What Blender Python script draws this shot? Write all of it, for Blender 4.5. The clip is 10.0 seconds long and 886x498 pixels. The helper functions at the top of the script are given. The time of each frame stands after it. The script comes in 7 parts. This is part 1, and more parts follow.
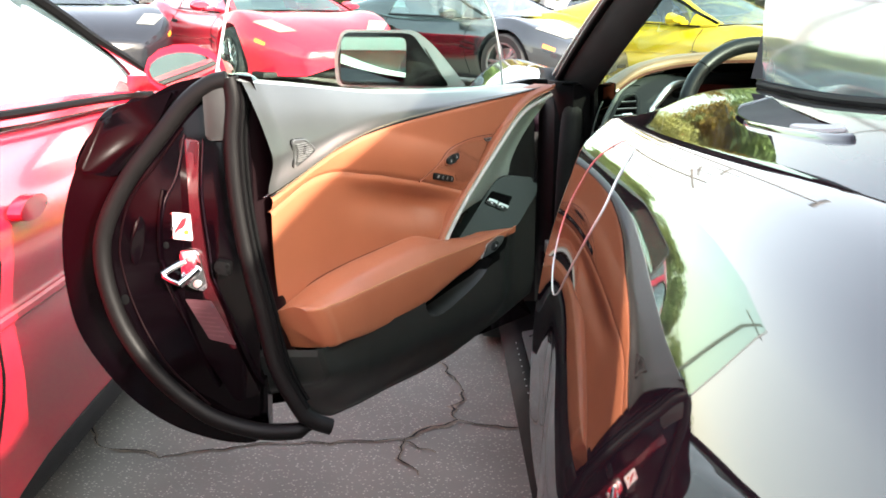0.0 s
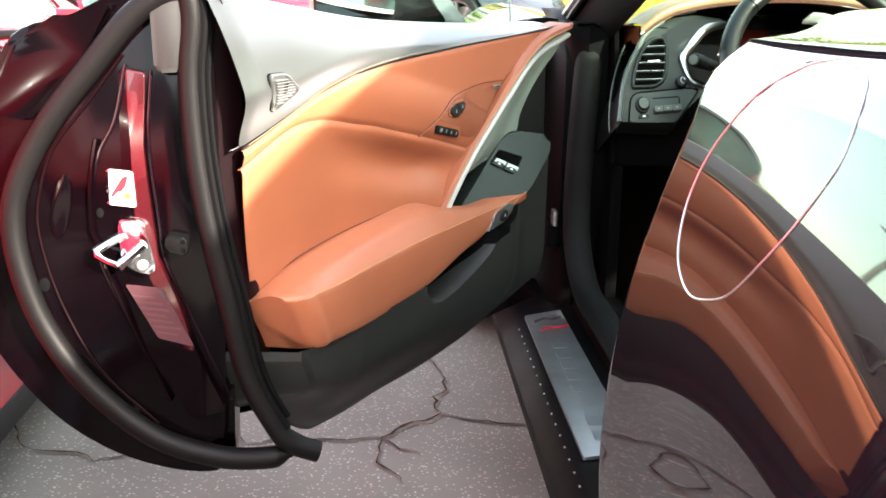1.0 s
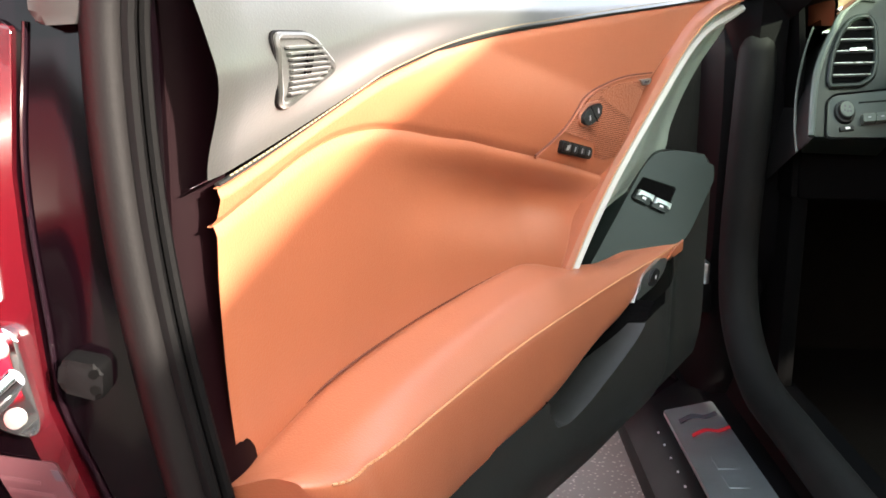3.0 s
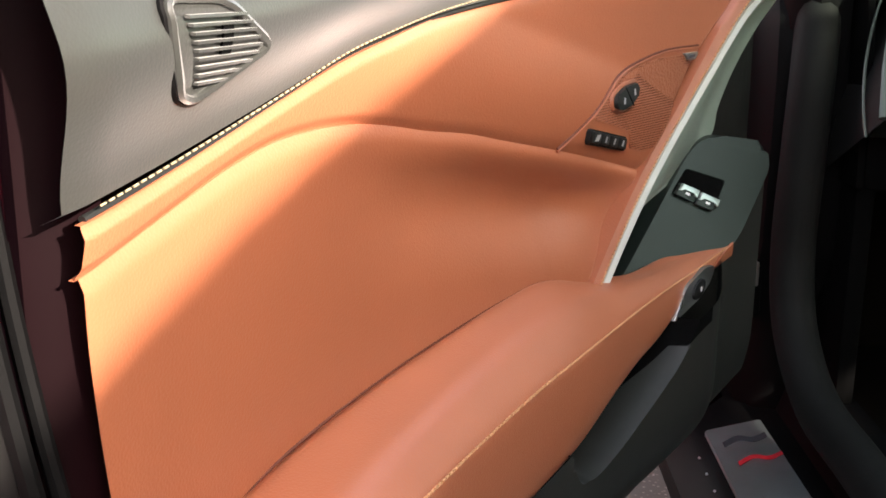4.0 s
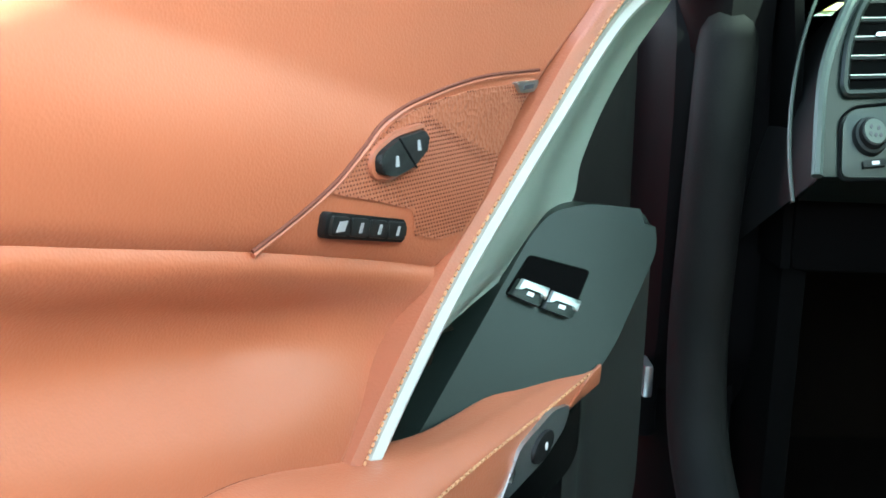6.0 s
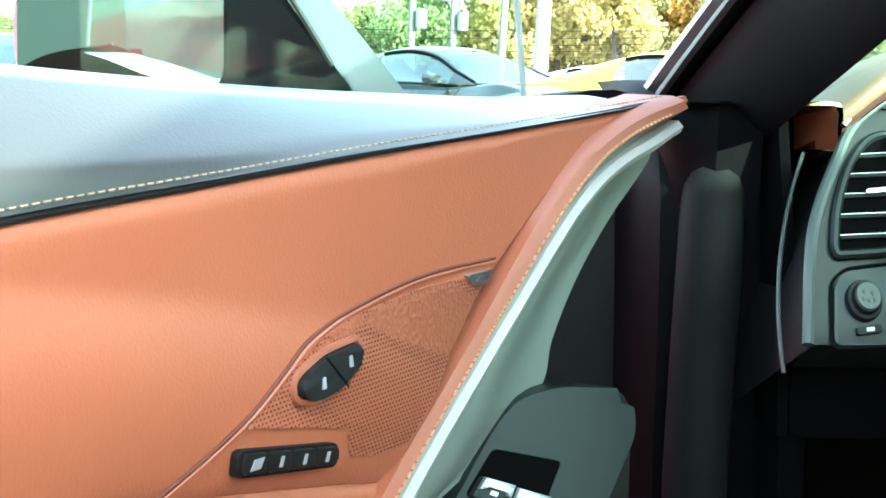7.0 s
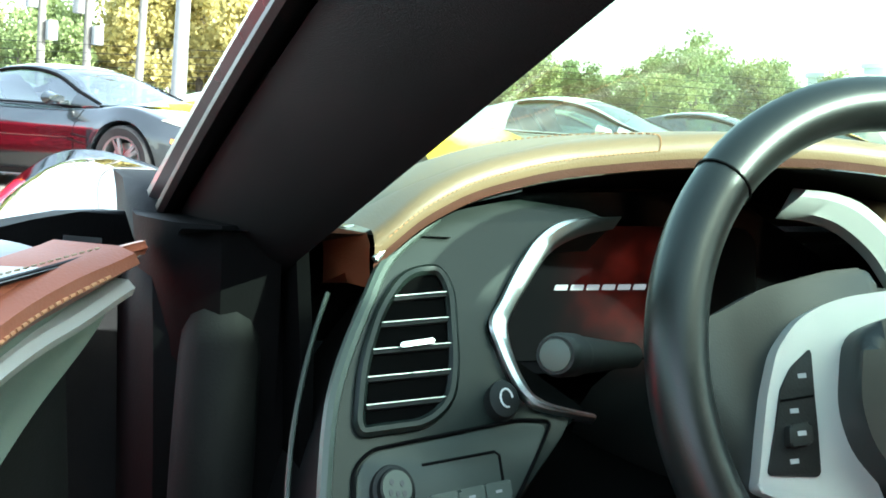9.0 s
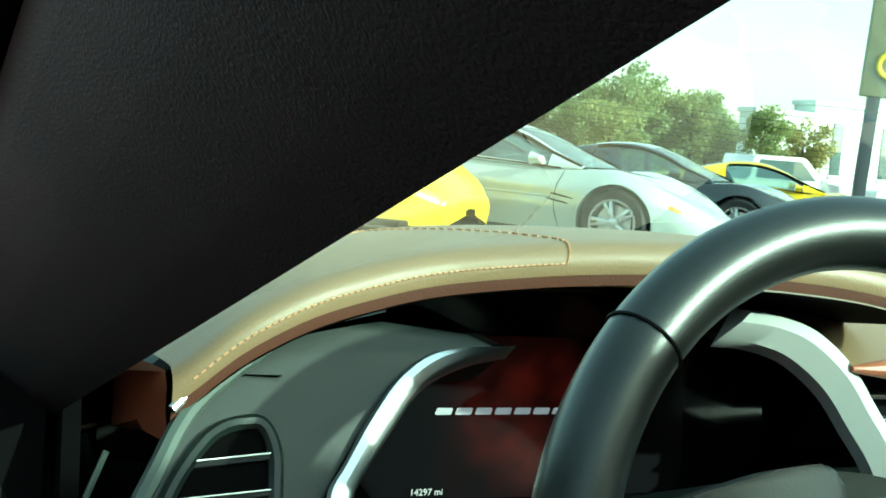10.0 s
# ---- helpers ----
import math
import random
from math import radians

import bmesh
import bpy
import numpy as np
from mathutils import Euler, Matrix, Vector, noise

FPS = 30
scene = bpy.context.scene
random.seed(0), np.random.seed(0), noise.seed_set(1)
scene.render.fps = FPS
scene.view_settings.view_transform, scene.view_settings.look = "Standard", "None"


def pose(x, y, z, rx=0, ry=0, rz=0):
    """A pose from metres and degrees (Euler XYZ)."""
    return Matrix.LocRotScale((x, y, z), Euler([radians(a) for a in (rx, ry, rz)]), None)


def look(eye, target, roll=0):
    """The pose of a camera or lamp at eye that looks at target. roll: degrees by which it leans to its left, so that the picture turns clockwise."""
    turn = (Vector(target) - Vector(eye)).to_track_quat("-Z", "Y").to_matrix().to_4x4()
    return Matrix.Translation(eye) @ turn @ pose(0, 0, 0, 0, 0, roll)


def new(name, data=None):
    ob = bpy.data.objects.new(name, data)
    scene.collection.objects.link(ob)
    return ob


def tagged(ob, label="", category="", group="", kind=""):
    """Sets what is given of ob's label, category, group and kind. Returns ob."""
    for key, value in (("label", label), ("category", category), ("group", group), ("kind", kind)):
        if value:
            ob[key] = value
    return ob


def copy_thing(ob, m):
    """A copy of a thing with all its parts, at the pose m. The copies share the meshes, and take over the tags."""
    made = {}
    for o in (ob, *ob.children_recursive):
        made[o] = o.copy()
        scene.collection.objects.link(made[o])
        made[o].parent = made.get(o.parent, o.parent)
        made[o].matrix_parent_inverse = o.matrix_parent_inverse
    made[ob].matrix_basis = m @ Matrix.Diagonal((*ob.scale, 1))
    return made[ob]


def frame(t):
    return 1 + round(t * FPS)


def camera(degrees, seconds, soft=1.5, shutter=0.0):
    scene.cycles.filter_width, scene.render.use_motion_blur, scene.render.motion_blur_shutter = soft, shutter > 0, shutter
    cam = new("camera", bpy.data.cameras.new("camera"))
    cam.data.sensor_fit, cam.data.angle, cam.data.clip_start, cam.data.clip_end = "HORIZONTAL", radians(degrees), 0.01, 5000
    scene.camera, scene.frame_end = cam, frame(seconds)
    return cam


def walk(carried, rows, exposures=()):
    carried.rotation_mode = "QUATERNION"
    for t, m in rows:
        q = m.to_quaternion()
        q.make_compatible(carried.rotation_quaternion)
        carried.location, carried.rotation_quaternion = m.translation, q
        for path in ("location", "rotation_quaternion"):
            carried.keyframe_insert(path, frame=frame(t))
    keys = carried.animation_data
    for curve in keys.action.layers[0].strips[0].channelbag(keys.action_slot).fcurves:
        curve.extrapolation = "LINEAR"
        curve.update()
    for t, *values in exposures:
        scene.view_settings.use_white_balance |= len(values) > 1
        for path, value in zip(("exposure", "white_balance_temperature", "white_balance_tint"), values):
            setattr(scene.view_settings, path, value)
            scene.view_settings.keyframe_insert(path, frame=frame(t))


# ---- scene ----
cam = camera(42.0, 10.0, soft=1.7)
PATH = [
    (0, (0.0580, -0.2763, 1.0264), (0.0698, 1.6833, 0.6264), 0.39),
    (0.5, (0.0121, -0.0820, 1.0021), (0.0576, 1.8699, 0.5687), -0.18),
    (1, (-0.0296, 0.1156, 0.9541), (0.0812, 2.0593, 0.4959), 1.55),
    (1.5, (-0.0135, 0.3192, 0.9294), (0.0297, 2.2698, 0.4896), 2.59),
    (2, (-0.0560, 0.4519, 0.8968), (-0.0810, 2.4057, 0.4697), 1.35),
    (2.2, (-0.0724, 0.5035, 0.8906), (-0.0931, 2.4572, 0.4633), 0.45),
    (3.3, (-0.0551, 0.8261, 0.8544), (-0.0370, 2.7799, 0.4275), 1.39),
    (3.5, (-0.0514, 0.8622, 0.8467), (-0.0711, 2.8170, 0.4244), 1.61),
    (4, (-0.0410, 0.9479, 0.8606), (-0.0760, 2.8889, 0.3796), 1.02),
    (4.5, (-0.0015, 1.0559, 0.8457), (0.1397, 2.9971, 0.3858), 1.22),
    (5, (0.0433, 1.1580, 0.8404), (0.1520, 3.1023, 0.3843), 1.29),
    (5.2, (0.0542, 1.1973, 0.8314), (0.1530, 3.1414, 0.3727), 1.91),
    (6.3, (0.0965, 1.3641, 0.8394), (0.1640, 3.3249, 0.4515), 1.33),
    (6.5, (0.1037, 1.3780, 0.8508), (0.1705, 3.3472, 0.5077), 0.74),
    (7, (0.1298, 1.3811, 0.8819), (0.1590, 3.3632, 0.6165), 0.56),
    (7.5, (0.1486, 1.4040, 0.9109), (0.3602, 3.3808, 0.6928), 1.09),
    (8, (0.1681, 1.4378, 0.9412), (0.6231, 3.3750, 0.7414), 2.01),
    (8.5, (0.2314, 1.5290, 0.9465), (0.8118, 3.4291, 0.7168), 2.36),
    (9, (0.2675, 1.5868, 0.9461), (0.8936, 3.4740, 0.7302), 2.24),
    (9.5, (0.2864, 1.6128, 0.9729), (0.9755, 3.4810, 0.7856), 2.50),
    (10, (0.3684, 1.7521, 0.9911), (1.1049, 3.6027, 0.8095), 5.05),
]
walk(cam, [(t, look(eye, target, roll)) for t, eye, target, roll in PATH],
     exposures=[(0.0, 2.82, 6900, 11), (1.0, 3.4, 7000, 11), (2.0, 3.6, 7100, 10), (3.3, 3.1, 7200, 16), (4.0, 2.72, 7300, 17), (5.0, 3.1, 6500, 5), (6.5, 3.65, 5700, -6), (7.5, 3.2, 5800, -3), (8.5, 2.95, 5950, -2), (9.5, 2.7, 5900, -7), (10.0, 2.3, 5900, -13)])

# ---------------------------------------------------------------- light
SUN_TO = Vector((0.78, -0.90, 0.54)).normalized()      # towards the sun
world = bpy.data.worlds.new("world")
scene.world = world
world.use_nodes = True
wn = world.node_tree
sky = wn.nodes.new("ShaderNodeTexSky")
sky.sky_type = "NISHITA"
sky.sun_disc = False
sky.sun_elevation = math.asin(SUN_TO.z)
sky.sun_rotation = math.atan2(SUN_TO.x, SUN_TO.y)
sky.air_density, sky.dust_density, sky.ozone_density = 1.2, 1.8, 0.4
haze = wn.nodes.new("ShaderNodeHueSaturation")      # a hazy, whitish sky
haze.inputs["Saturation"].default_value = 0.60
wn.links.new(sky.outputs["Color"], haze.inputs["Color"])
wn.links.new(haze.outputs["Color"], wn.nodes["Background"].inputs["Color"])
wn.nodes["Background"].inputs["Strength"].default_value = 0.15
sun_data = bpy.data.lights.new("sun", "SUN")
sun_data.energy, sun_data.angle, sun_data.color = 2.7, radians(1.0), (1.0, 0.95, 0.87)
sun = new("sun", sun_data)
sun.matrix_world = look((0, 0, 20), Vector((0, 0, 20)) - SUN_TO)

# ---------------------------------------------------------------- materials


def mat(name, color, rough=0.5, metal=0.0, coat=0.0, var=0.12, scale=8.0, bump=0.0, bscale=200.0, spec=0.5, rvar=0.08, color2=None):
    """A surface with blotches at one scale, and fine relief at another."""
    m = bpy.data.materials.new(name)
    m.use_nodes = True
    t = m.node_tree
    n, l = t.nodes, t.links
    b = n["Principled BSDF"]
    b.inputs["Metallic"].default_value = metal
    b.inputs["Coat Weight"].default_value = coat
    b.inputs["Coat Roughness"].default_value = 0.02
    b.inputs["Specular IOR Level"].default_value = spec
    co = n.new("ShaderNodeTexCoord")
    a = n.new("ShaderNodeTexNoise")
    a.inputs["Scale"].default_value, a.inputs["Detail"].default_value = scale, 6.0
    l.new(co.outputs["Object"], a.inputs["Vector"])
    mix = n.new("ShaderNodeMix")
    mix.data_type = "RGBA"
    c2 = color2 or tuple(c * (1 - 2 * var) for c in color)
    c1 = color if color2 else tuple(min(1, c * (1 + var)) for c in color)
    mix.inputs[6].default_value, mix.inputs[7].default_value = (*c1, 1), (*c2, 1)
    l.new(a.outputs["Fac"], mix.inputs[0])
    l.new(mix.outputs[2], b.inputs["Base Color"])
    if rvar:
        r = n.new("ShaderNodeMapRange")
        r.inputs["To Min"].default_value, r.inputs["To Max"].default_value = max(0.0, rough - rvar), min(1.0, rough + rvar)
        l.new(a.outputs["Fac"], r.inputs["Value"])
        l.new(r.outputs["Result"], b.inputs["Roughness"])
    else:
        b.inputs["Roughness"].default_value = rough
    if bump:
        g = n.new("ShaderNodeTexNoise")
        g.inputs["Scale"].default_value, g.inputs["Detail"].default_value = bscale, 3.0
        l.new(co.outputs["Object"], g.inputs["Vector"])
        k = n.new("ShaderNodeBump")
        k.inputs["Strength"].default_value, k.inputs["Distance"].default_value = bump, 0.001
        l.new(g.outputs["Fac"], k.inputs["Height"])
        l.new(k.outputs["Normal"], b.inputs["Normal"])
    return m


def leather(name, color, rough, scale=620.0, strength=0.2, var=0.08, spec=0.7):
    """Leather: cells for the grain, soft blotches for the dye."""
    m = mat(name, color, rough, var=var, scale=6.0, rvar=0.05, spec=spec)
    n, l = m.node_tree.nodes, m.node_tree.links
    co = n["Texture Coordinate"]
    v = n.new("ShaderNodeTexVoronoi")
    v.inputs["Scale"].default_value = scale
    l.new(co.outputs["Object"], v.inputs["Vector"])
    k = n.new("ShaderNodeBump")
    k.inputs["Strength"].default_value, k.inputs["Distance"].default_value = strength, 0.0006
    l.new(v.outputs["Distance"], k.inputs["Height"])
    l.new(k.outputs["Normal"], n["Principled BSDF"].inputs["Normal"])
    return m


def glass(name, color, rough=0.0):
    m = bpy.data.materials.new(name)
    m.use_nodes = True
    n, l = m.node_tree.nodes, m.node_tree.links
    tr, gl, mx, lw, mr = (n.new("ShaderNode" + k) for k in ("BsdfTransparent", "BsdfGlossy", "MixShader", "LayerWeight", "MapRange"))
    tr.inputs["Color"].default_value = (*color, 1)
    gl.inputs["Roughness"].default_value = rough
    lw.inputs["Blend"].default_value = 0.25
    mr.inputs["To Min"].default_value, mr.inputs["To Max"].default_value = 0.01, 0.5
    l.new(lw.outputs["Facing"], mr.inputs["Value"])
    l.new(mr.outputs["Result"], mx.inputs["Fac"])
    l.new(tr.outputs[0], mx.inputs[1])
    l.new(gl.outputs[0], mx.inputs[2])
    l.new(mx.outputs[0], n["Material Output"].inputs["Surface"])
    return m


def glow(name, color, strength):
    m = bpy.data.materials.new(name)
    m.use_nodes = True
    b = m.node_tree.nodes["Principled BSDF"]
    b.inputs["Base Color"].default_value = (*color, 1)
    b.inputs["Emission Color"].default_value = (*color, 1)
    b.inputs["Emission Strength"].default_value = strength
    return m


TAN = leather("tan_leather", (0.41, 0.134, 0.066), 0.36, spec=0.55)
TAN_DARK = leather("tan_leather_edge", (0.32, 0.098, 0.046), 0.45)
DASH_TAN = leather("dash_tan_leather", (0.225, 0.145, 0.072), 0.5, 600.0, 0.15)
GREY = leather("grey_leather", (0.032, 0.034, 0.031), 0.30, 700.0, 0.1)
# added sheen whitens the belt at grazing view, like reflected sky
GREY.node_tree.nodes["Principled BSDF"].inputs["Sheen Weight"].default_value = 0.8
GREY.node_tree.nodes["Principled BSDF"].inputs["Coat Weight"].default_value = 0.2
GREY.node_tree.nodes["Principled BSDF"].inputs["Coat Roughness"].default_value = 0.45
GREY.node_tree.nodes["Principled BSDF"].inputs["Sheen Roughness"].default_value = 0.35
BLACK_PLASTIC = mat("black_plastic", (0.010, 0.0115, 0.011), 0.55, spec=0.35, bump=0.12, bscale=900, var=0.15)
LOWER_PLASTIC = mat("lower_panel_plastic", (0.020, 0.022, 0.020), 0.5, spec=0.35, bump=0.15, bscale=900, var=0.15)
DARK_PLASTIC = mat("dark_plastic", (0.004, 0.004, 0.004), 0.65, bump=0.2, bscale=700, spec=0.35)
SOFT_PLASTIC = mat("soft_grey_plastic", (0.0090, 0.0140, 0.0118), 0.36, spec=0.35, bump=0.08, bscale=1100, var=0.06)
TRIM_GREY = mat("tweed_grey_trim", (0.25, 0.31, 0.265), 0.45, bump=0.15, bscale=900, var=0.05)
TRIM_EDGE = mat("pale_trim_edge", (0.47, 0.49, 0.45), 0.35, var=0.04)
PANEL_GREY = mat("panel_grey_plastic", (0.030, 0.040, 0.034), 0.42, bump=0.08, bscale=1100, var=0.06)
DASH_RIM = mat("dash_rim_plastic", (0.075, 0.095, 0.082), 0.4, var=0.05)
PILLAR_TRIM = mat("pillar_cloth_trim", (0.0066, 0.0058, 0.0062), 0.8, spec=0.12, bump=0.5, bscale=1300, var=0.2, scale=10)
SEAL_RUBBER = mat("seal_rubber", (0.0052, 0.0047, 0.0048), 0.5, spec=0.16, bump=0.15, bscale=400, var=0.25, scale=20)
WEATHER = mat("weatherstrip_rubber", (0.0075, 0.0080, 0.0075), 0.75, spec=0.2, bump=0.25, bscale=500, var=0.3, scale=12)
RUBBER = mat("black_rubber", (0.0032, 0.0032, 0.0034), 0.62, spec=0.08, bump=0.15, bscale=400, var=0.2)
# black mirror shell made pale, as though sky were reflected in it
SKY_GREY = mat("sky_grey_paint", (0.30, 0.33, 0.35), 0.30, metal=0.7, coat=1.0, var=0.1, scale=4, rvar=0.03)
PAINT = mat("black_cherry_paint", (0.008, 0.004, 0.006), 0.025, coat=0.0, spec=0.36, var=0.1, scale=3, rvar=0.02)
JAMB = mat("dark_jamb_paint", (0.0020, 0.0007, 0.0013), 0.10, coat=0.0, spec=0.16, var=0.25, scale=14, rvar=0.08)
MAROON = mat("maroon_flange_paint", (0.006, 0.0014, 0.0022), 0.5, coat=0.0, spec=0.06, var=0.2, scale=10)
RED_REFLECTION = mat("red_reflection", (0.045, 0.0025, 0.005), 0.2, coat=0.6, var=0.12, scale=20)
CHROME = mat("chrome", (0.82, 0.84, 0.84), 0.08, metal=1.0, var=0.03, rvar=0.03)
STEEL = mat("zinc_steel", (0.66, 0.64, 0.62), 0.32, metal=0.75, var=0.1, scale=30)
SATIN = mat("satin_metal", (0.52, 0.55, 0.54), 0.3, metal=0.9, var=0.05, scale=20)
SILL_METAL = mat("brushed_sill_metal", (0.50, 0.55, 0.56), 0.34, metal=0.85, var=0.12, scale=18)
WHITE_PRINT = mat("white_print", (0.78, 0.78, 0.78), 0.5, var=0.03)
GREY_PRINT = mat("grey_print", (0.35, 0.36, 0.37), 0.5, var=0.03)
RED_PRINT = mat("red_print", (0.55, 0.02, 0.03), 0.4, var=0.05)
DARK_PRINT = mat("dark_print", (0.05, 0.05, 0.06), 0.4, var=0.05)
ORANGE_PRINT = mat("orange_print", (0.75, 0.22, 0.03), 0.4, var=0.05)
STICKER = mat("sticker_paper", (0.80, 0.74, 0.74), 0.35, var=0.03)
DARK_LABEL = mat("dark_label", (0.065, 0.028, 0.033), 0.4, var=0.15, scale=25)
# near-black that puts the shade of hollows and gaps into the colour
SHADE_BLACK = mat("shade_black", (0.002, 0.002, 0.002), 0.95, spec=0.05)
HOLES = mat("leather_hole", (0.13, 0.036, 0.018), 0.8)
THREAD = mat("pale_thread", (0.36, 0.29, 0.18), 0.7, var=0.1, scale=60)
TAN_THREAD = mat("tan_thread", (0.56, 0.29, 0.14), 0.7, var=0.1, scale=60)
WHEEL_LEATHER = leather("wheel_leather", (0.007, 0.0085, 0.0082), 0.36, 900.0, 0.06, spec=0.5)
SCREEN = mat("cluster_glass", (0.003, 0.003, 0.004), 0.1, var=0.1, rvar=0.0, spec=0.2)
WINDOW = glass("green_tinted_glass", (0.84, 0.955, 0.90))
WINDOW.node_tree.nodes["Map Range"].inputs["To Max"].default_value = 0.10
SCREEN_GLASS = glass("green_windscreen_glass", (0.63, 0.80, 0.70))
CAR_GLASS = mat("tinted_car_glass", (0.10, 0.14, 0.14), 0.04, var=0.1, rvar=0.0, spec=0.9)
MIRROR = mat("mirror_glass", (0.86, 0.90, 0.88), 0.01, metal=1.0, var=0.01, rvar=0.0)
CARPET = mat("black_carpet", (0.012, 0.0115, 0.010), 0.95, spec=0.1, bump=0.8, bscale=900, color2=(0.020, 0.014, 0.009), scale=5)

# ---------------------------------------------------------------- building helpers


def spline(pts, n):
    """A smooth line through the points, n steps long."""
    P = [Vector(p) for p in pts]
    P = [2 * P[0] - P[1]] + P + [2 * P[-1] - P[-2]]
    out, segs = [], len(P) - 3
    for i in range(n + 1):
        x = i / n * segs
        k = min(int(x), segs - 1)
        s = x - k
        a, b, c, d = P[k:k + 4]
        out.append(0.5 * ((2 * b) + (c - a) * s + (2 * a - 5 * b + 4 * c - d) * s * s + (3 * b - a - 3 * c + d) * s ** 3))
    return out


def curve_of(pts):
    """The function y(x) through the points, straight beyond them, with monotone smoothing."""
    xs, ys = np.array([p[0] for p in pts], float), np.array([p[1] for p in pts], float)
    h, dl = np.diff(xs), np.diff(ys) / np.diff(xs)
    m = np.concatenate([[dl[0]], (dl[:-1] * h[1:] + dl[1:] * h[:-1]) / (h[1:] + h[:-1]), [dl[-1]]])

    def f(x):
        k = int(np.clip(np.searchsorted(xs, x) - 1, 0, len(h) - 1))
        if x <= xs[0]:
            return float(ys[0] + m[0] * (x - xs[0]))
        if x >= xs[-1]:
            return float(ys[-1] + m[-1] * (x - xs[-1]))
        s = (x - xs[k]) / h[k]
        return float((1 + 2 * s) * (1 - s) ** 2 * ys[k] + s * (1 - s) ** 2 * h[k] * m[k] + s * s * (3 - 2 * s) * ys[k + 1] + s * s * (s - 1) * h[k] * m[k + 1])
    return f


def smooth(a, b, x):
    s = min(1.0, max(0.0, (x - a) / (b - a)))
    return s * s * (3 - 2 * s)


def sheet(bm, nu, nv, f):
    """A grid of faces over f(i, j) with i, j from 0 to 1."""
    v = [[bm.verts.new(f(i / nu, j / nv)) for j in range(nv + 1)] for i in range(nu + 1)]
    for i in range(nu):
        for j in range(nv):
            bm.faces.new((v[i][j], v[i + 1][j], v[i + 1][j + 1], v[i][j + 1]))
    return v


def loft(bm, rings, closed=True, caps=True):
    """Skin over rings of points."""
    v = [[bm.verts.new(p) for p in r] for r in rings]
    n = len(rings[0])
    for a, b in zip(v, v[1:]):
        for j in range(n if closed else n - 1):
            k = (j + 1) % n
            bm.faces.new((a[j], a[k], b[k], b[j]))
    if caps and closed:
        bm.faces.new(v[0])
        bm.faces.new(v[-1][::-1])
    return v


def tube(bm, path, radius, sides=10, flat=1.0, closed=False):
    """A round bar along a path; radius may be a function of 0..1."""
    path = [Vector(p) for p in path]
    n, rings, side = len(path), [], None
    for i, p in enumerate(path):
        if closed:
            d = path[(i + 1) % n] - path[i - 1]
        else:
            d = path[min(i + 1, n - 1)] - path[max(i - 1, 0)]
        d.normalize()
        if side is None:
            side = d.orthogonal().normalized()
        side = (side - side.dot(d) * d).normalized()
        up = d.cross(side)
        r = radius(i / (n - 1)) if callable(radius) else radius
        rings.append([p + r * (math.cos(2 * math.pi * k / sides) * side + flat * math.sin(2 * math.pi * k / sides) * up) for k in range(sides)])
    if closed:
        rings.append(rings[0])
    loft(bm, rings, True, not closed)
    if closed:
        bmesh.ops.remove_doubles(bm, verts=bm.verts, dist=1e-6)


def slab(bm, outline, place, low, high, bevel=0.0, segs=2):
    """A flat plate with the outline (a, b); place(a, b, h) gives the point at height h."""
    b2 = bmesh.new()
    lo = [b2.verts.new(place(a, b, low)) for a, b in outline]
    hi = [b2.verts.new(place(a, b, high)) for a, b in outline]
    n = len(outline)
    b2.faces.new(lo[::-1])
    top = b2.faces.new(hi)
    for i in range(n):
        b2.faces.new((lo[i], lo[(i + 1) % n], hi[(i + 1) % n], hi[i]))
    if bevel:
        bmesh.ops.bevel(b2, geom=list(top.edges), offset=bevel, segments=segs, affect="EDGES", profile=0.6)
    merge(bm, b2)


def merge(bm, b2):
    me = bpy.data.meshes.new("tmp")
    b2.to_mesh(me)
    b2.free()
    bm.from_mesh(me)
    bpy.data.meshes.remove(me)


def box(bm, lo, hi, bevel=0.0, m=None):
    b2 = bmesh.new()
    bmesh.ops.create_cube(b2, size=1)
    for v in b2.verts:
        v.co = Vector([lo[i] + (v.co[i] + 0.5) * (hi[i] - lo[i]) for i in range(3)])
    if bevel:
        bmesh.ops.bevel(b2, geom=list(b2.edges), offset=bevel, segments=2, affect="EDGES", profile=0.6)
    if m:
        b2.transform(m)
    merge(bm, b2)


def disc(bm, radius, height, m, sides=28, bevel=0.0, top=1.0):
    """A round plate with its axis along z of m."""
    b2 = bmesh.new()
    bmesh.ops.create_cone(b2, cap_ends=True, segments=sides, radius1=radius, radius2=radius * top, depth=height)
    if bevel:
        es = [e for e in b2.edges if all(v.co.z > 0 for v in e.verts)]
        bmesh.ops.bevel(b2, geom=es, offset=bevel, segments=2, affect="EDGES", profile=0.6)
    b2.transform(m @ Matrix.Translation((0, 0, height / 2)))
    merge(bm, b2)


def rounded(pts, r, n=4):
    """An outline with its corners rounded."""
    out, k = [], len(pts)
    for i in range(k):
        p, a, b = Vector(pts[i]), Vector(pts[i - 1]), Vector(pts[(i + 1) % k])
        da, db = (a - p), (b - p)
        q = min(r, da.length * 0.45, db.length * 0.45)
        s, e = p + da.normalized() * q, p + db.normalized() * q
        for j in range(n + 1):
            t = j / n
            out.append(tuple((1 - t) ** 2 * s + 2 * t * (1 - t) * p + t * t * e))
    return out


def oval(cx, cy, rx, ry, n=24, turn=0.0):
    c, s = math.cos(turn), math.sin(turn)
    return [(cx + rx * math.cos(a) * c - ry * math.sin(a) * s, cy + rx * math.cos(a) * s + ry * math.sin(a) * c) for a in (2 * math.pi * i / n for i in range(n))]


FRAMES = {}      # the frame in which the parts of a thing are drawn, where it is not its own


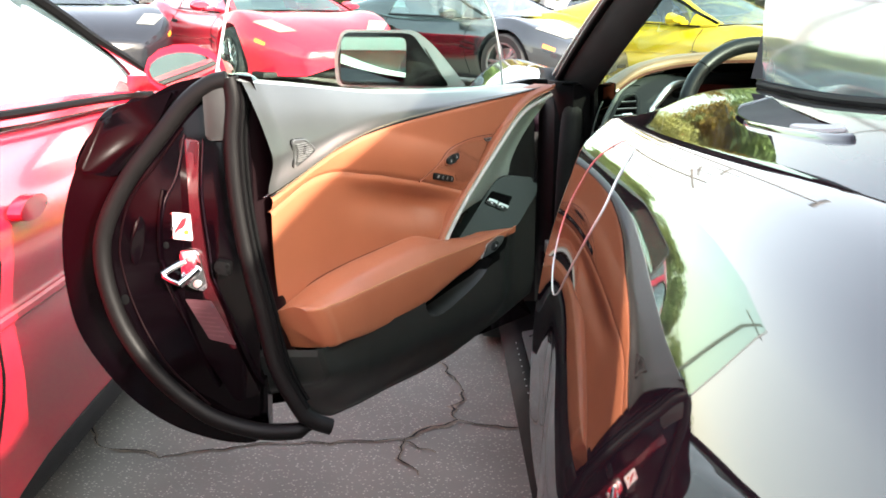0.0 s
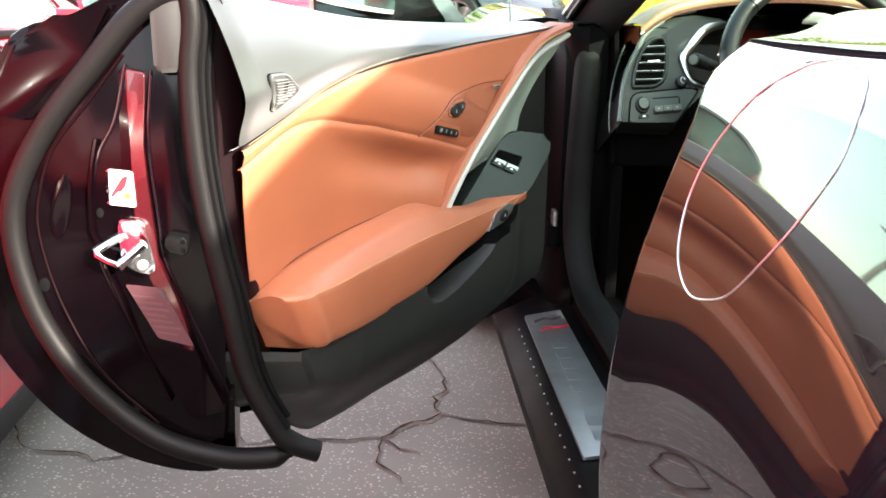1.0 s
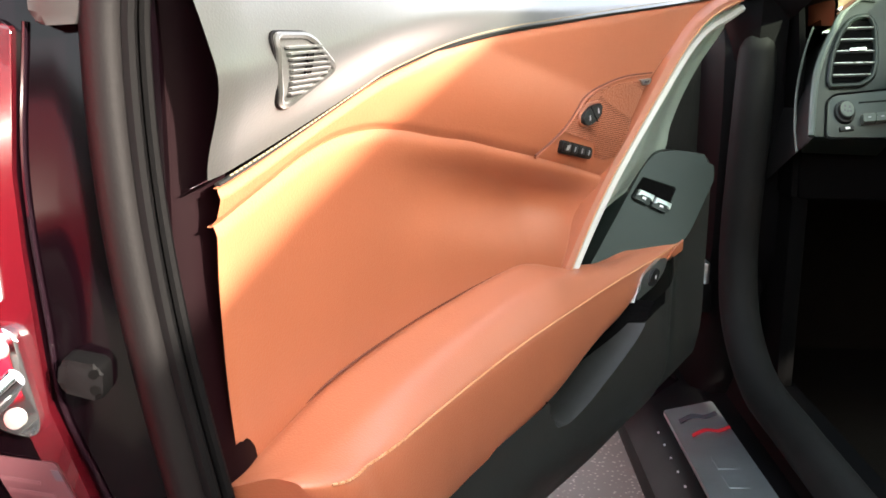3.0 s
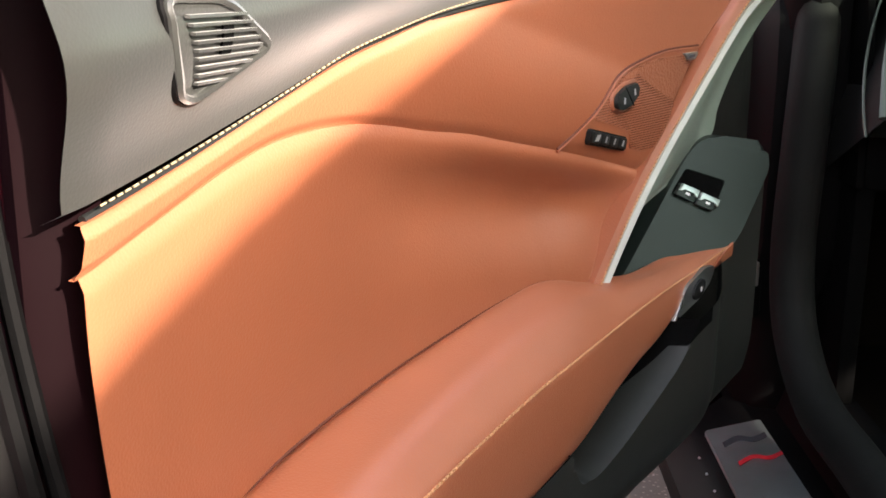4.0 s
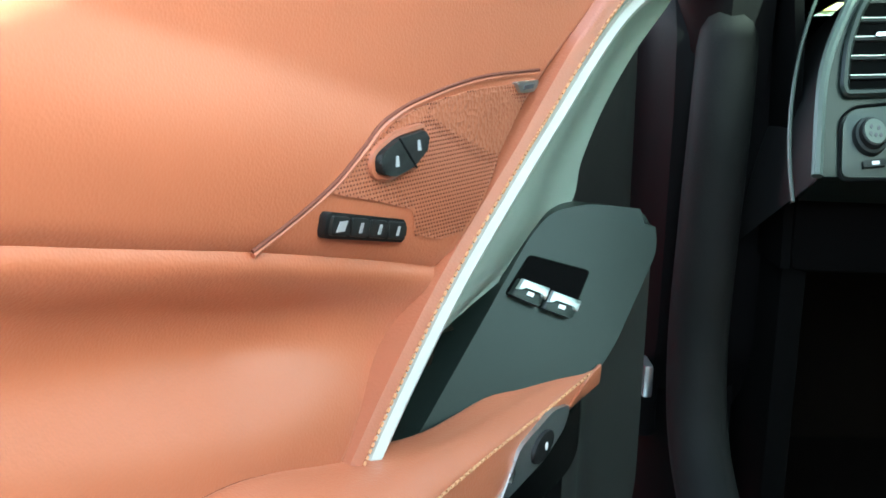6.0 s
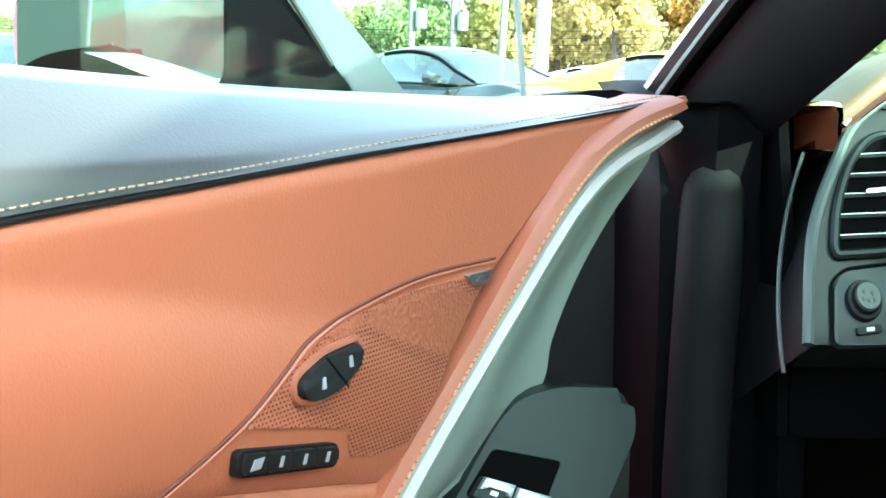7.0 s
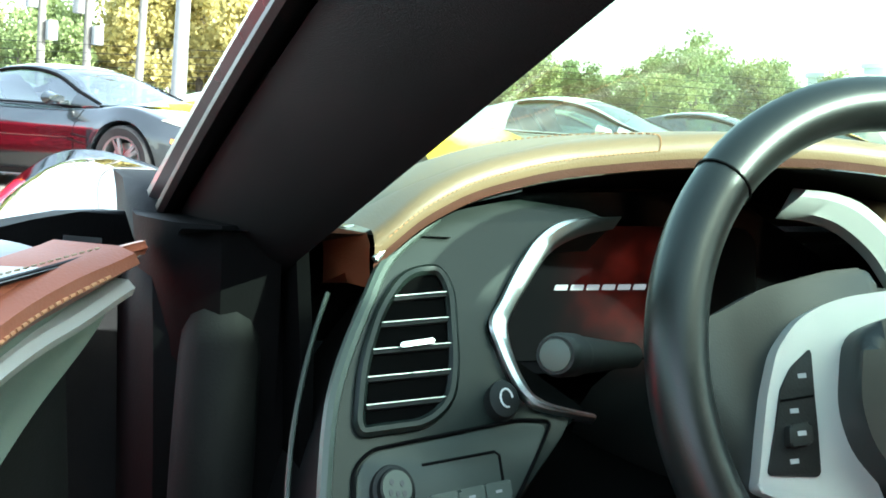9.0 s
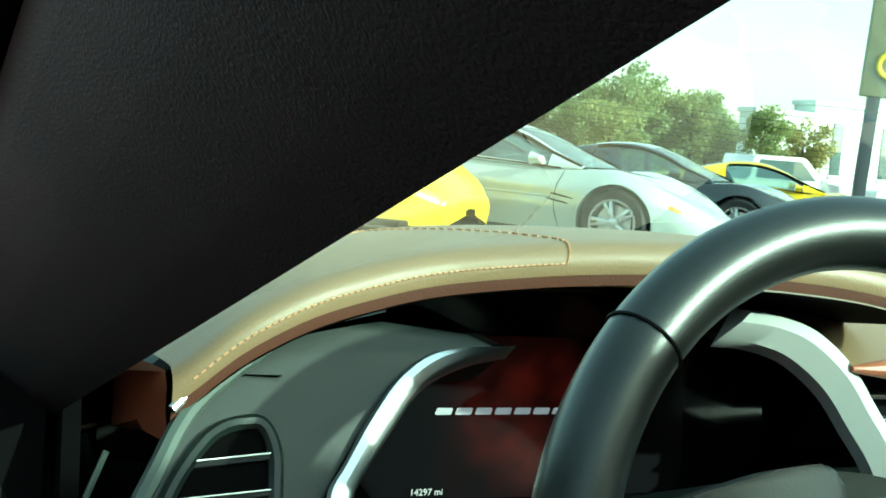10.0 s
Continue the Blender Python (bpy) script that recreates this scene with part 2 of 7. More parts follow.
def part(name, bm, material, parent=None, label="", flat=False):
    """Links a bmesh as one mesh object under a thing or a part."""
    if parent and parent.name in FRAMES:
        bm.transform(FRAMES[parent.name])
    bmesh.ops.recalc_face_normals(bm, faces=bm.faces)
    me = bpy.data.meshes.new(name)
    bm.to_mesh(me)
    bm.free()
    me.materials.append(material)
    if not flat:
        for p in me.polygons:
            p.use_smooth = True
        me.set_sharp_from_angle(angle=radians(38))
    ob = new(name, me)
    if parent:
        ob.parent = parent
        if parent.name in FRAMES:
            FRAMES[ob.name] = FRAMES[parent.name]
    if label:
        ob["label"] = label
    return ob


def thing(name, m, label, category, group="", kind=""):
    ob = new(name)
    ob.matrix_world = m
    return tagged(ob, label, category, group, kind)


def letters(name, body, size, m, material, parent, label="", shear=0.0, depth=0.0004):
    """Raised lettering as a mesh."""
    cu = bpy.data.curves.new(name, "FONT")
    cu.body, cu.size, cu.extrude, cu.shear = body, size, depth, shear
    cu.align_x, cu.align_y = "CENTER", "CENTER"
    ob = new(name, cu)
    me = bpy.data.meshes.new_from_object(ob.evaluated_get(bpy.context.evaluated_depsgraph_get()))
    bpy.data.objects.remove(ob)
    me.materials.append(material)
    ob = new(name, me)
    ob.parent = parent
    ob.matrix_basis = m
    if label:
        ob["label"] = label
    return ob


# ---------------------------------------------------------------- ground
ASPHALT = mat("asphalt", (0.30, 0.275, 0.236), 0.88, bump=1.0, bscale=160, var=0.25, scale=2.5)
n_, l_ = ASPHALT.node_tree.nodes, ASPHALT.node_tree.links
v_ = n_.new("ShaderNodeTexVoronoi")
v_.inputs["Scale"].default_value = 95.0
l_.new(n_["Texture Coordinate"].outputs["Object"], v_.inputs["Vector"])
r_ = n_.new("ShaderNodeMapRange")
r_.inputs["From Min"].default_value, r_.inputs["From Max"].default_value = 0.0, 0.30
r_.inputs["To Min"].default_value, r_.inputs["To Max"].default_value = 2.3, 0.72
l_.new(v_.outputs["Distance"], r_.inputs["Value"])
h_ = n_.new("ShaderNodeHueSaturation")
l_.new(r_.outputs["Result"], h_.inputs["Value"])
l_.new(n_["Mix"].outputs[2], h_.inputs["Color"])
l_.new(h_.outputs["Color"], n_["Principled BSDF"].inputs["Base Color"])
CRACK = mat("crack_dirt", (0.012, 0.010, 0.009), 0.95, var=0.3, scale=40)
CRACK_EDGE = mat("crack_rim", (0.25, 0.20, 0.15), 0.95, var=0.3, scale=40)


def lot(x, y):
    """The height of the lot, level round the open car and gently falling to the right far off."""
    return smooth(7, 14, y) * (0.17 - 0.022 * min(20, max(-20, x)))


bm = bmesh.new()
gx = [-900, -200, -60, -25, -15, -10, -6, -3, -1.5, 0, 1.5, 3, 6, 10, 15, 25, 60, 200, 900]
gy = [-900, -200, -40, -15, -5, -2, 0, 1, 2, 3, 4, 6, 7, 8, 9, 10, 11, 12, 13, 14, 16, 20, 30, 60, 200, 900]
sheet(bm, len(gx) - 1, len(gy) - 1, lambda i, j: (gx[round(i * (len(gx) - 1))], gy[round(j * (len(gy) - 1))], lot(gx[round(i * (len(gx) - 1))], gy[round(j * (len(gy) - 1))])))
ground = tagged(part("ground", bm, ASPHALT), "worn grey asphalt of a car lot with branching cracks", "ground", kind="structure")

rng = random.Random(5)


def crack(a, b, width, wobble=0.03, name="crack"):
    """A ragged crack in the asphalt from a to b, with a crumbled pale rim."""
    n = max(5, int((Vector(b) - Vector(a)).length / 0.025))
    d = (Vector(b) - Vector(a)).normalized()
    side = Vector((-d.y, d.x))
    mids, off = [], 0.0
    for i in range(n + 1):
        off = off * 0.75 + rng.uniform(-wobble, wobble) * 0.5
        mids.append(Vector(a).lerp(Vector(b), i / n) + side * off * math.sin(math.pi * i / n) ** 0.5)
    for nm, k, z, m in (("crack_rim", 2.3, 0.002, CRACK_EDGE), ("crack", 0.7, 0.004, CRACK)):
        bm = bmesh.new()
        row = []
        for i, p in enumerate(mids):
            w = width * k * (0.35 + rng.random()) * (0.3 + 0.7 * math.sin(math.pi * (i + 0.3) / (n + 0.6)))
            row.append([bm.verts.new((*(p + side * w), z)), bm.verts.new((*(p - side * w * (0.6 + 0.6 * rng.random())), z))])
        for p, q in zip(row, row[1:]):
            bm.faces.new((p[0], q[0], q[1], p[1]))
        part(nm, bm, m, ground)


for a, b, w in (((-0.72, 2.33), (-0.588, 2.273), 0.005), ((-0.588, 2.273), (-0.30, 2.37), 0.004), ((-0.30, 2.37), (-0.017, 2.404), 0.004), ((-0.017, 2.404), (0.115, 2.545), 0.006),
                ((0.115, 2.545), (0.32, 2.47), 0.005), ((0.115, 2.545), (0.13, 2.80), 0.005), ((0.13, 2.80), (0.05, 3.1), 0.003), ((-0.017, 2.404), (0.02, 2.18), 0.004),
                ((-0.03, 2.39), (0.06, 2.32), 0.003), ((-0.9, 2.6), (-0.72, 2.33), 0.003), ((-0.30, 2.37), (-0.36, 2.52), 0.002)):
    crack(a, b, w)

# ---------------------------------------------------------------- the black sports car with its door open
CAR = Matrix.Translation((1.10, 1.2, 0))
car = thing("sports_car", CAR, "glossy black sports car, driver's door open, tan leather inside", "car")
FRAMES[car.name] = CAR.inverted()

# --- rear quarter panel
FRAMES[car.name] = CAR.inverted() @ Matrix.Translation((-0.012, -0.003, 0.013))
edge_y = curve_of([(0.20, 1.10), (0.33, 1.13), (0.45, 1.137), (0.54, 1.112), (0.62, 1.080), (0.70, 1.038), (0.78, 0.996), (0.83, 0.986), (0.88, 1.004), (0.915, 1.02), (0.99, 1.08)])
side_x = curve_of([(0.18, 0.30), (0.30, 0.235), (0.40, 0.205), (0.50, 0.19), (0.60, 0.186), (0.70, 0.188), (0.78, 0.198), (0.84, 0.216), (0.88, 0.236), (0.901, 0.262)])


def shoulder(y):
    return 0.035 * smooth(1.05, 0.1, y)


def haunch(y):
    """How far the flank swells outwards behind the door."""
    return 0.074 * smooth(1.0, 0.1, y)


def flank(j):
    """The half section of the rear body: from the sill up over the shoulder and in to the window."""
    if j < 0.7:
        z = 0.18 + j / 0.7 * 0.721
        return side_x(z), z
    s = (j - 0.7) / 0.3
    return 0.262 + 0.218 * s ** 0.9, 0.901 + 0.024 * math.sin(s * math.pi / 2)


def quarter(i, j):
    x, z = flank(j)
    y1 = edge_y(min(z, 0.93)) + 0.17 * smooth(0.904, 0.925, z)
    y = y1 - (y1 + 1.45) * i ** 1.5
    lift = shoulder(y) * smooth(0.62, 0.91, z)
    x -= haunch(y) * smooth(0.95, 0.7, z) - 0.10 * smooth(-0.7, -1.5, y)
    wheel = math.hypot(y + 0.02, z - 0.34)
    if wheel < 0.37 and z < 0.71:
        x += 0.20 * smooth(0.37, 0.355, wheel)
    x += 0.02 * smooth(0.012, 0.0, y1 - y)
    return (x, y, z + lift)


bm = bmesh.new()
sheet(bm, 120, 90, quarter)
quarter_panel = part("quarter_panel", bm, PAINT, car, "mirror-glossy black rear quarter panel")
bm = bmesh.new()
sheet(bm, 30, 40, lambda i, j: (2.2 - quarter(i, j)[0], quarter(i, j)[1], quarter(i, j)[2]))
part("quarter_panel", bm, PAINT, car)
bm = bmesh.new()
sheet(bm, 14, 8, lambda i, j: (0.40 + i * 1.4, -1.45 + 1.0 * j ** 0.8, 1.0 + shoulder(-1) - 0.05 - 0.05 * (1 - j) + 0.05 * math.sin(math.pi * i)))
part("rear_deck", bm, PAINT, car)
bm = bmesh.new()
sheet(bm, 14, 8, lambda i, j: (0.22 + i * 1.76, -1.45 - 0.2 * math.sin(math.pi * i) ** 0.5 * math.sin(math.pi * (0.15 + 0.7 * j)), 0.25 + 0.72 * j))
part("rear_bumper", bm, PAINT, car)

# fuel door: a shallow raised leaf with a groove round it
def on_flank(y, z, h=0.0):
    lift = shoulder(y) * smooth(0.62, 0.91, z)
    z0 = z - lift
    return Vector((side_x(min(z0, 0.901)) - haunch(y) * smooth(0.95, 0.7, z0) - h, y, z))


fuel_line = spline([(0.790, 0.901), (0.826, 0.8945), (0.858, 0.8735), (0.890, 0.8415), (0.906, 0.805), (0.904, 0.7755), (0.886, 0.752), (0.842, 0.743), (0.788, 0.7535), (0.741, 0.772), (0.695, 0.811), (0.678, 0.838), (0.675, 0.862), (0.692, 0.883), (0.726, 0.8955), (0.790, 0.901)], 75)[:-1]
bm = bmesh.new()
tube(bm, [on_flank(p[0], min(p[1], 0.945), 0.0) for p in fuel_line], 0.0008, 6, closed=True)
part("fuel_door_edge", bm, STEEL, car, "thin bright edge of the fuel door")

# intake on top of the shoulder
def on_top(a, b, h=0.0):
    s = (a - 0.262) / 0.218
    return Vector((a, b, 0.901 + 0.024 * math.sin(max(0, min(1, s)) * math.pi / 2) + shoulder(b) + h))


ring = rounded([(0.437, 1.0), (0.417, 0.903), (0.399, 0.803), (0.381, 0.703), (0.362, 0.603), (0.345, 0.50), (0.336, 0.462), (0.328, 0.50), (0.3285, 0.603), (0.333, 0.703), (0.349, 0.803), (0.375, 0.903)], 0.02, 4)
mid_a, mid_b = 0.365, 0.70
bm = bmesh.new()
slab(bm, ring, on_top, -0.01, 0.0014)
vent_in = part("shoulder_intake", bm, DARK_PLASTIC, car, "black air intake let into the shoulder")
bm = bmesh.new()
loft(bm, [[on_top(mid_a + (p - mid_a) * k, mid_b + (q - mid_b) * k, h) for k, h in ((0.95, 0.001), (0.98, 0.003), (1.03, 0.003), (1.06, 0.0015), (1.08, -0.002))] for p, q in ring + ring[:1]], closed=False)
part("intake_rim", bm, PAINT, vent_in, "glossy rim of the intake")
bm = bmesh.new()
slab(bm, [(0.345, 0.500), (0.352, 0.530), (0.340, 0.600), (0.334, 0.590), (0.333, 0.520)], on_top, 0.0, 0.004, 0.001)
part("intake_baffle", bm, GREY_PRINT, vent_in, "pale baffle inside the intake")

# --- windows behind the door, roof and hatch
def rail(y):
    """The edge of the roof."""
    return Vector((0.575 - 0.02 * smooth(1.0, 1.6, y) + 0.05 * smooth(0.6, -0.6, y), y, 1.192 + 0.008 * math.sin((y - 0.4) * 2) - 0.17 * smooth(0.75, -0.75, y)))


bm = bmesh.new()
def qwin(i, j):
    y0 = 1.19 - 1.55 * i
    a = Vector((0.48, y0, 0.925 + shoulder(y0)))
    b = rail(min(1.34, y0 + 0.15))
    p = a.lerp(b, j)
    return p + Vector((-0.02 * math.sin(math.pi * j), 0, 0.008 * math.sin(math.pi * j)))
sheet(bm, 24, 10, qwin)
part("quarter_window", bm, CAR_GLASS, car, "dark rear quarter window reflecting the bright sky")
bm = bmesh.new()
tube(bm, [qwin(i / 20, 0) + Vector((-0.004, 0, 0.004)) for i in range(21)], 0.005, 8)
part("window_gasket", bm, RUBBER, car)
bm = bmesh.new()
sheet(bm, 24, 16, lambda i, j: (lambda p: (p.x + (2.2 - 2 * p.x) * j, p.y, p.z + 0.045 * math.sin(math.pi * j) ** 0.6))(rail(1.52 - 1.95 * i)))
part("roof", bm, PAINT, car)
bm = bmesh.new()
tube(bm, [rail(1.52 - 1.95 * i / 20) for i in range(21)], 0.022, 10)
part("roof_rail", bm, PAINT, car)
bm = bmesh.new()
sheet(bm, 16, 10, lambda i, j: (0.60 + i, -0.43 - 0.75 * j, 1.04 + 0.045 * math.sin(math.pi * i) - 0.10 * j))
part("hatch_glass", bm, CAR_GLASS, car)
bm = bmesh.new()
sheet(bm, 6, 12, lambda i, j: tuple(Vector((0.47, 1.19, 0.935)).lerp(rail(1.34), j) + Vector((0.0 + 0.05 * i, -0.10 * i + 0.02, 0))))
part("rear_pillar", bm, DARK_PLASTIC, car)

# --- windscreen pillar
FRAMES[car.name] = CAR.inverted()
inner = [Vector(p) for p in ((0.392, 2.60, 0.752), (0.400, 2.40, 0.820), (0.406, 2.20, 0.884), (0.4145, 2.0, 0.949), (0.4222, 1.80, 1.0133), (0.429, 1.60, 1.076), (0.460, 1.46, 1.13), (0.510, 1.38, 1.175))]
outer_edge = [Vector(p) for p in ((0.306, 2.60, 0.803), (0.326, 2.40, 0.892), (0.346, 2.20, 0.972), (0.366, 2.0, 1.044), (0.386, 1.80, 1.108), (0.406, 1.60, 1.164), (0.435, 1.46, 1.198), (0.495, 1.38, 1.22))]
P_IN, P_OUT = spline(inner, 40), spline(outer_edge, 40)


def pillar_at(i, a, b):
    """A point of the pillar's section: a from its inner edge to its outer one, b towards the driver."""
    p, q = P_IN[i], P_OUT[i]
    t = (P_IN[min(i + 1, 40)] - P_IN[max(i - 1, 0)]).normalized()
    n = (q - p).cross(t).normalized()
    if n.x > 0:
        n = -n
    return p.lerp(q, a) + n * b


bm = bmesh.new()
loft(bm, [[pillar_at(i, a, b) for a, b in ((0.0, 0.0), (0.12, 0.006), (0.35, 0.010), (0.60, 0.009), (0.76, 0.003), (0.80, -0.010), (0.5, -0.030), (0.1, -0.022))] for i in range(41)])
part("windscreen_pillar", bm, PILLAR_TRIM, car, "wide matt black windscreen pillar trim")
bm = bmesh.new()
loft(bm, [[pillar_at(i, 0.86 + 0.072 * math.cos(k * math.pi / 5), 0.002 + 0.010 * math.sin(k * math.pi / 5)) for k in range(10)] for i in range(41)])
part("pillar_seal", bm, SEAL_RUBBER, car, "dull black rubber seal along the pillar")
bm = bmesh.new()
loft(bm, [[pillar_at(i, a, b) for a, b in ((0.90, -0.006), (0.93, 0.001), (1.01, 0.000), (1.06, -0.008), (1.07, -0.022), (0.97, -0.040), (0.7, -0.052), (0.4, -0.048))] for i in range(41)])
# grey base evens out what the black pillar paint would reflect
part("pillar_outer", bm, mat("pillar_reflection_grey", (0.06, 0.058, 0.062), 0.28, metal=0.6, var=0.1), car, "black outer skin of the pillar, its reflections put in as grey")
bm = bmesh.new()
sheet(bm, 40, 24, lambda i, j: tuple((lambda p: Vector((p.x + (2.2 - 2 * p.x) * i, p.y + (0.50 - 0.25 * j) * math.sin(math.pi * i) ** 0.6, p.z + 0.004 + 0.03 * math.sin(math.pi * i))))(P_IN[round(j * 40)])))
part("windscreen", bm, SCREEN_GLASS, car, "green-tinted windscreen")
bm = bmesh.new()
tube(bm, [(2.2 - p.x + 0.03, p.y, p.z) for p in P_IN], 0.035, 10)
part("windscreen_pillar", bm, DARK_PLASTIC, car)
def brow(i):
    """The curved top edge of the windscreen."""
    p = P_IN[40]
    return Vector((p.x + (2.2 - 2 * p.x) * i, p.y + 0.25 * math.sin(math.pi * i) ** 0.6, p.z + 0.004 + 0.03 * math.sin(math.pi * i)))


bm = bmesh.new()
loft(bm, [[brow(i / 24) + Vector((0, 0.012, 0.006)), Vector((brow(i / 24).x, 1.40, 1.245)), Vector((brow(i / 24).x, 1.40, 1.195)), brow(i / 24) + Vector((0, 0.012, -0.022))] for i in range(25)])
part("roof_header", bm, DARK_PLASTIC, car, "black headlining along the windscreen's top")
for x0, x1 in ((0.62, 1.04), (1.16, 1.58)):
    bm = bmesh.new()
    sheet(bm, 12, 6, lambda i, j: (lambda p: p + Vector((0, 0.02 + 0.11 * j, -0.020 - 0.045 * j)))(brow((x0 + (x1 - x0) * i - P_IN[40].x) / (2.2 - 2 * P_IN[40].x))))
    part("sun_visor", bm, DARK_PLASTIC, car)

# --- bonnet and front wing
WING = spline([(-0.15, -0.56), (-0.175, -0.40), (-0.178, -0.24), (-0.155, -0.135), (-0.115, -0.068), (-0.062, -0.022), (-0.02, -0.002), (0.03, -0.001), (0.085, -0.014), (0.16, -0.038), (0.24, -0.05), (0.32, -0.05)], 36)
def wing(i, j):
    y = 2.44 + 1.71 * i
    p = WING[round(j * 36)]
    zz = p.y + 0.842 + 0.044 * smooth(0.0, 0.34, i) - 0.20 * smooth(0.58, 1.05, i)
    w = math.hypot(y - 3.35, zz - 0.34)
    k = 0.34 + 0.66 * smooth(0.16, 0.45, i) if p.x > 0 else 1.0
    return (p.x * k + 0.292 + 0.10 * smooth(0.72, 1.0, i) + (0.14 if w < 0.36 and p.x < -0.05 else 0), y, zz)
bm = bmesh.new()
sheet(bm, 40, 36, wing)
part("front_wing", bm, PAINT, car, "glossy black front wing mirroring trees and sky")
bm = bmesh.new()
sheet(bm, 40, 36, lambda i, j: (2.2 - wing(i, j)[0], wing(i, j)[1], wing(i, j)[2]))
part("front_wing", bm, PAINT, car)
bm = bmesh.new()
sheet(bm, 24, 24, lambda i, j: (0.60 + 1.0 * i, 2.62 + 1.62 * j + 0.10 * math.sin(math.pi * i), 0.80 + 0.075 * math.sin(math.pi * i) - 0.22 * smooth(0.2, 1.1, j) + 0.015 * math.cos(i * 4 * math.pi)))
part("bonnet", bm, PAINT, car)
bm = bmesh.new()
sheet(bm, 20, 10, lambda i, j: (0.36 + 1.48 * i, 4.15 + 0.25 * math.sin(math.pi * i) ** 0.6, 0.2 + 0.45 * j))
part("front_bumper", bm, PAINT, car)
bm = bmesh.new()
box(bm, (0.44, 2.52, 0.76), (1.76, 2.75, 0.822), 0.01)
part("cowl", bm, DARK_PLASTIC, car)

# --- cabin: floor, sill, bulkhead
FRAMES[car.name] = CAR.inverted() @ Matrix.Translation((0.008, 0, 0.017))
bm = bmesh.new()
box(bm, (0.40, 0.9, 0.16), (1.80, 2.95, 0.20), 0.01)
part("cabin_floor", bm, CARPET, car, "black carpet of the footwell")
bm = bmesh.new()
box(bm, (0.40, 2.90, 0.16), (1.80, 2.95, 0.80), 0.01)
part("footwell_wall", bm, CARPET, car)
bm = bmesh.new()
box(bm, (0.52, 0.86, 0.18), (1.68, 0.92, 0.90), 0.01)
part("rear_bulkhead", bm, CARPET, car)
bm = bmesh.new()
slab(bm, [(0.217, 0.20), (0.204, 0.26), (0.227, 0.290), (0.243, 0.298), (0.350, 0.303), (0.362, 0.335), (0.43, 0.338), (0.44, 0.18)], lambda a, b, h: (a, h, b), 1.0, 2.55)
part("sill", bm, RUBBER, car, "black door sill")
bm = bmesh.new()
slab(bm, rounded([(0.245, 1.570), (0.245, 2.245), (0.319, 2.279), (0.325, 1.585)], 0.004), lambda a, b, h: (a, b, 0.3 + 0.04 * (a - 0.245) + h), 0.0, 0.005, 0.0015)
plate = part("sill_plate", bm, SILL_METAL, car, "brushed metal sill plate with a flag emblem")
for k in range(24):
    bm = bmesh.new()
    disc(bm, 0.0014, 0.002, Matrix.Translation((0.229, 1.2 + 0.043 * k, 0.2935)) @ pose(0, 0, 0, 0, -22, 0), 10)
    part("sill_rivet", bm, GREY_PRINT, car)
for k, (c, m) in enumerate((((0.284, 2.212), DARK_PRINT), ((0.290, 2.160), RED_PRINT))):
    bm = bmesh.new()
    line = spline([(c[0] - 0.026, c[1] - 0.012), (c[0] - 0.005, c[1] + 0.008), (c[0] + 0.012, c[1] + 0.004), (c[0] + 0.03, c[1] + 0.018)], 14)
    w = 0.005 if k else 0.007
    slab(bm, [(p.x, p.y - w) for p in line] + [(p.x, p.y + w) for p in line[::-1]], lambda p, q, h: (p, q, 0.3055 + 0.04 * (p - 0.245) + h), 0, 0.0006)
    part("emblem_flag", bm, m, plate)
for k, (y, n) in enumerate(((2.06, 5), (1.70, 2))):
    bm = bmesh.new()
    for q in range(n):
        box(bm, (0.272, y - 0.055 * q - 0.018, 0.3065), (0.305, y - 0.055 * q + 0.018, 0.3072))
    part("embossed_mark", bm, SILL_METAL, plate)

# the hinge pillar and the door opening's weatherstrip
bm = bmesh.new()
loft(bm, [[(0.305, 2.365, z), (0.325, 2.335 - 0.02 * smooth(0.6, 0.85, z), z), (0.352, 2.325 - 0.03 * smooth(0.6, 0.85, z), z), (0.390, 2.33 - 0.03 * smooth(0.6, 0.85, z), z), (0.40, 2.40, z), (0.40, 2.62, z), (0.305, 2.62, z)] for z in (0.25, 0.40, 0.55, 0.65, 0.74, 0.80, 0.845, 0.862)])
part("hinge_pillar", bm, RUBBER, car, "matt black hinge pillar inside the door gap")
bm = bmesh.new()
box(bm, (0.292, 2.33, 0.42), (0.322, 2.40, 0.475), 0.008)
part("hinge", bm, RUBBER, car, "black painted door hinge")
# a black cover added to keep the hinge area in deep shade
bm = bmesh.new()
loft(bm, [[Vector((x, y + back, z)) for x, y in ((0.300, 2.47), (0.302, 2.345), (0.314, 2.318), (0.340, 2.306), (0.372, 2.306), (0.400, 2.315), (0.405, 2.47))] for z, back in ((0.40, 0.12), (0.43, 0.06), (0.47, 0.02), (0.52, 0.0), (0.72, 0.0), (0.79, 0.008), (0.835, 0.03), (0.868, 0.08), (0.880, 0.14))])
part("pillar_lower_trim", bm, RUBBER, car, "matt black cover added below the pillar for the hinges' deep shade")
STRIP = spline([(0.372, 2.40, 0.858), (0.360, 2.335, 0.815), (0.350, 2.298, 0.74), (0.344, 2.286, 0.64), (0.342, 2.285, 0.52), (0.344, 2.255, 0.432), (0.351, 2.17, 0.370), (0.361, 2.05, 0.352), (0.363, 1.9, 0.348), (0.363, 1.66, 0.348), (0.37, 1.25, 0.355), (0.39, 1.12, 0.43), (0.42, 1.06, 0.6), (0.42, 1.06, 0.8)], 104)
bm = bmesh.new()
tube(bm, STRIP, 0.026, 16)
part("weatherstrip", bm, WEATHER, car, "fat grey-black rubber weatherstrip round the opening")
bm = bmesh.new()
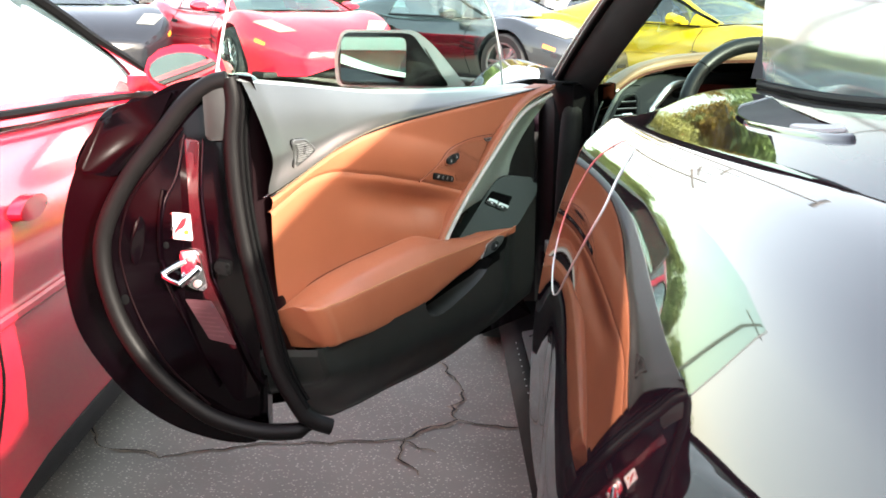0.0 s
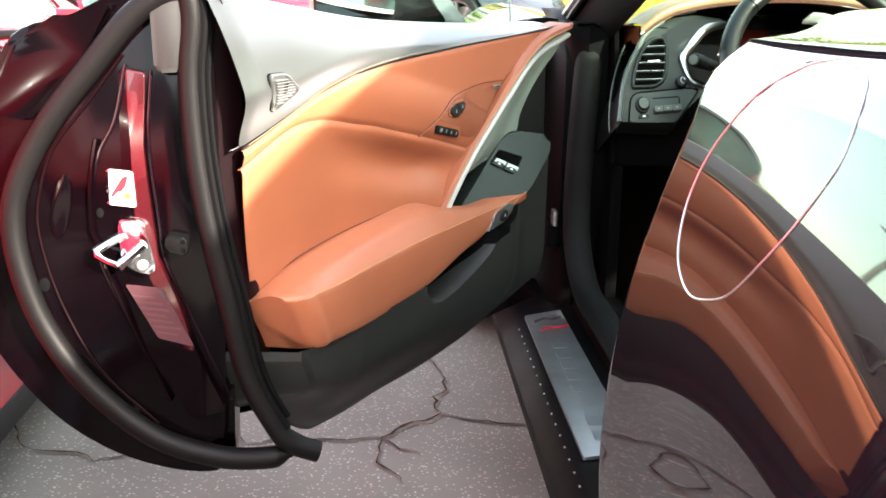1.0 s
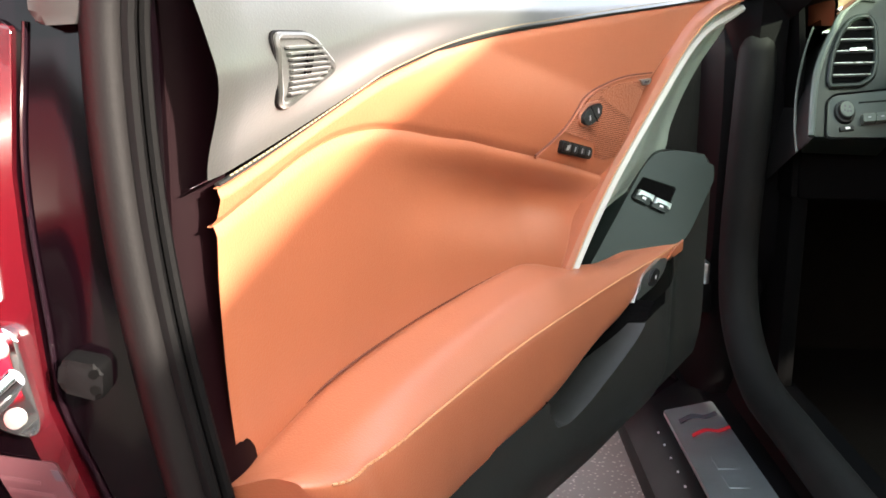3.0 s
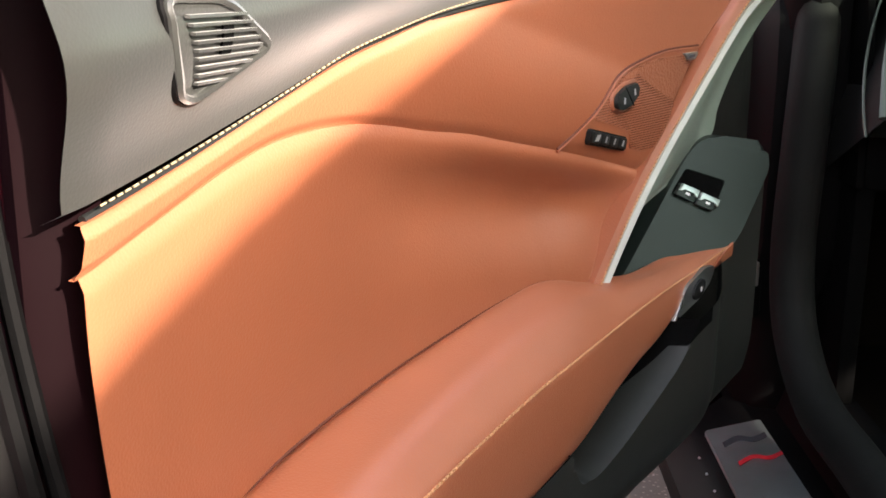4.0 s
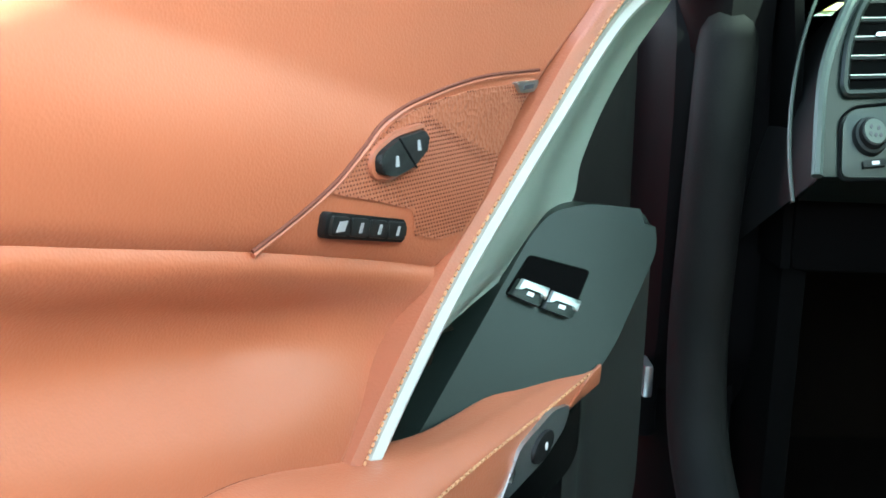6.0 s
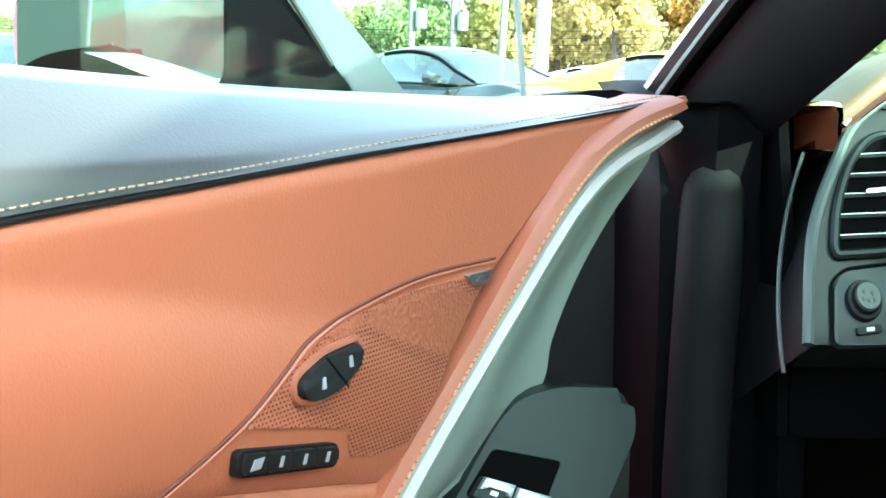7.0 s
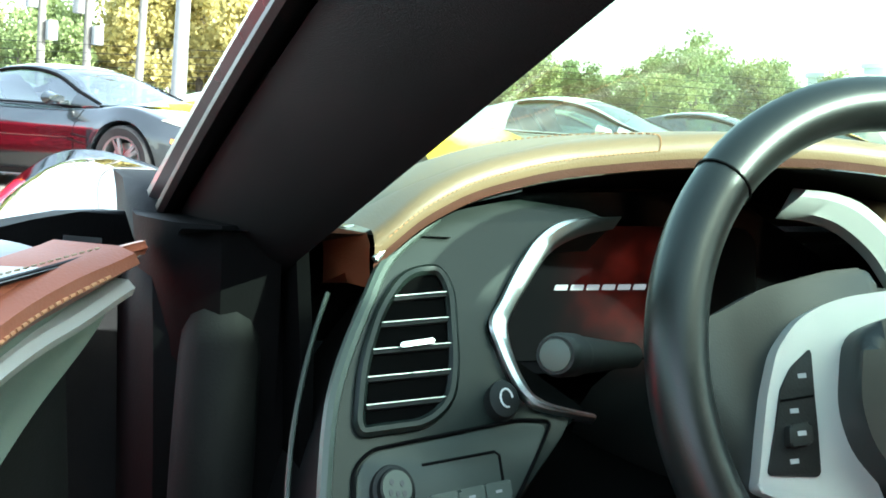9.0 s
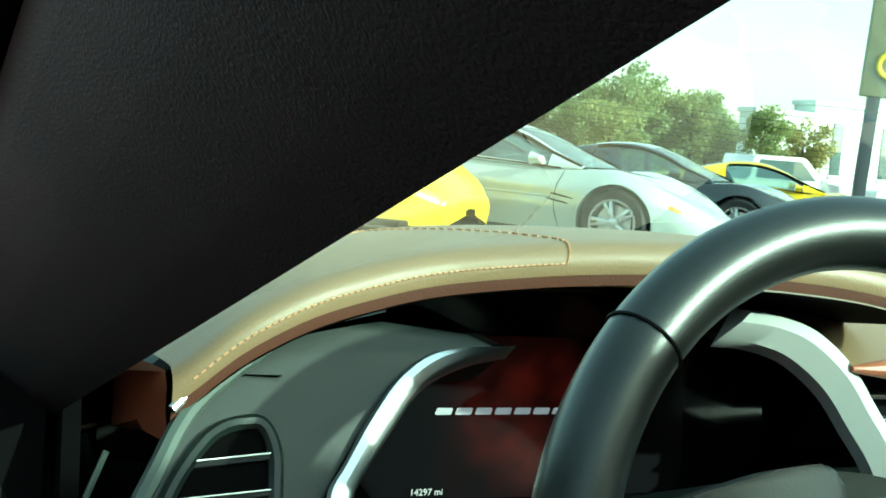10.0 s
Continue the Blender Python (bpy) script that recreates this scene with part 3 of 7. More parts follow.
box(bm, (0.300, 2.300, 0.470), (0.309, 2.335, 0.500), 0.003)
part("check_strap", bm, SATIN, car)
# the footwell's shade is put into the kick panel's black
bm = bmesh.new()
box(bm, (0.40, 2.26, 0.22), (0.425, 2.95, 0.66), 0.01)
part("kick_panel", bm, SHADE_BLACK, car)

# --- passenger side, unseen: door, opaque window that blocks the sun, and seat
FRAMES[car.name] = CAR.inverted()
bm = bmesh.new()
sheet(bm, 16, 16, lambda i, j: (1.98 - 0.06 * j * j + 0.02 * math.sin(math.pi * j), 1.10 + 1.35 * i, 0.24 + 0.66 * j))
far_door = part("passenger_door", bm, PAINT, car, "closed black passenger door")
bm = bmesh.new()
slab(bm, [(1.12, 0.30), (2.42, 0.30), (2.42, 0.88), (1.12, 0.90)], lambda a, b, h: (1.86 + h, a, b), 0.0, 0.03, 0.01)
part("lining", bm, TAN, far_door)
bm = bmesh.new()
sheet(bm, 12, 8, lambda i, j: tuple(Vector((1.88, 1.12 + 1.28 * i, 0.90)).lerp(Vector((1.665 + 0.15 * smooth(0.35, 1, i), 1.14 + 0.40 * i + 0.86 * max(0, i - 0.25), 1.19 - 0.29 * smooth(0.30, 1.0, i))), j)))
part("window_pane", bm, CAR_GLASS, far_door)
bm = bmesh.new()
sheet(bm, 12, 6, lambda i, j: (2.2 - qwin(i, j).x, qwin(i, j).y, qwin(i, j).z))
part("quarter_window", bm, CAR_GLASS, car)
bm = bmesh.new()
box(bm, (1.28, 1.22, 0.30), (1.70, 1.78, 0.44), 0.05)
box(bm, (1.28, 1.02, 0.40), (1.70, 1.18, 0.98), 0.05)
part("passenger_seat", bm, TAN, car, "tan leather passenger seat")

# black end of the dashboard under the windscreen pillar
bm = bmesh.new()
slab(bm, [(2.25, 0.62), (2.80, 0.62), (2.80, 0.76), (2.52, 0.785), (2.40, 0.832), (2.29, 0.880), (2.262, 0.80)], lambda a, b, h: (h, a, b), 0.404, 0.412)
part("dash_end_cap", bm, SHADE_BLACK, car)
bm = bmesh.new()
sheet(bm, 8, 4, lambda i, j: (0.335 + 0.17 * j, 2.285 + 0.50 * i, 0.878 - 0.11 * i - 0.004 * j))
part("pillar_foot", bm, SOFT_PLASTIC, car, "dark green-grey trim at the pillar's foot")

# ---------------------------------------------------------------- the open door
DU, DN = Vector((0.504, 0.8637, 0)), Vector((0.8637, -0.504, 0))
DOOR = Matrix(((DU.x, -DN.x, 0, -0.177), (DU.y, -DN.y, 0, 1.339), (0, 0, 1, 0), (0, 0, 0, 1)))


def D(u, z, d):
    """A point of the door: u from its rear edge to its hinges, z up, d out of its lining."""
    return Vector((u, -d, z))


def S(w, z, h):
    """A point of the door's rear face: w outwards from the lining, z up, h out of the face; w below 0 runs forward under the lining."""
    if w < 0.012:
        return D(0.012 - w - 0.006 - 0.5 * h, z, -0.010 + 0.3 * h)
    return D(-0.504 * w - 0.864 * h, z, -0.864 * w + 0.504 * h)


def lining(u):
    """How far the lining is hollowed."""
    return -0.055 * (1 - min(1.0, abs((u - 0.55) / (0.55 if u < 0.55 else 0.42))) ** 2)


z_stitch = curve_of([(-0.02, 0.767), (0, 0.770), (0.05, 0.779), (0.10, 0.7895), (0.15, 0.801), (0.20, 0.813), (0.25, 0.8215), (0.30, 0.829), (0.37, 0.8365), (0.45, 0.8425), (0.53, 0.847), (0.62, 0.853), (0.75, 0.862), (0.87, 0.8725), (0.95, 0.881)])
z_seam = curve_of([(-0.02, 0.745), (0, 0.7495), (0.06, 0.764), (0.10, 0.7735), (0.135, 0.779), (0.171, 0.7805), (0.21, 0.779), (0.25, 0.774), (0.30, 0.765), (0.368, 0.7543), (0.41, 0.7455), (0.50, 0.7272), (0.655, 0.691), (0.74, 0.668)])
z_arm = curve_of([(-0.01, 0.596), (0.05, 0.603), (0.13, 0.6145), (0.24, 0.6215), (0.345, 0.625), (0.44, 0.628), (0.475, 0.628), (0.575, 0.606)])
z_bow = curve_of([(0.54, 0.580), (0.57, 0.609), (0.661, 0.694), (0.742, 0.775), (0.824, 0.834), (0.899, 0.870), (0.965, 0.880)])
z_belt = curve_of([(-0.05, 0.944), (0.0, 0.938), (0.19, 0.917), (0.35, 0.901), (0.45, 0.8937), (0.56, 0.8883), (0.65, 0.8848), (0.75, 0.8822), (0.86, 0.8806), (0.93, 0.8822), (1.0, 0.883)])

# outer skin and frame of the door
bm = bmesh.new()
def skin(i, j):
    u = -0.112 + 1.137 * i
    lo, hi = 0.36 + 0.10 * (1 - i) ** 6, 0.905 - 0.03 * i
    if i < 0.12:
        lo += 0.20 * (1 - i / 0.12) ** 1.5
    z = lo + (hi - lo) * j
    return D(u + 0.06 * (1 - i) * (abs(j - 0.55) * 2) ** 2, z, -0.266 + 0.085 * i + 0.11 * (2 * j - 1.1) ** 2 * 0.8)
sheet(bm, 30, 16, skin)
door = part("driver_door", bm, PAINT, None, "open driver's door, black outside, tan and grey leather lining")
door.parent = car
door.matrix_basis = CAR.inverted() @ DOOR

# lining fields
rear_edge = curve_of([(0.56, 0.040), (0.61, 0.028), (0.645, 0.020), (0.69, 0.012), (0.73, 0.007), (0.747, 0.006), (0.77, 0.006), (0.80, 0.004)])


def field(name, material, label, u0, u1, zl, zu, dep, nu=90, nv=28, roll=0.003):
    bm = bmesh.new()
    def f(i, j):
        u = u0 + (u1 - u0) * i
        a, b = zl(u), max(zl(u) + 0.0005, zu(u))
        jj = min(1, max(0, (j * (nv + 4) - 2) / nv))
        z = a + (b - a) * jj
        e = min((z - a), (b - z))
        d = dep(u, z) - 0.003 * (1 - smooth(0, 0.006, e))
        if j < 1.5 / (nv + 4) or j > 1 - 1.5 / (nv + 4):
            d -= roll
        return D(u + max(0.0, 1 - u / 0.16) * rear_edge(z), z, d)
    sheet(bm, nu, nv + 4, f)
    return part(name, bm, material, door, label)


def belt_d(u, s):
    """How far the belt trim stands out, s up its height."""
    swell = 0.004 + 0.022 * smooth(0.45, 0.10, u)
    return lining(u) + 0.004 + swell * smooth(0, 0.4, s) - 0.030 * s * s * (z_belt(u) - z_stitch(u)) / 0.16 - (0.015 + 0.017 * smooth(0.3, 0.7, u)) * s


def dep_upper(u, z):
    meet = max(0.0, belt_d(u, 0.0) - 0.003 - lining(u)) * smooth(0.04, 0.0, z_stitch(u) - z)
    return lining(u) + meet + 0.006 * math.sin(math.pi * min(1, max(0, (z - z_seam(u)) / 0.08)))


def dep_lower(u, z):
    under = z_seam(u) - z
    def near(u, z):
        return 0.4 + 0.6 * smooth(0.0, 0.13, z - z_bow(u)) if u > 0.5 else 1.0
    return lining(u) - 0.05 * max(0.0, 0.775 - z) * smooth(0.62, 0.3, u) - 0.01 * max(0.0, 0.775 - z) - 0.002 - 0.027 * smooth(0.15, 0.5, u) * math.exp(-((under - 0.044) / 0.032) ** 2) * smooth(0.0, 0.03, under) * near(u, z) + 0.004


field("upper_lining", TAN, "tan leather upper lining", -0.006, 0.965, lambda u: max(z_seam(u), z_bow(u) - 0.004), z_stitch, dep_upper, 110, 26)
field("lower_lining", TAN, "smooth tan leather lower lining", -0.004, 0.700, lambda u: max(z_arm(u) - 0.02, z_bow(u) - 0.004), z_seam, dep_lower, 90, 34)


def belt(i, j):
    u = -0.008 + 0.944 * i
    a, b = z_stitch(u), z_belt(u)
    u -= 0.026 * max(0.0, 1 - i / 0.15) * min(1.0, j / 0.7)
    if j <= 0.7:
        s = j / 0.7
        return D(u, a + (b - a - 0.006) * s, belt_d(u, s) - (0.014 if j == 0 else 0))
    s = (j - 0.7) / 0.3
    return D(u, b - 0.006 + 0.008 * math.sin(min(1, s * 2) * math.pi / 2) - 0.004 * s, belt_d(u, 1.0) - 0.085 * s)


bm = bmesh.new()
sheet(bm, 80, 40, belt)
part("belt_trim", bm, GREY, door, "grey leather belt trim with an added pale sheen")

# the painted edge behind the lining
def SX(w, z, h=0.0):
    """A point of the rear face's plane, carried on in front of the lining."""
    return D(-0.504 * w - 0.864 * h, z, -0.864 * w + 0.504 * h)


edge_front = curve_of([(0.50, 0.060), (0.56, 0.044), (0.61, 0.031), (0.66, 0.019), (0.70, 0.012), (0.747, 0.009), (0.775, 0.009), (0.84, 0.001), (0.89, -0.011), (0.935, -0.032)])
seal_w = curve_of([(0.40, -0.075), (0.43, -0.058), (0.46, -0.040), (0.505, -0.015), (0.60, 0.010), (0.69, 0.0305), (0.77, 0.0425), (0.85, 0.047), (0.92, 0.044), (0.945, 0.050)])
bm = bmesh.new()
sheet(bm, 40, 8, lambda i, j: (lambda z: SX(seal_w(z) - 0.006, z, -0.006).lerp(D(edge_front(z) + 0.014, z, -0.012), j) + D(0, 0, 0.004 * math.sin(j * math.pi)))(0.52 + 0.42 * i))
part("edge_flange", bm, MAROON, door, "dull maroon painted edge beside the lining")
bm = bmesh.new()
tube(bm, [SX(seal_w(z) - 0.014, z, 0.000) for z in (0.47 + 0.46 * i / 40 for i in range(41))], 0.0035, 8)
part("edge_seal", bm, RUBBER, door)

# piping and stitches
def run(f, u0, u1, n):
    return [f(u0 + (u1 - u0) * i / n) for i in range(n + 1)]


bm = bmesh.new()
tube(bm, run(lambda u: D(u, z_stitch(u) - 0.0004, max(lining(u), belt_d(u, 0.0) - 0.004)), 0.004, 0.94, 80), 0.0017, 8)
part("belt_piping", bm, BLACK_PLASTIC, door)


def stitches(name, f, n, length, r, material, label=""):
    bm = bmesh.new()
    for k in range(n):
        a, b = f((k + 0.12) / n), f((k + 0.12 + length) / n)
        tube(bm, [a, b], r, 5)
    return tagged(part(name, bm, material, door, label), kind="stuff")


stitches("belt_stitching", lambda s: D(0.008 + 0.92 * s, z_stitch(0.008 + 0.92 * s) + 0.0040, belt_d(0.008 + 0.92 * s, 0.06) + 0.0012), 190, 0.58, 0.00050, THREAD, "pale thread along the belt seam")

# the curved bow trim with its pale edge strip, and the grey infill in front of it
bow = [Vector(p) for p in ((0.560, 0.590), (0.570, 0.604), (0.612, 0.646), (0.6605, 0.690), (0.7235, 0.741), (0.760, 0.773), (0.825, 0.830), (0.872, 0.857), (0.940, 0.876))]
B = spline(bow, 60)
bm = bmesh.new()
rings = []
for i, p in enumerate(B):
    t = (B[min(i + 1, 60)] - B[max(i - 1, 0)]).normalized()
    nrm = Vector((t.y, -t.x))
    w = 0.0048 + 0.0048 * smooth(0.45, 0.90, i / 60) * (1 - 0.5 * smooth(0.93, 1, i / 60))
    base = lining(p.x)
    lift = 0.006 + 0.006 * smooth(0.5, 1.0, i / 60)
    rings.append([D(p.x + nrm.x * a * w, p.y + nrm.y * a * w, base + h) for a, h in ((-1.1, -0.030), (-0.95, 0.004), (-0.5, lift), (0.2, lift + 0.002), (0.8, lift * 0.6), (1.0, -0.008))])
loft(bm, rings)
part("bow_trim", bm, TAN_DARK, door, "stitched tan leather bow round the switches")
bm = bmesh.new()
for k in range(120):
    i = 2 + 56 * k / 120
    a, b = B[int(i)].lerp(B[int(i) + 1], i % 1), B[int(i + 0.3)].lerp(B[int(i + 0.3) + 1], (i + 0.3) % 1)
    tube(bm, [D(p.x + 0.0005, p.y - 0.0005, lining(p.x) + 0.0082 + 0.006 * smooth(0.5, 1.0, i / 60)) for p in (a, b)], 0.0009, 5)
tagged(part("bow_stitching", bm, TAN_THREAD, door), kind="stuff")


def strip_right(z):
    return curve_of([(0.590, 0.592), (0.607, 0.606), (0.640, 0.66), (0.670, 0.80), (0.692, 0.848), (0.725, 0.864), (0.765, 0.892), (0.80, 0.926), (0.833, 0.965), (0.856, 0.985), (0.880, 0.99)])(z)


bow_u = curve_of([(p.y, p.x) for p in bow])
bm = bmesh.new()
def infill(i, j):
    z = 0.592 + 0.284 * i
    a, b = bow_u(z) + 0.006, max(bow_u(z) + 0.008, strip_right(z))
    u = a + (b - a) * j
    return D(u, z, lining(u) + 0.003 - 0.033 * smooth(0.15, 1.0, j) * smooth(0.60, 0.69, z))
sheet(bm, 60, 10, infill)
part("grey_infill", bm, TRIM_GREY, door, "smooth grey-green plastic infill")
bm = bmesh.new()
rings = []
for i, p in enumerate(B):
    t = (B[min(i + 1, 60)] - B[max(i - 1, 0)]).normalized()
    nrm = Vector((t.y, -t.x))
    w0 = 0.0058 + 0.007 * smooth(0.45, 0.90, i / 60) * (1 - 0.5 * smooth(0.93, 1, i / 60))
    w1 = 0.010 + 0.002 * math.sin(math.pi * i / 60)
    base = lining(p.x)
    rings.append([D(p.x + nrm.x * (w0 + a * w1), p.y + nrm.y * (w0 + a * w1), base + h) for a, h in ((0, -0.006), (0.1, 0.007), (0.5, 0.010), (0.9, 0.008), (1.05, -0.006))])
loft(bm, rings)
part("pale_edge", bm, TRIM_EDGE, door, "pale grey edge strip beside the bow")

# black front of the lining
bm = bmesh.new()
def front(i, j):
    z = 0.44 + 0.44 * i
    a = strip_right(z) - 0.004 if z > 0.60 else 0.58
    b = max(a + 0.01, 1.01 - 0.02 * i)
    u = a + (b - a) * j
    return D(u, z, lining(min(u, 0.97)) - 0.038 - 0.025 * smooth(0.0, 0.4, j))
sheet(bm, 40, 14, front)
part("front_lining", bm, DARK_PLASTIC, door, "matt black front of the lining")

# switch pod
def pod_d(u, z):
    return -0.045 + 0.4 * (u - 0.78) - 0.5 * (z - 0.65)
def on_pod(a, b, h):
    return D(a, b, pod_d(a, b) + h)
bm = bmesh.new()
slab(bm, rounded([(0.612, 0.570), (0.655, 0.588), (0.72, 0.634), (0.790, 0.684), (0.815, 0.697), (0.850, 0.699), (0.906, 0.689), (0.896, 0.664), (0.825, 0.612), (0.765, 0.578), (0.70, 0.556)], 0.012, 6), on_pod, -0.09, 0.0, 0.011, 4)
part("switch_pod", bm, SOFT_PLASTIC, door, "satin black window switch pod")
bm = bmesh.new()
slab(bm, rounded([(0.784, 0.6740), (0.827, 0.6585), (0.796, 0.6335), (0.7535, 0.6540)], 0.004), on_pod, -0.01, 0.0012)
part("switch_recess", bm, SHADE_BLACK, door)
for q in ([(0.7670, 0.6620), (0.7840, 0.6540), (0.7725, 0.6440), (0.7545, 0.6538)], [(0.7860, 0.6520), (0.8045, 0.6430), (0.7935, 0.6335), (0.7745, 0.6425)]):
    p = [Vector(c) for c in q]
    def cell(x, y):
        return tuple(p[0].lerp(p[1], x).lerp(p[3].lerp(p[2], x), y))
    bm = bmesh.new()
    slab(bm, rounded([cell(0, 0), cell(1, 0), cell(1, 1), cell(0, 1)], 0.0015, 3), on_pod, 0.0, 0.0045, 0.0012)
    sw = part("window_switch", bm, SOFT_PLASTIC, door, "window switch with a chrome tip")
    bm = bmesh.new()
    slab(bm, [cell(0, 0), cell(1, 0), cell(1, 0.6), cell(0.88, 0.55), cell(0.82, 0.34), cell(0.18, 0.34), cell(0.12, 0.55), cell(0, 0.6)], on_pod, 0.004, 0.0062, 0.0006)
    part("chrome_tip", bm, SATIN, sw)
    bm = bmesh.new()
    slab(bm, [cell(0.40, 0.5), cell(0.62, 0.5), cell(0.62, 0.7), cell(0.40, 0.7)], on_pod, 0.0045, 0.0049)
    part("switch_mark", bm, WHITE_PRINT, sw)


def quad(q, a, b):
    p = [Vector(c) for c in q]
    return p[0].lerp(p[1], a).lerp(p[3].lerp(p[2], a), b)


# armrest and grab handle
z_top = curve_of([(-0.01, 0.606), (0.03, 0.603), (0.10, 0.5985), (0.20, 0.595), (0.32, 0.593), (0.45, 0.593), (0.54, 0.590), (0.635, 0.590), (0.735, 0.5935), (0.80, 0.600), (0.84, 0.605)])
z_bot = curve_of([(0.0, 0.539), (0.06, 0.535), (0.22, 0.521), (0.34, 0.518), (0.43, 0.521), (0.525, 0.532), (0.59, 0.541), (0.64, 0.547), (0.668, 0.5545), (0.7376, 0.5710), (0.788, 0.592), (0.82, 0.600)])
arm_out = curve_of([(-0.01, 0.030), (0.0, 0.043), (0.015, 0.054), (0.06, 0.058), (0.20, 0.058), (0.35, 0.053), (0.45, 0.0505), (0.55, 0.042), (0.65, 0.034), (0.75, 0.027), (0.84, 0.020)])


def arm_ring(u):
    do = lining(u) + arm_out(u)
    di = lining(u) - 0.012 + 0.006 * smooth(0.57, 0.80, u)
    zi = z_arm(min(u, 0.575)) - 0.010 * smooth(0.575, 0.66, u) + 0.012 * smooth(0.66, 0.83, u)
    zt, zb = z_top(u), z_bot(u)
    fat = 0.010 * (1 - smooth(0.6, 0.8, u))
    sec = [(di, zi - 0.006), (di * 0.85 + do * 0.15, zi + 0.002), (di * 0.6 + do * 0.4, zi * 0.74 + zt * 0.26 + 0.55 * fat), (di * 0.32 + do * 0.68, zi * 0.44 + zt * 0.56 + 0.80 * fat), (di * 0.1 + do * 0.9, zi * 0.13 + zt * 0.87 + 0.45 * fat), (do, zt),
           (do + 0.002, zt - 0.010), (do + 0.003, (zt + zb) / 2), (do + 0.002, zb + 0.008), (do - 0.008, zb), (di, zb)]
    k = max(0.0, 1 - u / 0.25)
    return [D(u + k * (0.002 + 0.020 * max(0, (d - di) / (do - di)) + 0.62 * max(0, zt - z)), z, d) for d, z in (tuple(p) for p in spline(sec, 44))]
bm = bmesh.new()
loft(bm, [arm_ring(-0.002 + 0.805 * (i / 90) ** 1.15) for i in range(91)])
part("armrest", bm, TAN, door, "padded tan leather armrest running into a grab handle")
bm = bmesh.new()
for k in range(150):
    a, b = (arm_ring(0.012 + 0.785 * (k + q) / 150)[22] for q in (0.1, 0.75))
    tube(bm, [a + D(0, 0.001, 0.001), b + D(0, 0.001, 0.001)], 0.0009, 5)
tagged(part("armrest_stitching", bm, TAN_THREAD, door), kind="stuff")
bm = bmesh.new()
tube(bm, run(lambda u: D(u + 0.012 * max(0.0, 1 - u / 0.25), z_arm(u) + 0.001, dep_lower(u, z_arm(u)) - 0.0005), 0.03, 0.56, 60), 0.0011, 6)
part("armrest_crease", bm, HOLES, door, "dark crease where the armrest meets the lining")
# lock switch plate on the handle
bm = bmesh.new()
def on_arm(a, b, h):
    return D(a, b, lining(a) + arm_out(a) + 0.003 + h)
slab(bm, rounded([(0.7583, 0.5902), (0.7348, 0.5935), (0.690, 0.5842), (0.6629, 0.5575), (0.7227, 0.5655), (0.7493, 0.5767)], 0.006), on_arm, -0.006, 0.0012, 0.0008)
lp = part("lock_plate", bm, SATIN, door, "satin metal plate with the lock switch")
bm = bmesh.new()
slab(bm, oval(0.7165, 0.5765, 0.0140, 0.0085, 20, 0.25), on_arm, 0.000, 0.004, 0.0015)
part("lock_switch", bm, DARK_PLASTIC, lp)
bm = bmesh.new()
slab(bm, oval(0.7185, 0.5765, 0.0018, 0.0025, 10), on_arm, 0.004, 0.0045)
part("lock_mark", bm, WHITE_PRINT, lp)

# lower lining with the pocket
z_low = curve_of([(0.0, 0.46), (0.06, 0.425), (0.12, 0.395), (0.20, 0.370), (0.30, 0.357), (0.42, 0.353), (0.58, 0.351), (0.66, 0.358), (0.75, 0.378), (0.82, 0.394), (0.97, 0.45)])
z_pocket = curve_of([(0.415, 0.57), (0.425, 0.525), (0.438, 0.503), (0.46, 0.4945), (0.51, 0.496), (0.56, 0.507), (0.61, 0.522), (0.645, 0.538), (0.672, 0.562), (0.688, 0.585), (0.70, 0.615)])


def lower(i, j):
    u = 0.0 + 0.90 * max(0.0, (i - 0.06) / 0.94)
    hi = min(0.66, z_bot(min(u, 0.84)) + 0.006 + 0.05 * smooth(0.78, 0.9, u))
    lo = z_low(u)
    fold = min(0.93, max(0.30, (z_pocket(u) - lo) / (hi - lo)))
    j = fold * j / 0.6 if j < 0.6 else fold + (1 - fold) * (j - 0.6) / 0.4
    z = lo + (hi - lo) * j
    proud = 0.060 * math.sin(math.pi / 2 * smooth(0.0, 0.9, (z - lo) / max(0.06, z_bot(0.4) - lo)))
    d = lining(u) + proud * (1 - 0.85 * smooth(0.70, 0.84, u)) - 0.004
    if 0.41 < u < 0.73:
        d -= 0.15 * smooth(-0.001, 0.007, z - z_pocket(u)) * smooth(0.41, 0.43, u) * smooth(0.73, 0.71, u)
    d -= 0.02 * (1 - smooth(0.0, 0.03, z - lo)) ** 2
    back = max(0.0, 1 - u / 0.22) * (0.035 + 0.52 * max(0.0, 0.534 - z) * (1 - 0.35 * smooth(0.47, 0.40, z)))
    if i < 0.06:
        s = 1 - i / 0.06
        return D(u + back - 0.045 * s, z, d - (proud + 0.02) * s)
    return D(u + back, z, d - 0.006 * (1 - smooth(0.06, 0.08, i)))


bm = bmesh.new()
sheet(bm, 240, 110, lower)
panel = part("lower_panel", bm, LOWER_PLASTIC, door, "black moulded lower panel with a map pocket")
panel.data.materials.append(SHADE_BLACK)       # shade inside the pocket, put in as black
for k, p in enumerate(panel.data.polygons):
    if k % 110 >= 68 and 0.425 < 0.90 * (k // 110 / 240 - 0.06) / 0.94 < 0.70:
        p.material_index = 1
# a dark sheet added in the pocket to deepen its shade
bm = bmesh.new()
sheet(bm, 40, 10, lambda i, j: (lambda u, z0: D(u, z0 + 0.006 + (0.64 - z0) * j, lining(u) - 0.050 + 0.02 * (1 - j)))(0.415 + 0.31 * i, min(0.63, z_pocket(0.415 + 0.31 * i))))
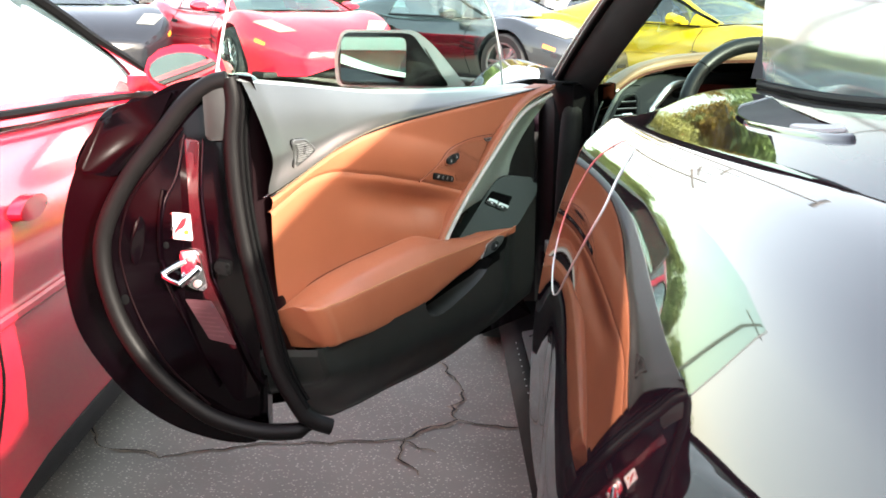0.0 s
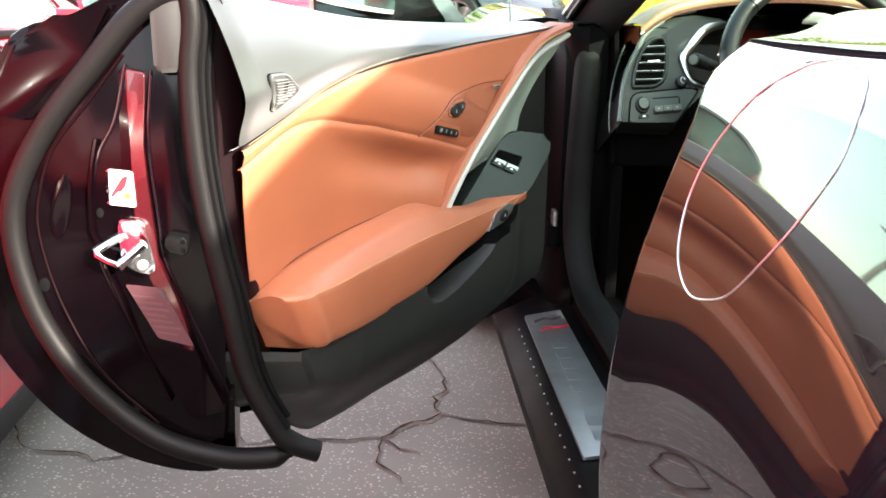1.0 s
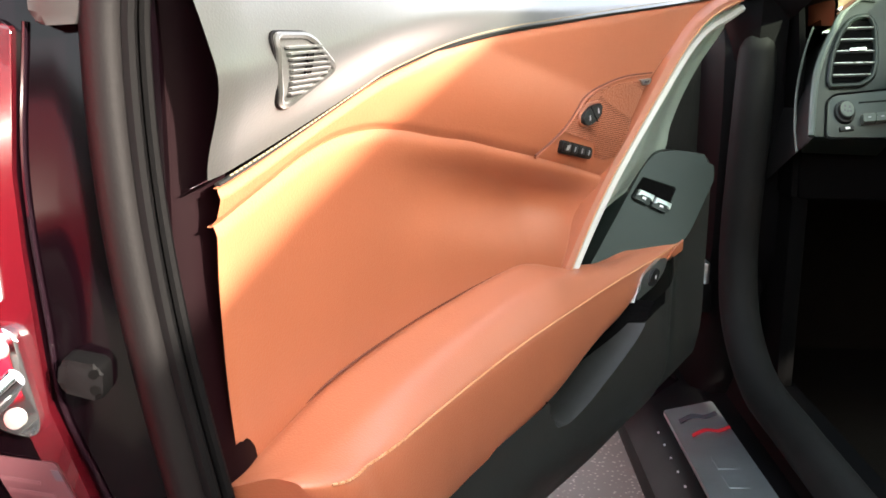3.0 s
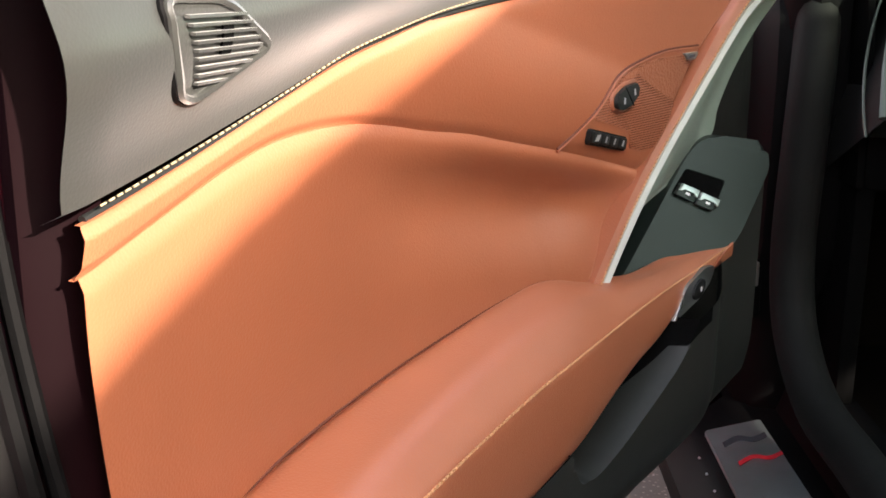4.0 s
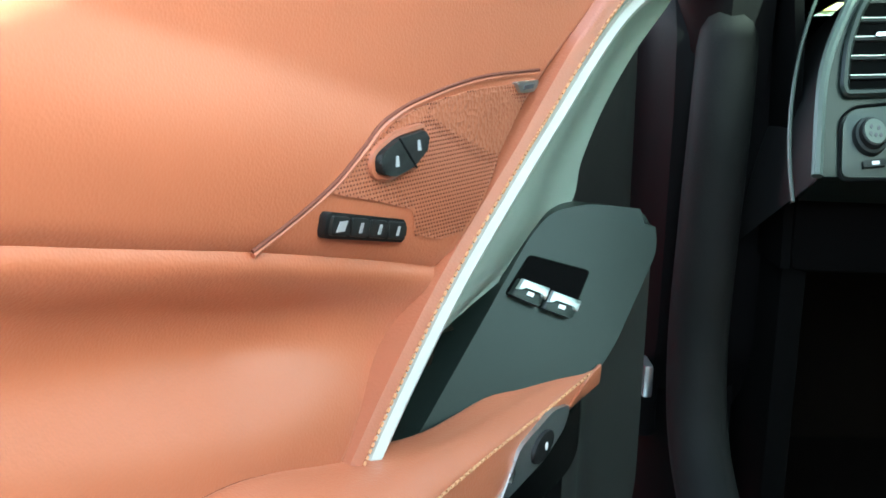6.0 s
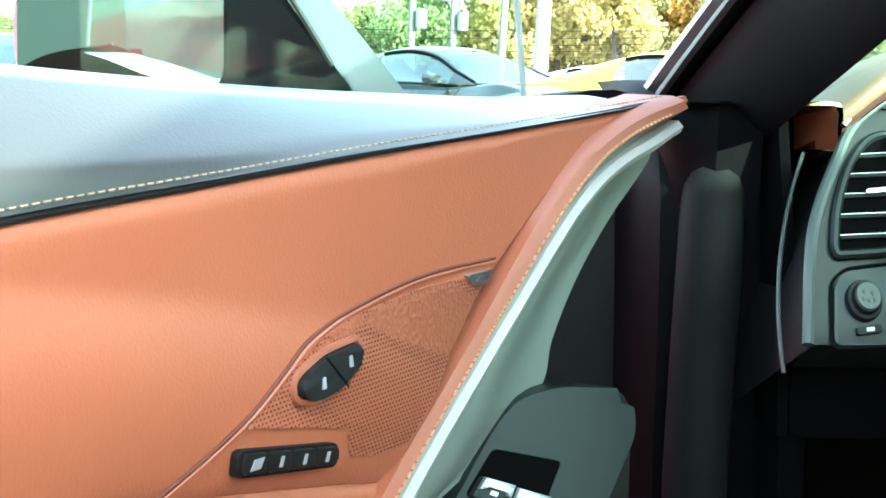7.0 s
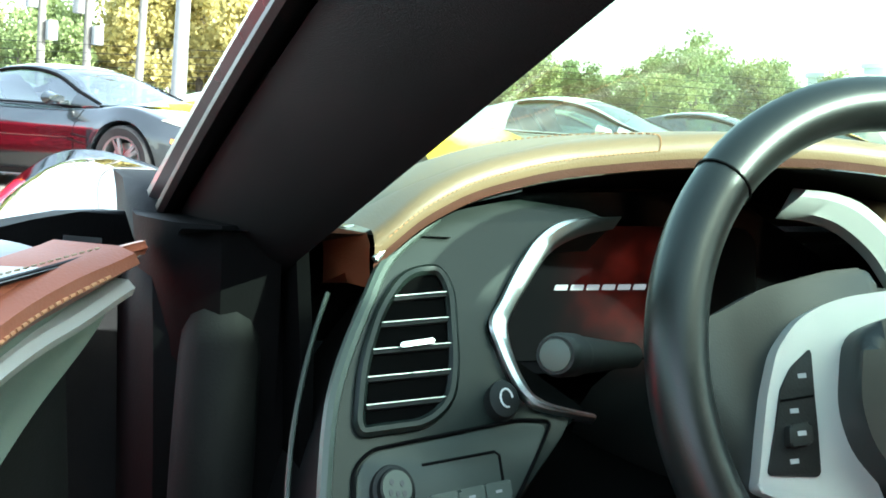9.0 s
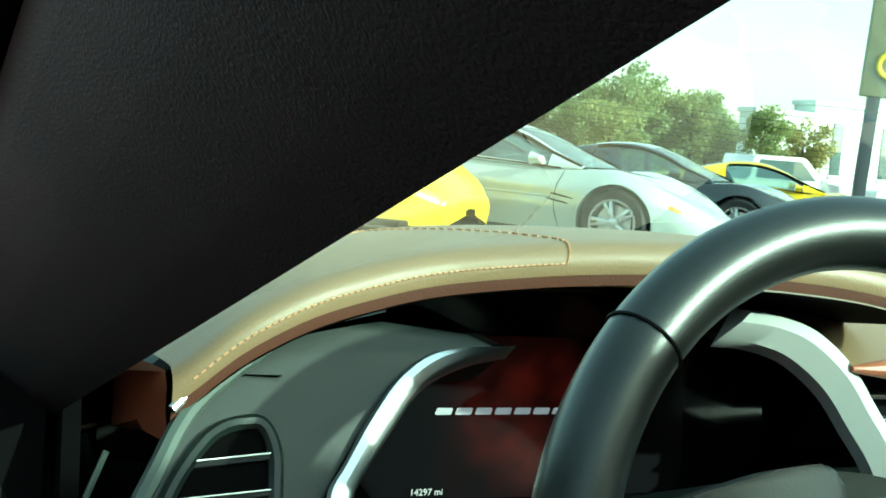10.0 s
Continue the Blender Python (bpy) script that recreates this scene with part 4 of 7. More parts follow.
part("pocket_liner", bm, CARPET, door, "black sheet put in the map pocket for its shade")

# tweeter grille in the belt
def on_belt(a, b, h):
    return D(a, b, belt_d(a, (b - z_stitch(a)) / max(0.02, (z_belt(a) - z_stitch(a)))) + h)
GR = rounded([(0.034, 0.847), (0.072, 0.846), (0.108, 0.826), (0.058, 0.8075), (0.046, 0.811)], 0.008, 5)
bm = bmesh.new()
slab(bm, GR, on_belt, -0.004, 0.0015, 0.001)
gr = part("tweeter_grille", bm, GREY, door, "small slotted tweeter grille")
bm = bmesh.new()
tube(bm, [on_belt(a, b, 0.0018) for a, b in GR], 0.0020, 6, closed=True)
part("grille_rim", bm, GREY, gr)
bm = bmesh.new()
tube(bm, [on_belt(0.072 + (a - 0.072) * 1.07, 0.827 + (b - 0.827) * 1.07, 0.0004) for a, b in GR], 0.0014, 6, closed=True)
part("grille_groove", bm, RUBBER, gr)
for k in range(9):
    z = 0.8140 + 0.0032 * k
    a = 0.0555 - 0.0012 * k
    b = 0.073 + 0.0255 * math.sin(min(1, (k + 1) / 5.0) * math.pi / 2) - 0.0035 * max(0, k - 4)
    bm = bmesh.new()
    slab(bm, [(a, z), (b, z), (b, z + 0.0012), (a, z + 0.0012)], on_belt, 0.0008, 0.0036)
    part("grille_slat", bm, GREY, gr)
    if 2 < k < 7:
        bm = bmesh.new()
        slab(bm, [(0.069, z + 0.0013), (0.076, z + 0.0013), (0.076, z + 0.0031), (0.069, z + 0.0031)], on_belt, 0.0008, 0.0022)
        part("grille_slot", bm, RUBBER, gr)

# loudspeaker field with seat memory buttons
def on_tan(a, b, h):
    return D(a, b, dep_upper(a, b) + h)
fan = [(0.497, 0.7285), (0.523, 0.739), (0.550, 0.751), (0.575, 0.7645), (0.598, 0.775), (0.643, 0.7845), (0.693, 0.791), (0.755, 0.7925)]
bm = bmesh.new()
tube(bm, [on_tan(p.x, p.y, 0.0004) for p in spline(fan, 60)], 0.0010, 6)
part("field_groove", bm, HOLES, door)
bm = bmesh.new()
tube(bm, [on_tan(p.x + 0.0010, p.y - 0.0020, 0.0) for p in spline(fan, 60)], 0.0014, 6)
part("field_piping", bm, TAN, door)
mesh_in = [(0.546, 0.7465), (0.564, 0.755), (0.580, 0.764), (0.605, 0.773), (0.640, 0.780), (0.685, 0.7845), (0.728, 0.7855), (0.741, 0.778), (0.732, 0.767), (0.669, 0.709), (0.650, 0.708), (0.624, 0.714), (0.619, 0.7290), (0.590, 0.7365)]
PERF = leather("perforated_tan", (0.36, 0.112, 0.050), 0.5, 380.0, 1.0)
bm = bmesh.new()
slab(bm, rounded(mesh_in, 0.004), on_tan, -0.002, 0.0008, 0.0005)
part("speaker_field", bm, PERF, door, "perforated tan loudspeaker field")
bm = bmesh.new()
for a in range(80):
    for b in range(40):
        u, z = 0.552 + a * 0.0026 + (b % 2) * 0.0013, 0.706 + b * 0.0021
        inside, k = False, len(mesh_in)
        for q in range(k):
            (x1, y1), (x2, y2) = mesh_in[q], mesh_in[q - 1]
            if (y1 > z) != (y2 > z) and u < (x2 - x1) * (z - y1) / (y2 - y1) + x1:
                inside = not inside
        if inside:
            slab(bm, oval(u, z, 0.00055, 0.00055, 5), on_tan, 0.0007, 0.0011)
tagged(part("perforation", bm, HOLES, door), kind="stuff")
MEM = rounded([(0.5815, 0.7520), (0.5810, 0.7590), (0.5860, 0.7620), (0.6020, 0.7665), (0.6290, 0.7680), (0.6290, 0.7600), (0.6110, 0.7515), (0.5930, 0.7485)], 0.005, 4)
bm = bmesh.new()
tube(bm, [on_tan(0.605 + (a - 0.605) * 1.1, 0.758 + (b - 0.758) * 1.14, 0.001) for a, b in MEM], 0.0020, 6, closed=True)
part("button_rim", bm, TAN_DARK, door)
bm = bmesh.new()
slab(bm, MEM, on_tan, 0.0, 0.0055, 0.002)
lockb = part("door_lock_button", bm, BLACK_PLASTIC, door, "black two-way lock rocker")
bm = bmesh.new()
slab(bm, [(0.599, 0.7660), (0.613, 0.7505), (0.6140, 0.7510), (0.600, 0.7665)], on_tan, 0.0052, 0.0058)
part("rocker_gap", bm, RUBBER, lockb)
for a, b in ((0.595, 0.7555), (0.617, 0.7610)):
    bm = bmesh.new()
    slab(bm, [(a - 0.0015, b - 0.002), (a + 0.0015, b - 0.002), (a + 0.0015, b + 0.003), (a - 0.0005, b + 0.003)], on_tan, 0.0055, 0.0060)
    part("lock_mark", bm, GREY_PRINT, lockb)
ST = [(0.541, 0.7395), (0.610, 0.7250), (0.6115, 0.7130), (0.5415, 0.7270)]
bm = bmesh.new()
slab(bm, rounded(ST, 0.004), on_tan, 0.0, 0.004, 0.0015)
mem = part("memory_switch", bm, DARK_PLASTIC, door, "row of four black seat memory buttons")
for k in range(4):
    bm = bmesh.new()
    slab(bm, rounded([tuple(quad(ST, 0.04 + 0.232 * k, 0.12)), tuple(quad(ST, 0.26 + 0.232 * k, 0.12)), tuple(quad(ST, 0.26 + 0.232 * k, 0.88)), tuple(quad(ST, 0.04 + 0.232 * k, 0.88))], 0.002, 2), on_tan, 0.003, 0.0058, 0.001)
    key = part("memory_button", bm, BLACK_PLASTIC, mem)
    c = quad(ST, 0.15 + 0.232 * k, 0.5)
    w = 0.004 if k == 0 else 0.0014
    bm = bmesh.new()
    slab(bm, [(c.x - w, c.y - 0.0022), (c.x + w * 0.6, c.y - 0.0026), (c.x + w, c.y + 0.0022), (c.x - w * 0.6, c.y + 0.0026)], on_tan, 0.0057, 0.0061)
    part("button_mark", bm, GREY_PRINT, mem)
bm = bmesh.new()
slab(bm, rounded([(0.7255, 0.7865), (0.7515, 0.7870), (0.7470, 0.7805), (0.7320, 0.7800)], 0.002), on_tan, 0.0, 0.003, 0.001)
badge = part("speaker_badge", bm, SATIN, door, "tiny satin metal loudspeaker badge")
bm = bmesh.new()
slab(bm, [(0.7335, 0.7820), (0.7435, 0.7825), (0.7455, 0.7850), (0.7350, 0.7845)], on_tan, 0.003, 0.0034)
part("badge_mark", bm, DARK_PRINT, badge)

# --- rear face of the door
outer = [(0.075, 0.940), (0.130, 0.929), (0.180, 0.905), (0.233, 0.889), (0.258, 0.848), (0.280, 0.803), (0.297, 0.750), (0.304, 0.700), (0.302, 0.635), (0.287, 0.567), (0.250, 0.505), (0.205, 0.456), (0.150, 0.420), (0.090, 0.400), (0.040, 0.396), (0.014, 0.41), (0.013, 0.46), (0.013, 0.60), (0.013, 0.75), (0.015, 0.90), (0.03, 0.938)]
ring = [tuple(p) for p in spline([*outer, outer[0]], 80)][:-1]
bm = bmesh.new()
slab(bm, ring, S, -0.06, -0.018, 0.006)
shut = part("door_flange", bm, JAMB, door, "glossy dark cherry door edge")
mid = [(0.080, 0.926), (0.113, 0.903), (0.150, 0.858), (0.198, 0.797), (0.231, 0.736), (0.241, 0.686), (0.233, 0.628), (0.211, 0.569), (0.168, 0.506), (0.100, 0.448), (0.030, 0.44), (0.022, 0.47), (0.020, 0.60), (0.024, 0.75), (0.030, 0.90), (0.05, 0.93)]
bm = bmesh.new()
slab(bm, [tuple(p) for p in spline([*mid, mid[0]], 70)][:-1], S, -0.03, 0.0, 0.005)
face = part("latch_face", bm, JAMB, door, "dark cherry latch face")
bm = bmesh.new()
tube(bm, [SX(p.x, p.y, 0.004) for p in spline([(0.055, 0.935), (0.080, 0.928), (0.113, 0.903), (0.150, 0.858), (0.198, 0.797), (0.231, 0.736), (0.241, 0.686), (0.233, 0.628), (0.211, 0.569), (0.168, 0.506), (0.100, 0.448), (0.030, 0.424), (-0.02, 0.422), (-0.055, 0.428)], 70)], lambda s: 0.0130 * (1 - 0.75 * smooth(0.95, 1.0, s)), 12)
part("door_seal", bm, SEAL_RUBBER, door, "fat black rubber door seal")
bm = bmesh.new()
tube(bm, [SX(seal_w(z) + 0.004, z, 0.006) for z in (0.938 - 0.49 * i / 50 for i in range(51))] + [SX(-0.062, 0.436, 0.004), SX(-0.082, 0.428, 0.0)], 0.0125, 12)
part("door_seal", bm, SEAL_RUBBER, door, "fat black rubber seal beside the lining")
bm = bmesh.new()
tube(bm, [SX(seal_w(z) - 0.0085, z, 0.010) for z in (0.93 - 0.47 * i / 50 for i in range(51))], 0.0045, 8)
part("seal_lip", bm, RUBBER, door)
bm = bmesh.new()
slab(bm, rounded([(0.056, 0.940), (0.090, 0.940), (0.086, 0.850), (0.056, 0.852)], 0.008), S, 0.0, 0.012, 0.005)
part("glass_guide_cap", bm, mat("worn_grey_rubber", (0.014, 0.014, 0.0135), 0.6, var=0.3, scale=50), door, "worn grey cap under the window")
bm = bmesh.new()
slab(bm, rounded([(0.125, 0.922), (0.180, 0.900), (0.230, 0.884), (0.272, 0.800), (0.215, 0.795), (0.165, 0.860)], 0.012), S, -0.02, -0.006, 0.005)
part("corner_cap", bm, JAMB, door)
# the plate that carries the sticker, turned a little outwards
def SP(w, z, h):
    return S(w + 0.005, z, h - 0.003 + 0.2 * (0.132 - w))


# the red car's reflection on the dark jamb, painted as a strip
bm = bmesh.new()
slab(bm, rounded([(0.113, 0.853), (0.092, 0.850), (0.096, 0.775), (0.093, 0.735), (0.088, 0.690), (0.083, 0.650), (0.062, 0.602), (0.046, 0.552), (0.056, 0.552), (0.085, 0.612), (0.102, 0.650), (0.108, 0.70), (0.110, 0.77)], 0.004), SP, -0.02, 0.002, 0.001)
part("red_strip", bm, RED_REFLECTION, door, "inner strip of the door edge, painted with the red car's reflection")
bm = bmesh.new()
slab(bm, rounded([(0.119, 0.856), (0.092, 0.852), (0.097, 0.775), (0.089, 0.690), (0.084, 0.650), (0.063, 0.60), (0.042, 0.545), (0.012, 0.485), (0.050, 0.470), (0.112, 0.565), (0.149, 0.640), (0.160, 0.70), (0.152, 0.76), (0.132, 0.80)], 0.008), SP, -0.03, 0.0008, 0.001)
part("latch_plate", bm, JAMB, door, "glossy dark plate that carries latch and stickers")
bm = bmesh.new()
slab(bm, rounded([(0.1610, 0.7490), (0.1085, 0.7460), (0.1055, 0.7075), (0.1580, 0.7105)], 0.003), SP, 0.002, 0.0035)
sticker = part("sticker", bm, STICKER, door, "white sticker with a flag emblem")
marks = [([(0.1455 - 0.0035 * k, 0.7530 - 0.0052 * k), (0.1395 - 0.0035 * k, 0.7548 - 0.0052 * k), (0.1382 - 0.0035 * k, 0.7518 - 0.0052 * k), (0.1442 - 0.0035 * k, 0.7500 - 0.0052 * k)], DARK_PRINT) for k in range(4)]
marks += [([(0.110, 0.7545), (0.1165, 0.7520), (0.1285, 0.7320), (0.1262, 0.7302), (0.121, 0.7365), (0.117, 0.7375), (0.113, 0.7430)], RED_PRINT), ([(0.146, 0.7605), (0.113, 0.7578), (0.113, 0.7562), (0.146, 0.7590)], RED_PRINT),
          ([(0.144, 0.7265), (0.113, 0.7225), (0.113, 0.7216), (0.144, 0.7256)], RED_PRINT), ([(0.1475, 0.7385), (0.1445, 0.7380), (0.1445, 0.7340), (0.1475, 0.7345)], DARK_PRINT), (oval(0.1115, 0.7325, 0.0035, 0.0035, 14), ORANGE_PRINT)]
for pts, m in marks:
    bm = bmesh.new()
    slab(bm, [(0.1330 + (w - 0.1285) * 1.08, z - 0.0130) for w, z in pts], SP, 0.0036, 0.0040)
    part("sticker_mark", bm, m, sticker)
# lower label: dark reddish paper with slightly lighter lines
bm = bmesh.new()
slab(bm, rounded([(0.121, 0.622), (0.081, 0.6205), (0.046, 0.557), (0.086, 0.564)], 0.003), SP, 0.002, 0.0035)
DIM_PRINT = mat("dim_print", (0.085, 0.040, 0.045), 0.5)
low = part("label", bm, DARK_LABEL, door, "dark reddish paper label")
for k in range(7):
    z = 0.611 - 0.0066 * k
    w = 0.1125 - 0.0042 * k
    bm = bmesh.new()
    slab(bm, [(w, z), (w - 0.023 - 0.004 * (k % 3), z - 0.0012), (w - 0.023 - 0.004 * (k % 3), z - 0.0034), (w, z - 0.0022)], SP, 0.0036, 0.0040)
    part("label_line", bm, DIM_PRINT, low)
bm = bmesh.new()
slab(bm, [(0.0835, 0.617), (0.079, 0.6168), (0.076, 0.611), (0.0805, 0.6112)], SP, 0.0036, 0.0040)
part("label_mark", bm, DARK_PRINT, low)
# latch
bm = bmesh.new()
slab(bm, rounded([(0.1260, 0.6945), (0.0975, 0.6955), (0.0850, 0.645), (0.088, 0.6365), (0.106, 0.6380), (0.122, 0.648)], 0.007), SP, 0.002, 0.009, 0.003)
latch = part("latch", bm, CHROME, door, "zinc latch with two screws")
bm = bmesh.new()
tube(bm, [SP(*p) for p in spline([(0.098, 0.669, 0.008), (0.111, 0.657, 0.016), (0.123, 0.647, 0.022)], 8)], 0.0058, 12)
part("striker_pin", bm, CHROME, latch)
bm = bmesh.new()
tube(bm, [SP(*p) for p in ((0.122, 0.647, 0.022), (0.135, 0.651, 0.022), (0.147, 0.657, 0.021), (0.149, 0.660, 0.019), (0.138, 0.667, 0.013), (0.126, 0.674, 0.008), (0.117, 0.678, 0.006))], 0.0036, 10, 1.5)
part("striker_loop", bm, CHROME, latch)
for w, z in ((0.1075, 0.684), (0.1000, 0.6465)):
    bm = bmesh.new()
    slab(bm, oval(w, z, 0.0055, 0.0055, 16), SP, 0.008, 0.012, 0.001)
    part("screw", bm, STEEL, latch)
bm = bmesh.new()
slab(bm, rounded([(0.078, 0.682), (0.056, 0.678), (0.056, 0.658), (0.080, 0.664)], 0.005), S, 0.0, 0.018, 0.004)
stop = part("bump_stop", bm, RUBBER, door, "rubber bump stop with two holes")
for w, z in ((0.0605, 0.6735), (0.0600, 0.6650)):
    bm = bmesh.new()
    slab(bm, oval(w, z, 0.0028, 0.0026, 10), S, 0.0175, 0.0185)
    part("stop_hole", bm, SHADE_BLACK, stop)
bm = bmesh.new()
slab(bm, oval(0.190, 0.706, 0.010, 0.036, 24, 0.15), S, -0.004, 0.003, 0.002)
part("drain_plug", bm, JAMB, door, "glossy dark drain plug")
for a, b in (((0.150, 0.78), (0.158, 0.68)), ((0.158, 0.68), (0.080, 0.49))):
    bm = bmesh.new()
    tube(bm, [S(a[0] + (b[0] - a[0]) * i / 8 + 0.004 * math.sin(i / 8 * math.pi), a[1] + (b[1] - a[1]) * i / 8, 0.003) for i in range(9)], 0.0035, 8)
    part("pressed_rib", bm, JAMB, door)

for pts, r, m in (([(0.120, 0.868), (0.160, 0.815), (0.196, 0.768), (0.212, 0.722), (0.215, 0.676), (0.195, 0.600), (0.155, 0.523), (0.095, 0.462)], 0.0016, MAROON),
                  ([(0.118, 0.858), (0.131, 0.80), (0.150, 0.76), (0.160, 0.70), (0.149, 0.64), (0.112, 0.565), (0.050, 0.475)], 0.0022, PAINT),
                  ([(0.092, 0.852), (0.0965, 0.775), (0.088, 0.690), (0.083, 0.650), (0.062, 0.60), (0.014, 0.49)], 0.0016, PAINT)):
    bm = bmesh.new()
    tube(bm, [S(p.x, p.y, 0.0012) for p in spline(pts, 40)], r, 8)
    part("pressed_edge", bm, m, door, "thin glossy pressed edge of the door end")
for w, z, r in ((0.150, 0.70, 0.004), (0.212, 0.62, 0.006), (0.120, 0.475, 0.005)):
    bm = bmesh.new()
    slab(bm, oval(w, z, r, r * 1.3, 16), S, -0.002, 0.0015, 0.0006)
    part("blanking_plug", bm, RUBBER, door)

# window, raised
PANE_REAR = spline([(-0.008, 0.90), (0.002, 0.935), (0.034, 1.04), (0.070, 1.135), (0.082, 1.150)], 20)
PANE_FRONT = spline([(0.780, 1.080), (0.838, 1.035), (0.864, 1.0), (0.886, 0.945), (0.903, 0.870)], 20)
bm = bmesh.new()
slab(bm, [tuple(p) for p in PANE_REAR] + [(0.25, 1.172), (0.45, 1.168), (0.64, 1.135)] + [tuple(p) for p in PANE_FRONT], lambda a, b, h: D(a, b, -0.095 + h), -0.002, 0.002)
pane = part("window_pane", bm, WINDOW, door, "green-tinted raised window pane")
pane.visible_shadow = False
for line in (PANE_REAR, PANE_FRONT):
    bm = bmesh.new()
    tube(bm, [D(p.x, p.y, -0.095) for p in line], 0.0022, 6)
    part("pane_edge", bm, GREY_PRINT, door, "ground grey edge of the window pane")

# black sail and weather strip where the window meets the pillar
bm = bmesh.new()
slab(bm, [(0.845, 0.878), (0.934, 0.882), (1.00, 0.886), (1.049, 0.887), (1.107, 0.884), (1.121, 0.862), (1.10, 0.84), (0.86, 0.85)], lambda a, b, h: D(a, b, -0.095 + h), -0.008, 0.008, 0.003)
part("mirror_sail", bm, RUBBER, door, "black rubber strip at the window's front foot")

# --- door mirror
def rear_y(x):
    return 2.19 - 0.15 * (x + 0.07)


bm = bmesh.new()
shell = rounded([(-0.161, 0.93), (-0.156, 0.872), (0.125, 0.870), (0.092, 0.912), (0.050, 0.962), (0.012, 0.992), (-0.145, 0.992)], 0.018, 4)
rings = []
for i in range(13):
    q = i / 12
    k = (1 - q ** 2.4) ** 0.5 * 0.9 + 0.1
    rings.append([Vector((-0.02 + (a + 0.02) * k, rear_y(a) + (0.15 + 0.25 * max(0.0, a)) * q, 0.925 + (b - 0.925) * k)) for a, b in shell])
loft(bm, rings)
mirror = part("door_mirror", bm, SKY_GREY, car, "glossy black door mirror painted pale for reflected sky")
bm = bmesh.new()
slab(bm, rounded([(-0.153, 0.93), (-0.148, 0.876), (0.086, 0.876), (0.058, 0.912), (0.010, 0.980), (-0.006, 0.986), (-0.140, 0.986)], 0.014, 4), lambda a, b, h: Vector((a, rear_y(a) - 0.001 - h, b)), 0.0, 0.004, 0.002)
part("mirror_frame", bm, mat("gloss_frame", (0.0035, 0.003, 0.0035), 0.12, spec=0.25, var=0.1), mirror, "matt black frame round the mirror glass")
bm = bmesh.new()
slab(bm, rounded([(-0.145, 0.885), (-0.008, 0.884), (-0.007, 0.977), (-0.142, 0.979)], 0.016, 5), lambda a, b, h: Vector((a, 2.172 + 0.04 * (a + 0.076) - h, b)), -0.028, 0.003)
part("mirror_glass", bm, MIRROR, mirror)
bm = bmesh.new()
tube(bm, [Vector((0.032 + 0.034 * k / 8, rear_y(0.05) - 0.006, 0.955 - 0.055 * k / 8)) for k in range(9)], 0.002, 6)
part("frame_crease", bm, BLACK_PLASTIC, mirror)
bm = bmesh.new()
loft(bm, [[Vector((0.04 + 0.13 * q, 2.25 + 0.03 * q, 0.872 - 0.03 * q)) + Vector((0.012 * math.cos(a), 0.045 * math.cos(a), (0.018 - 0.006 * q) * math.sin(a))) for a in (2 * math.pi * w / 16 for w in range(16))] for q in (0, 0.2, 0.4, 0.6, 0.8, 1.0)])
part("mirror_arm", bm, SKY_GREY, mirror)

# ---------------------------------------------------------------- dashboard
DASH_AT = Matrix.Translation((0, 0.010, -0.007))
FRAMES[car.name] = CAR.inverted() @ DASH_AT


def F(x, z, h=0.0):
    """A point of the dashboard's face: h towards the driver."""
    return Vector((x, 2.19 + 0.6 * (z - 0.74) + 0.1 * (x - 0.45) - 0.857 * h, z + 0.514 * h))


BZ = [(0.632, 0.890), (0.608, 0.8893), (0.585, 0.8872), (0.569, 0.8785), (0.555, 0.867), (0.537, 0.8468), (0.5235, 0.8300), (0.5215, 0.8235), (0.526, 0.8085), (0.532, 0.7915), (0.5395, 0.783), (0.549, 0.778), (0.580, 0.7757)]
FACE = [(0.404, 0.715), (0.415, 0.776), (0.426, 0.807), (0.445, 0.840), (0.464, 0.868), (0.50, 0.893), (0.56, 0.905), (0.66, 0.905), (0.66, 0.765), (0.56, 0.765), (0.50, 0.712)]
bm = bmesh.new()
slab(bm, [tuple(p) for p in spline(FACE[:7], 30)] + [(0.610, 0.899)] + [tuple(p) for p in spline(BZ, 30)] + [(0.560, 0.766), (0.505, 0.712)], F, -0.05, 0.0, 0.003)
dash = part("dashboard", bm, SOFT_PLASTIC, car, "grey-green dashboard with a tan leather hood")
bm = bmesh.new()
tube(bm, [F(p.x - 0.003, p.y, 0.001) for p in spline(FACE[:6], 30)], 0.0045, 8)
part("dash_edge", bm, DASH_RIM, dash)
# side of the dashboard, towards the hinge pillar
bm = bmesh.new()
sheet(bm, 6, 20, lambda i, j: F(0.404 + 0.10 * (j ** 2.2) - 0.024 * i, 0.715 + 0.18 * j, -0.004 - 0.18 * i * (1 - 0.3 * j)) )
part("dash_side", bm, DARK_PLASTIC, dash)
bm = bmesh.new()
tube(bm, [Vector((0.3836 + 0.040 * j * j, 2.166 + 0.105 * j, 0.696 + 0.150 * j)) for j in (i / 14 for i in range(15))], 0.0016, 6)
part("dash_side_seam", bm, PANEL_GREY, dash, "pale seam on the dashboard's black end")
# under the dashboard, its shade put into the knee panel's black
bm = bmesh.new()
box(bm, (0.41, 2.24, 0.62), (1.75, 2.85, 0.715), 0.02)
part("knee_panel", bm, SHADE_BLACK, dash)

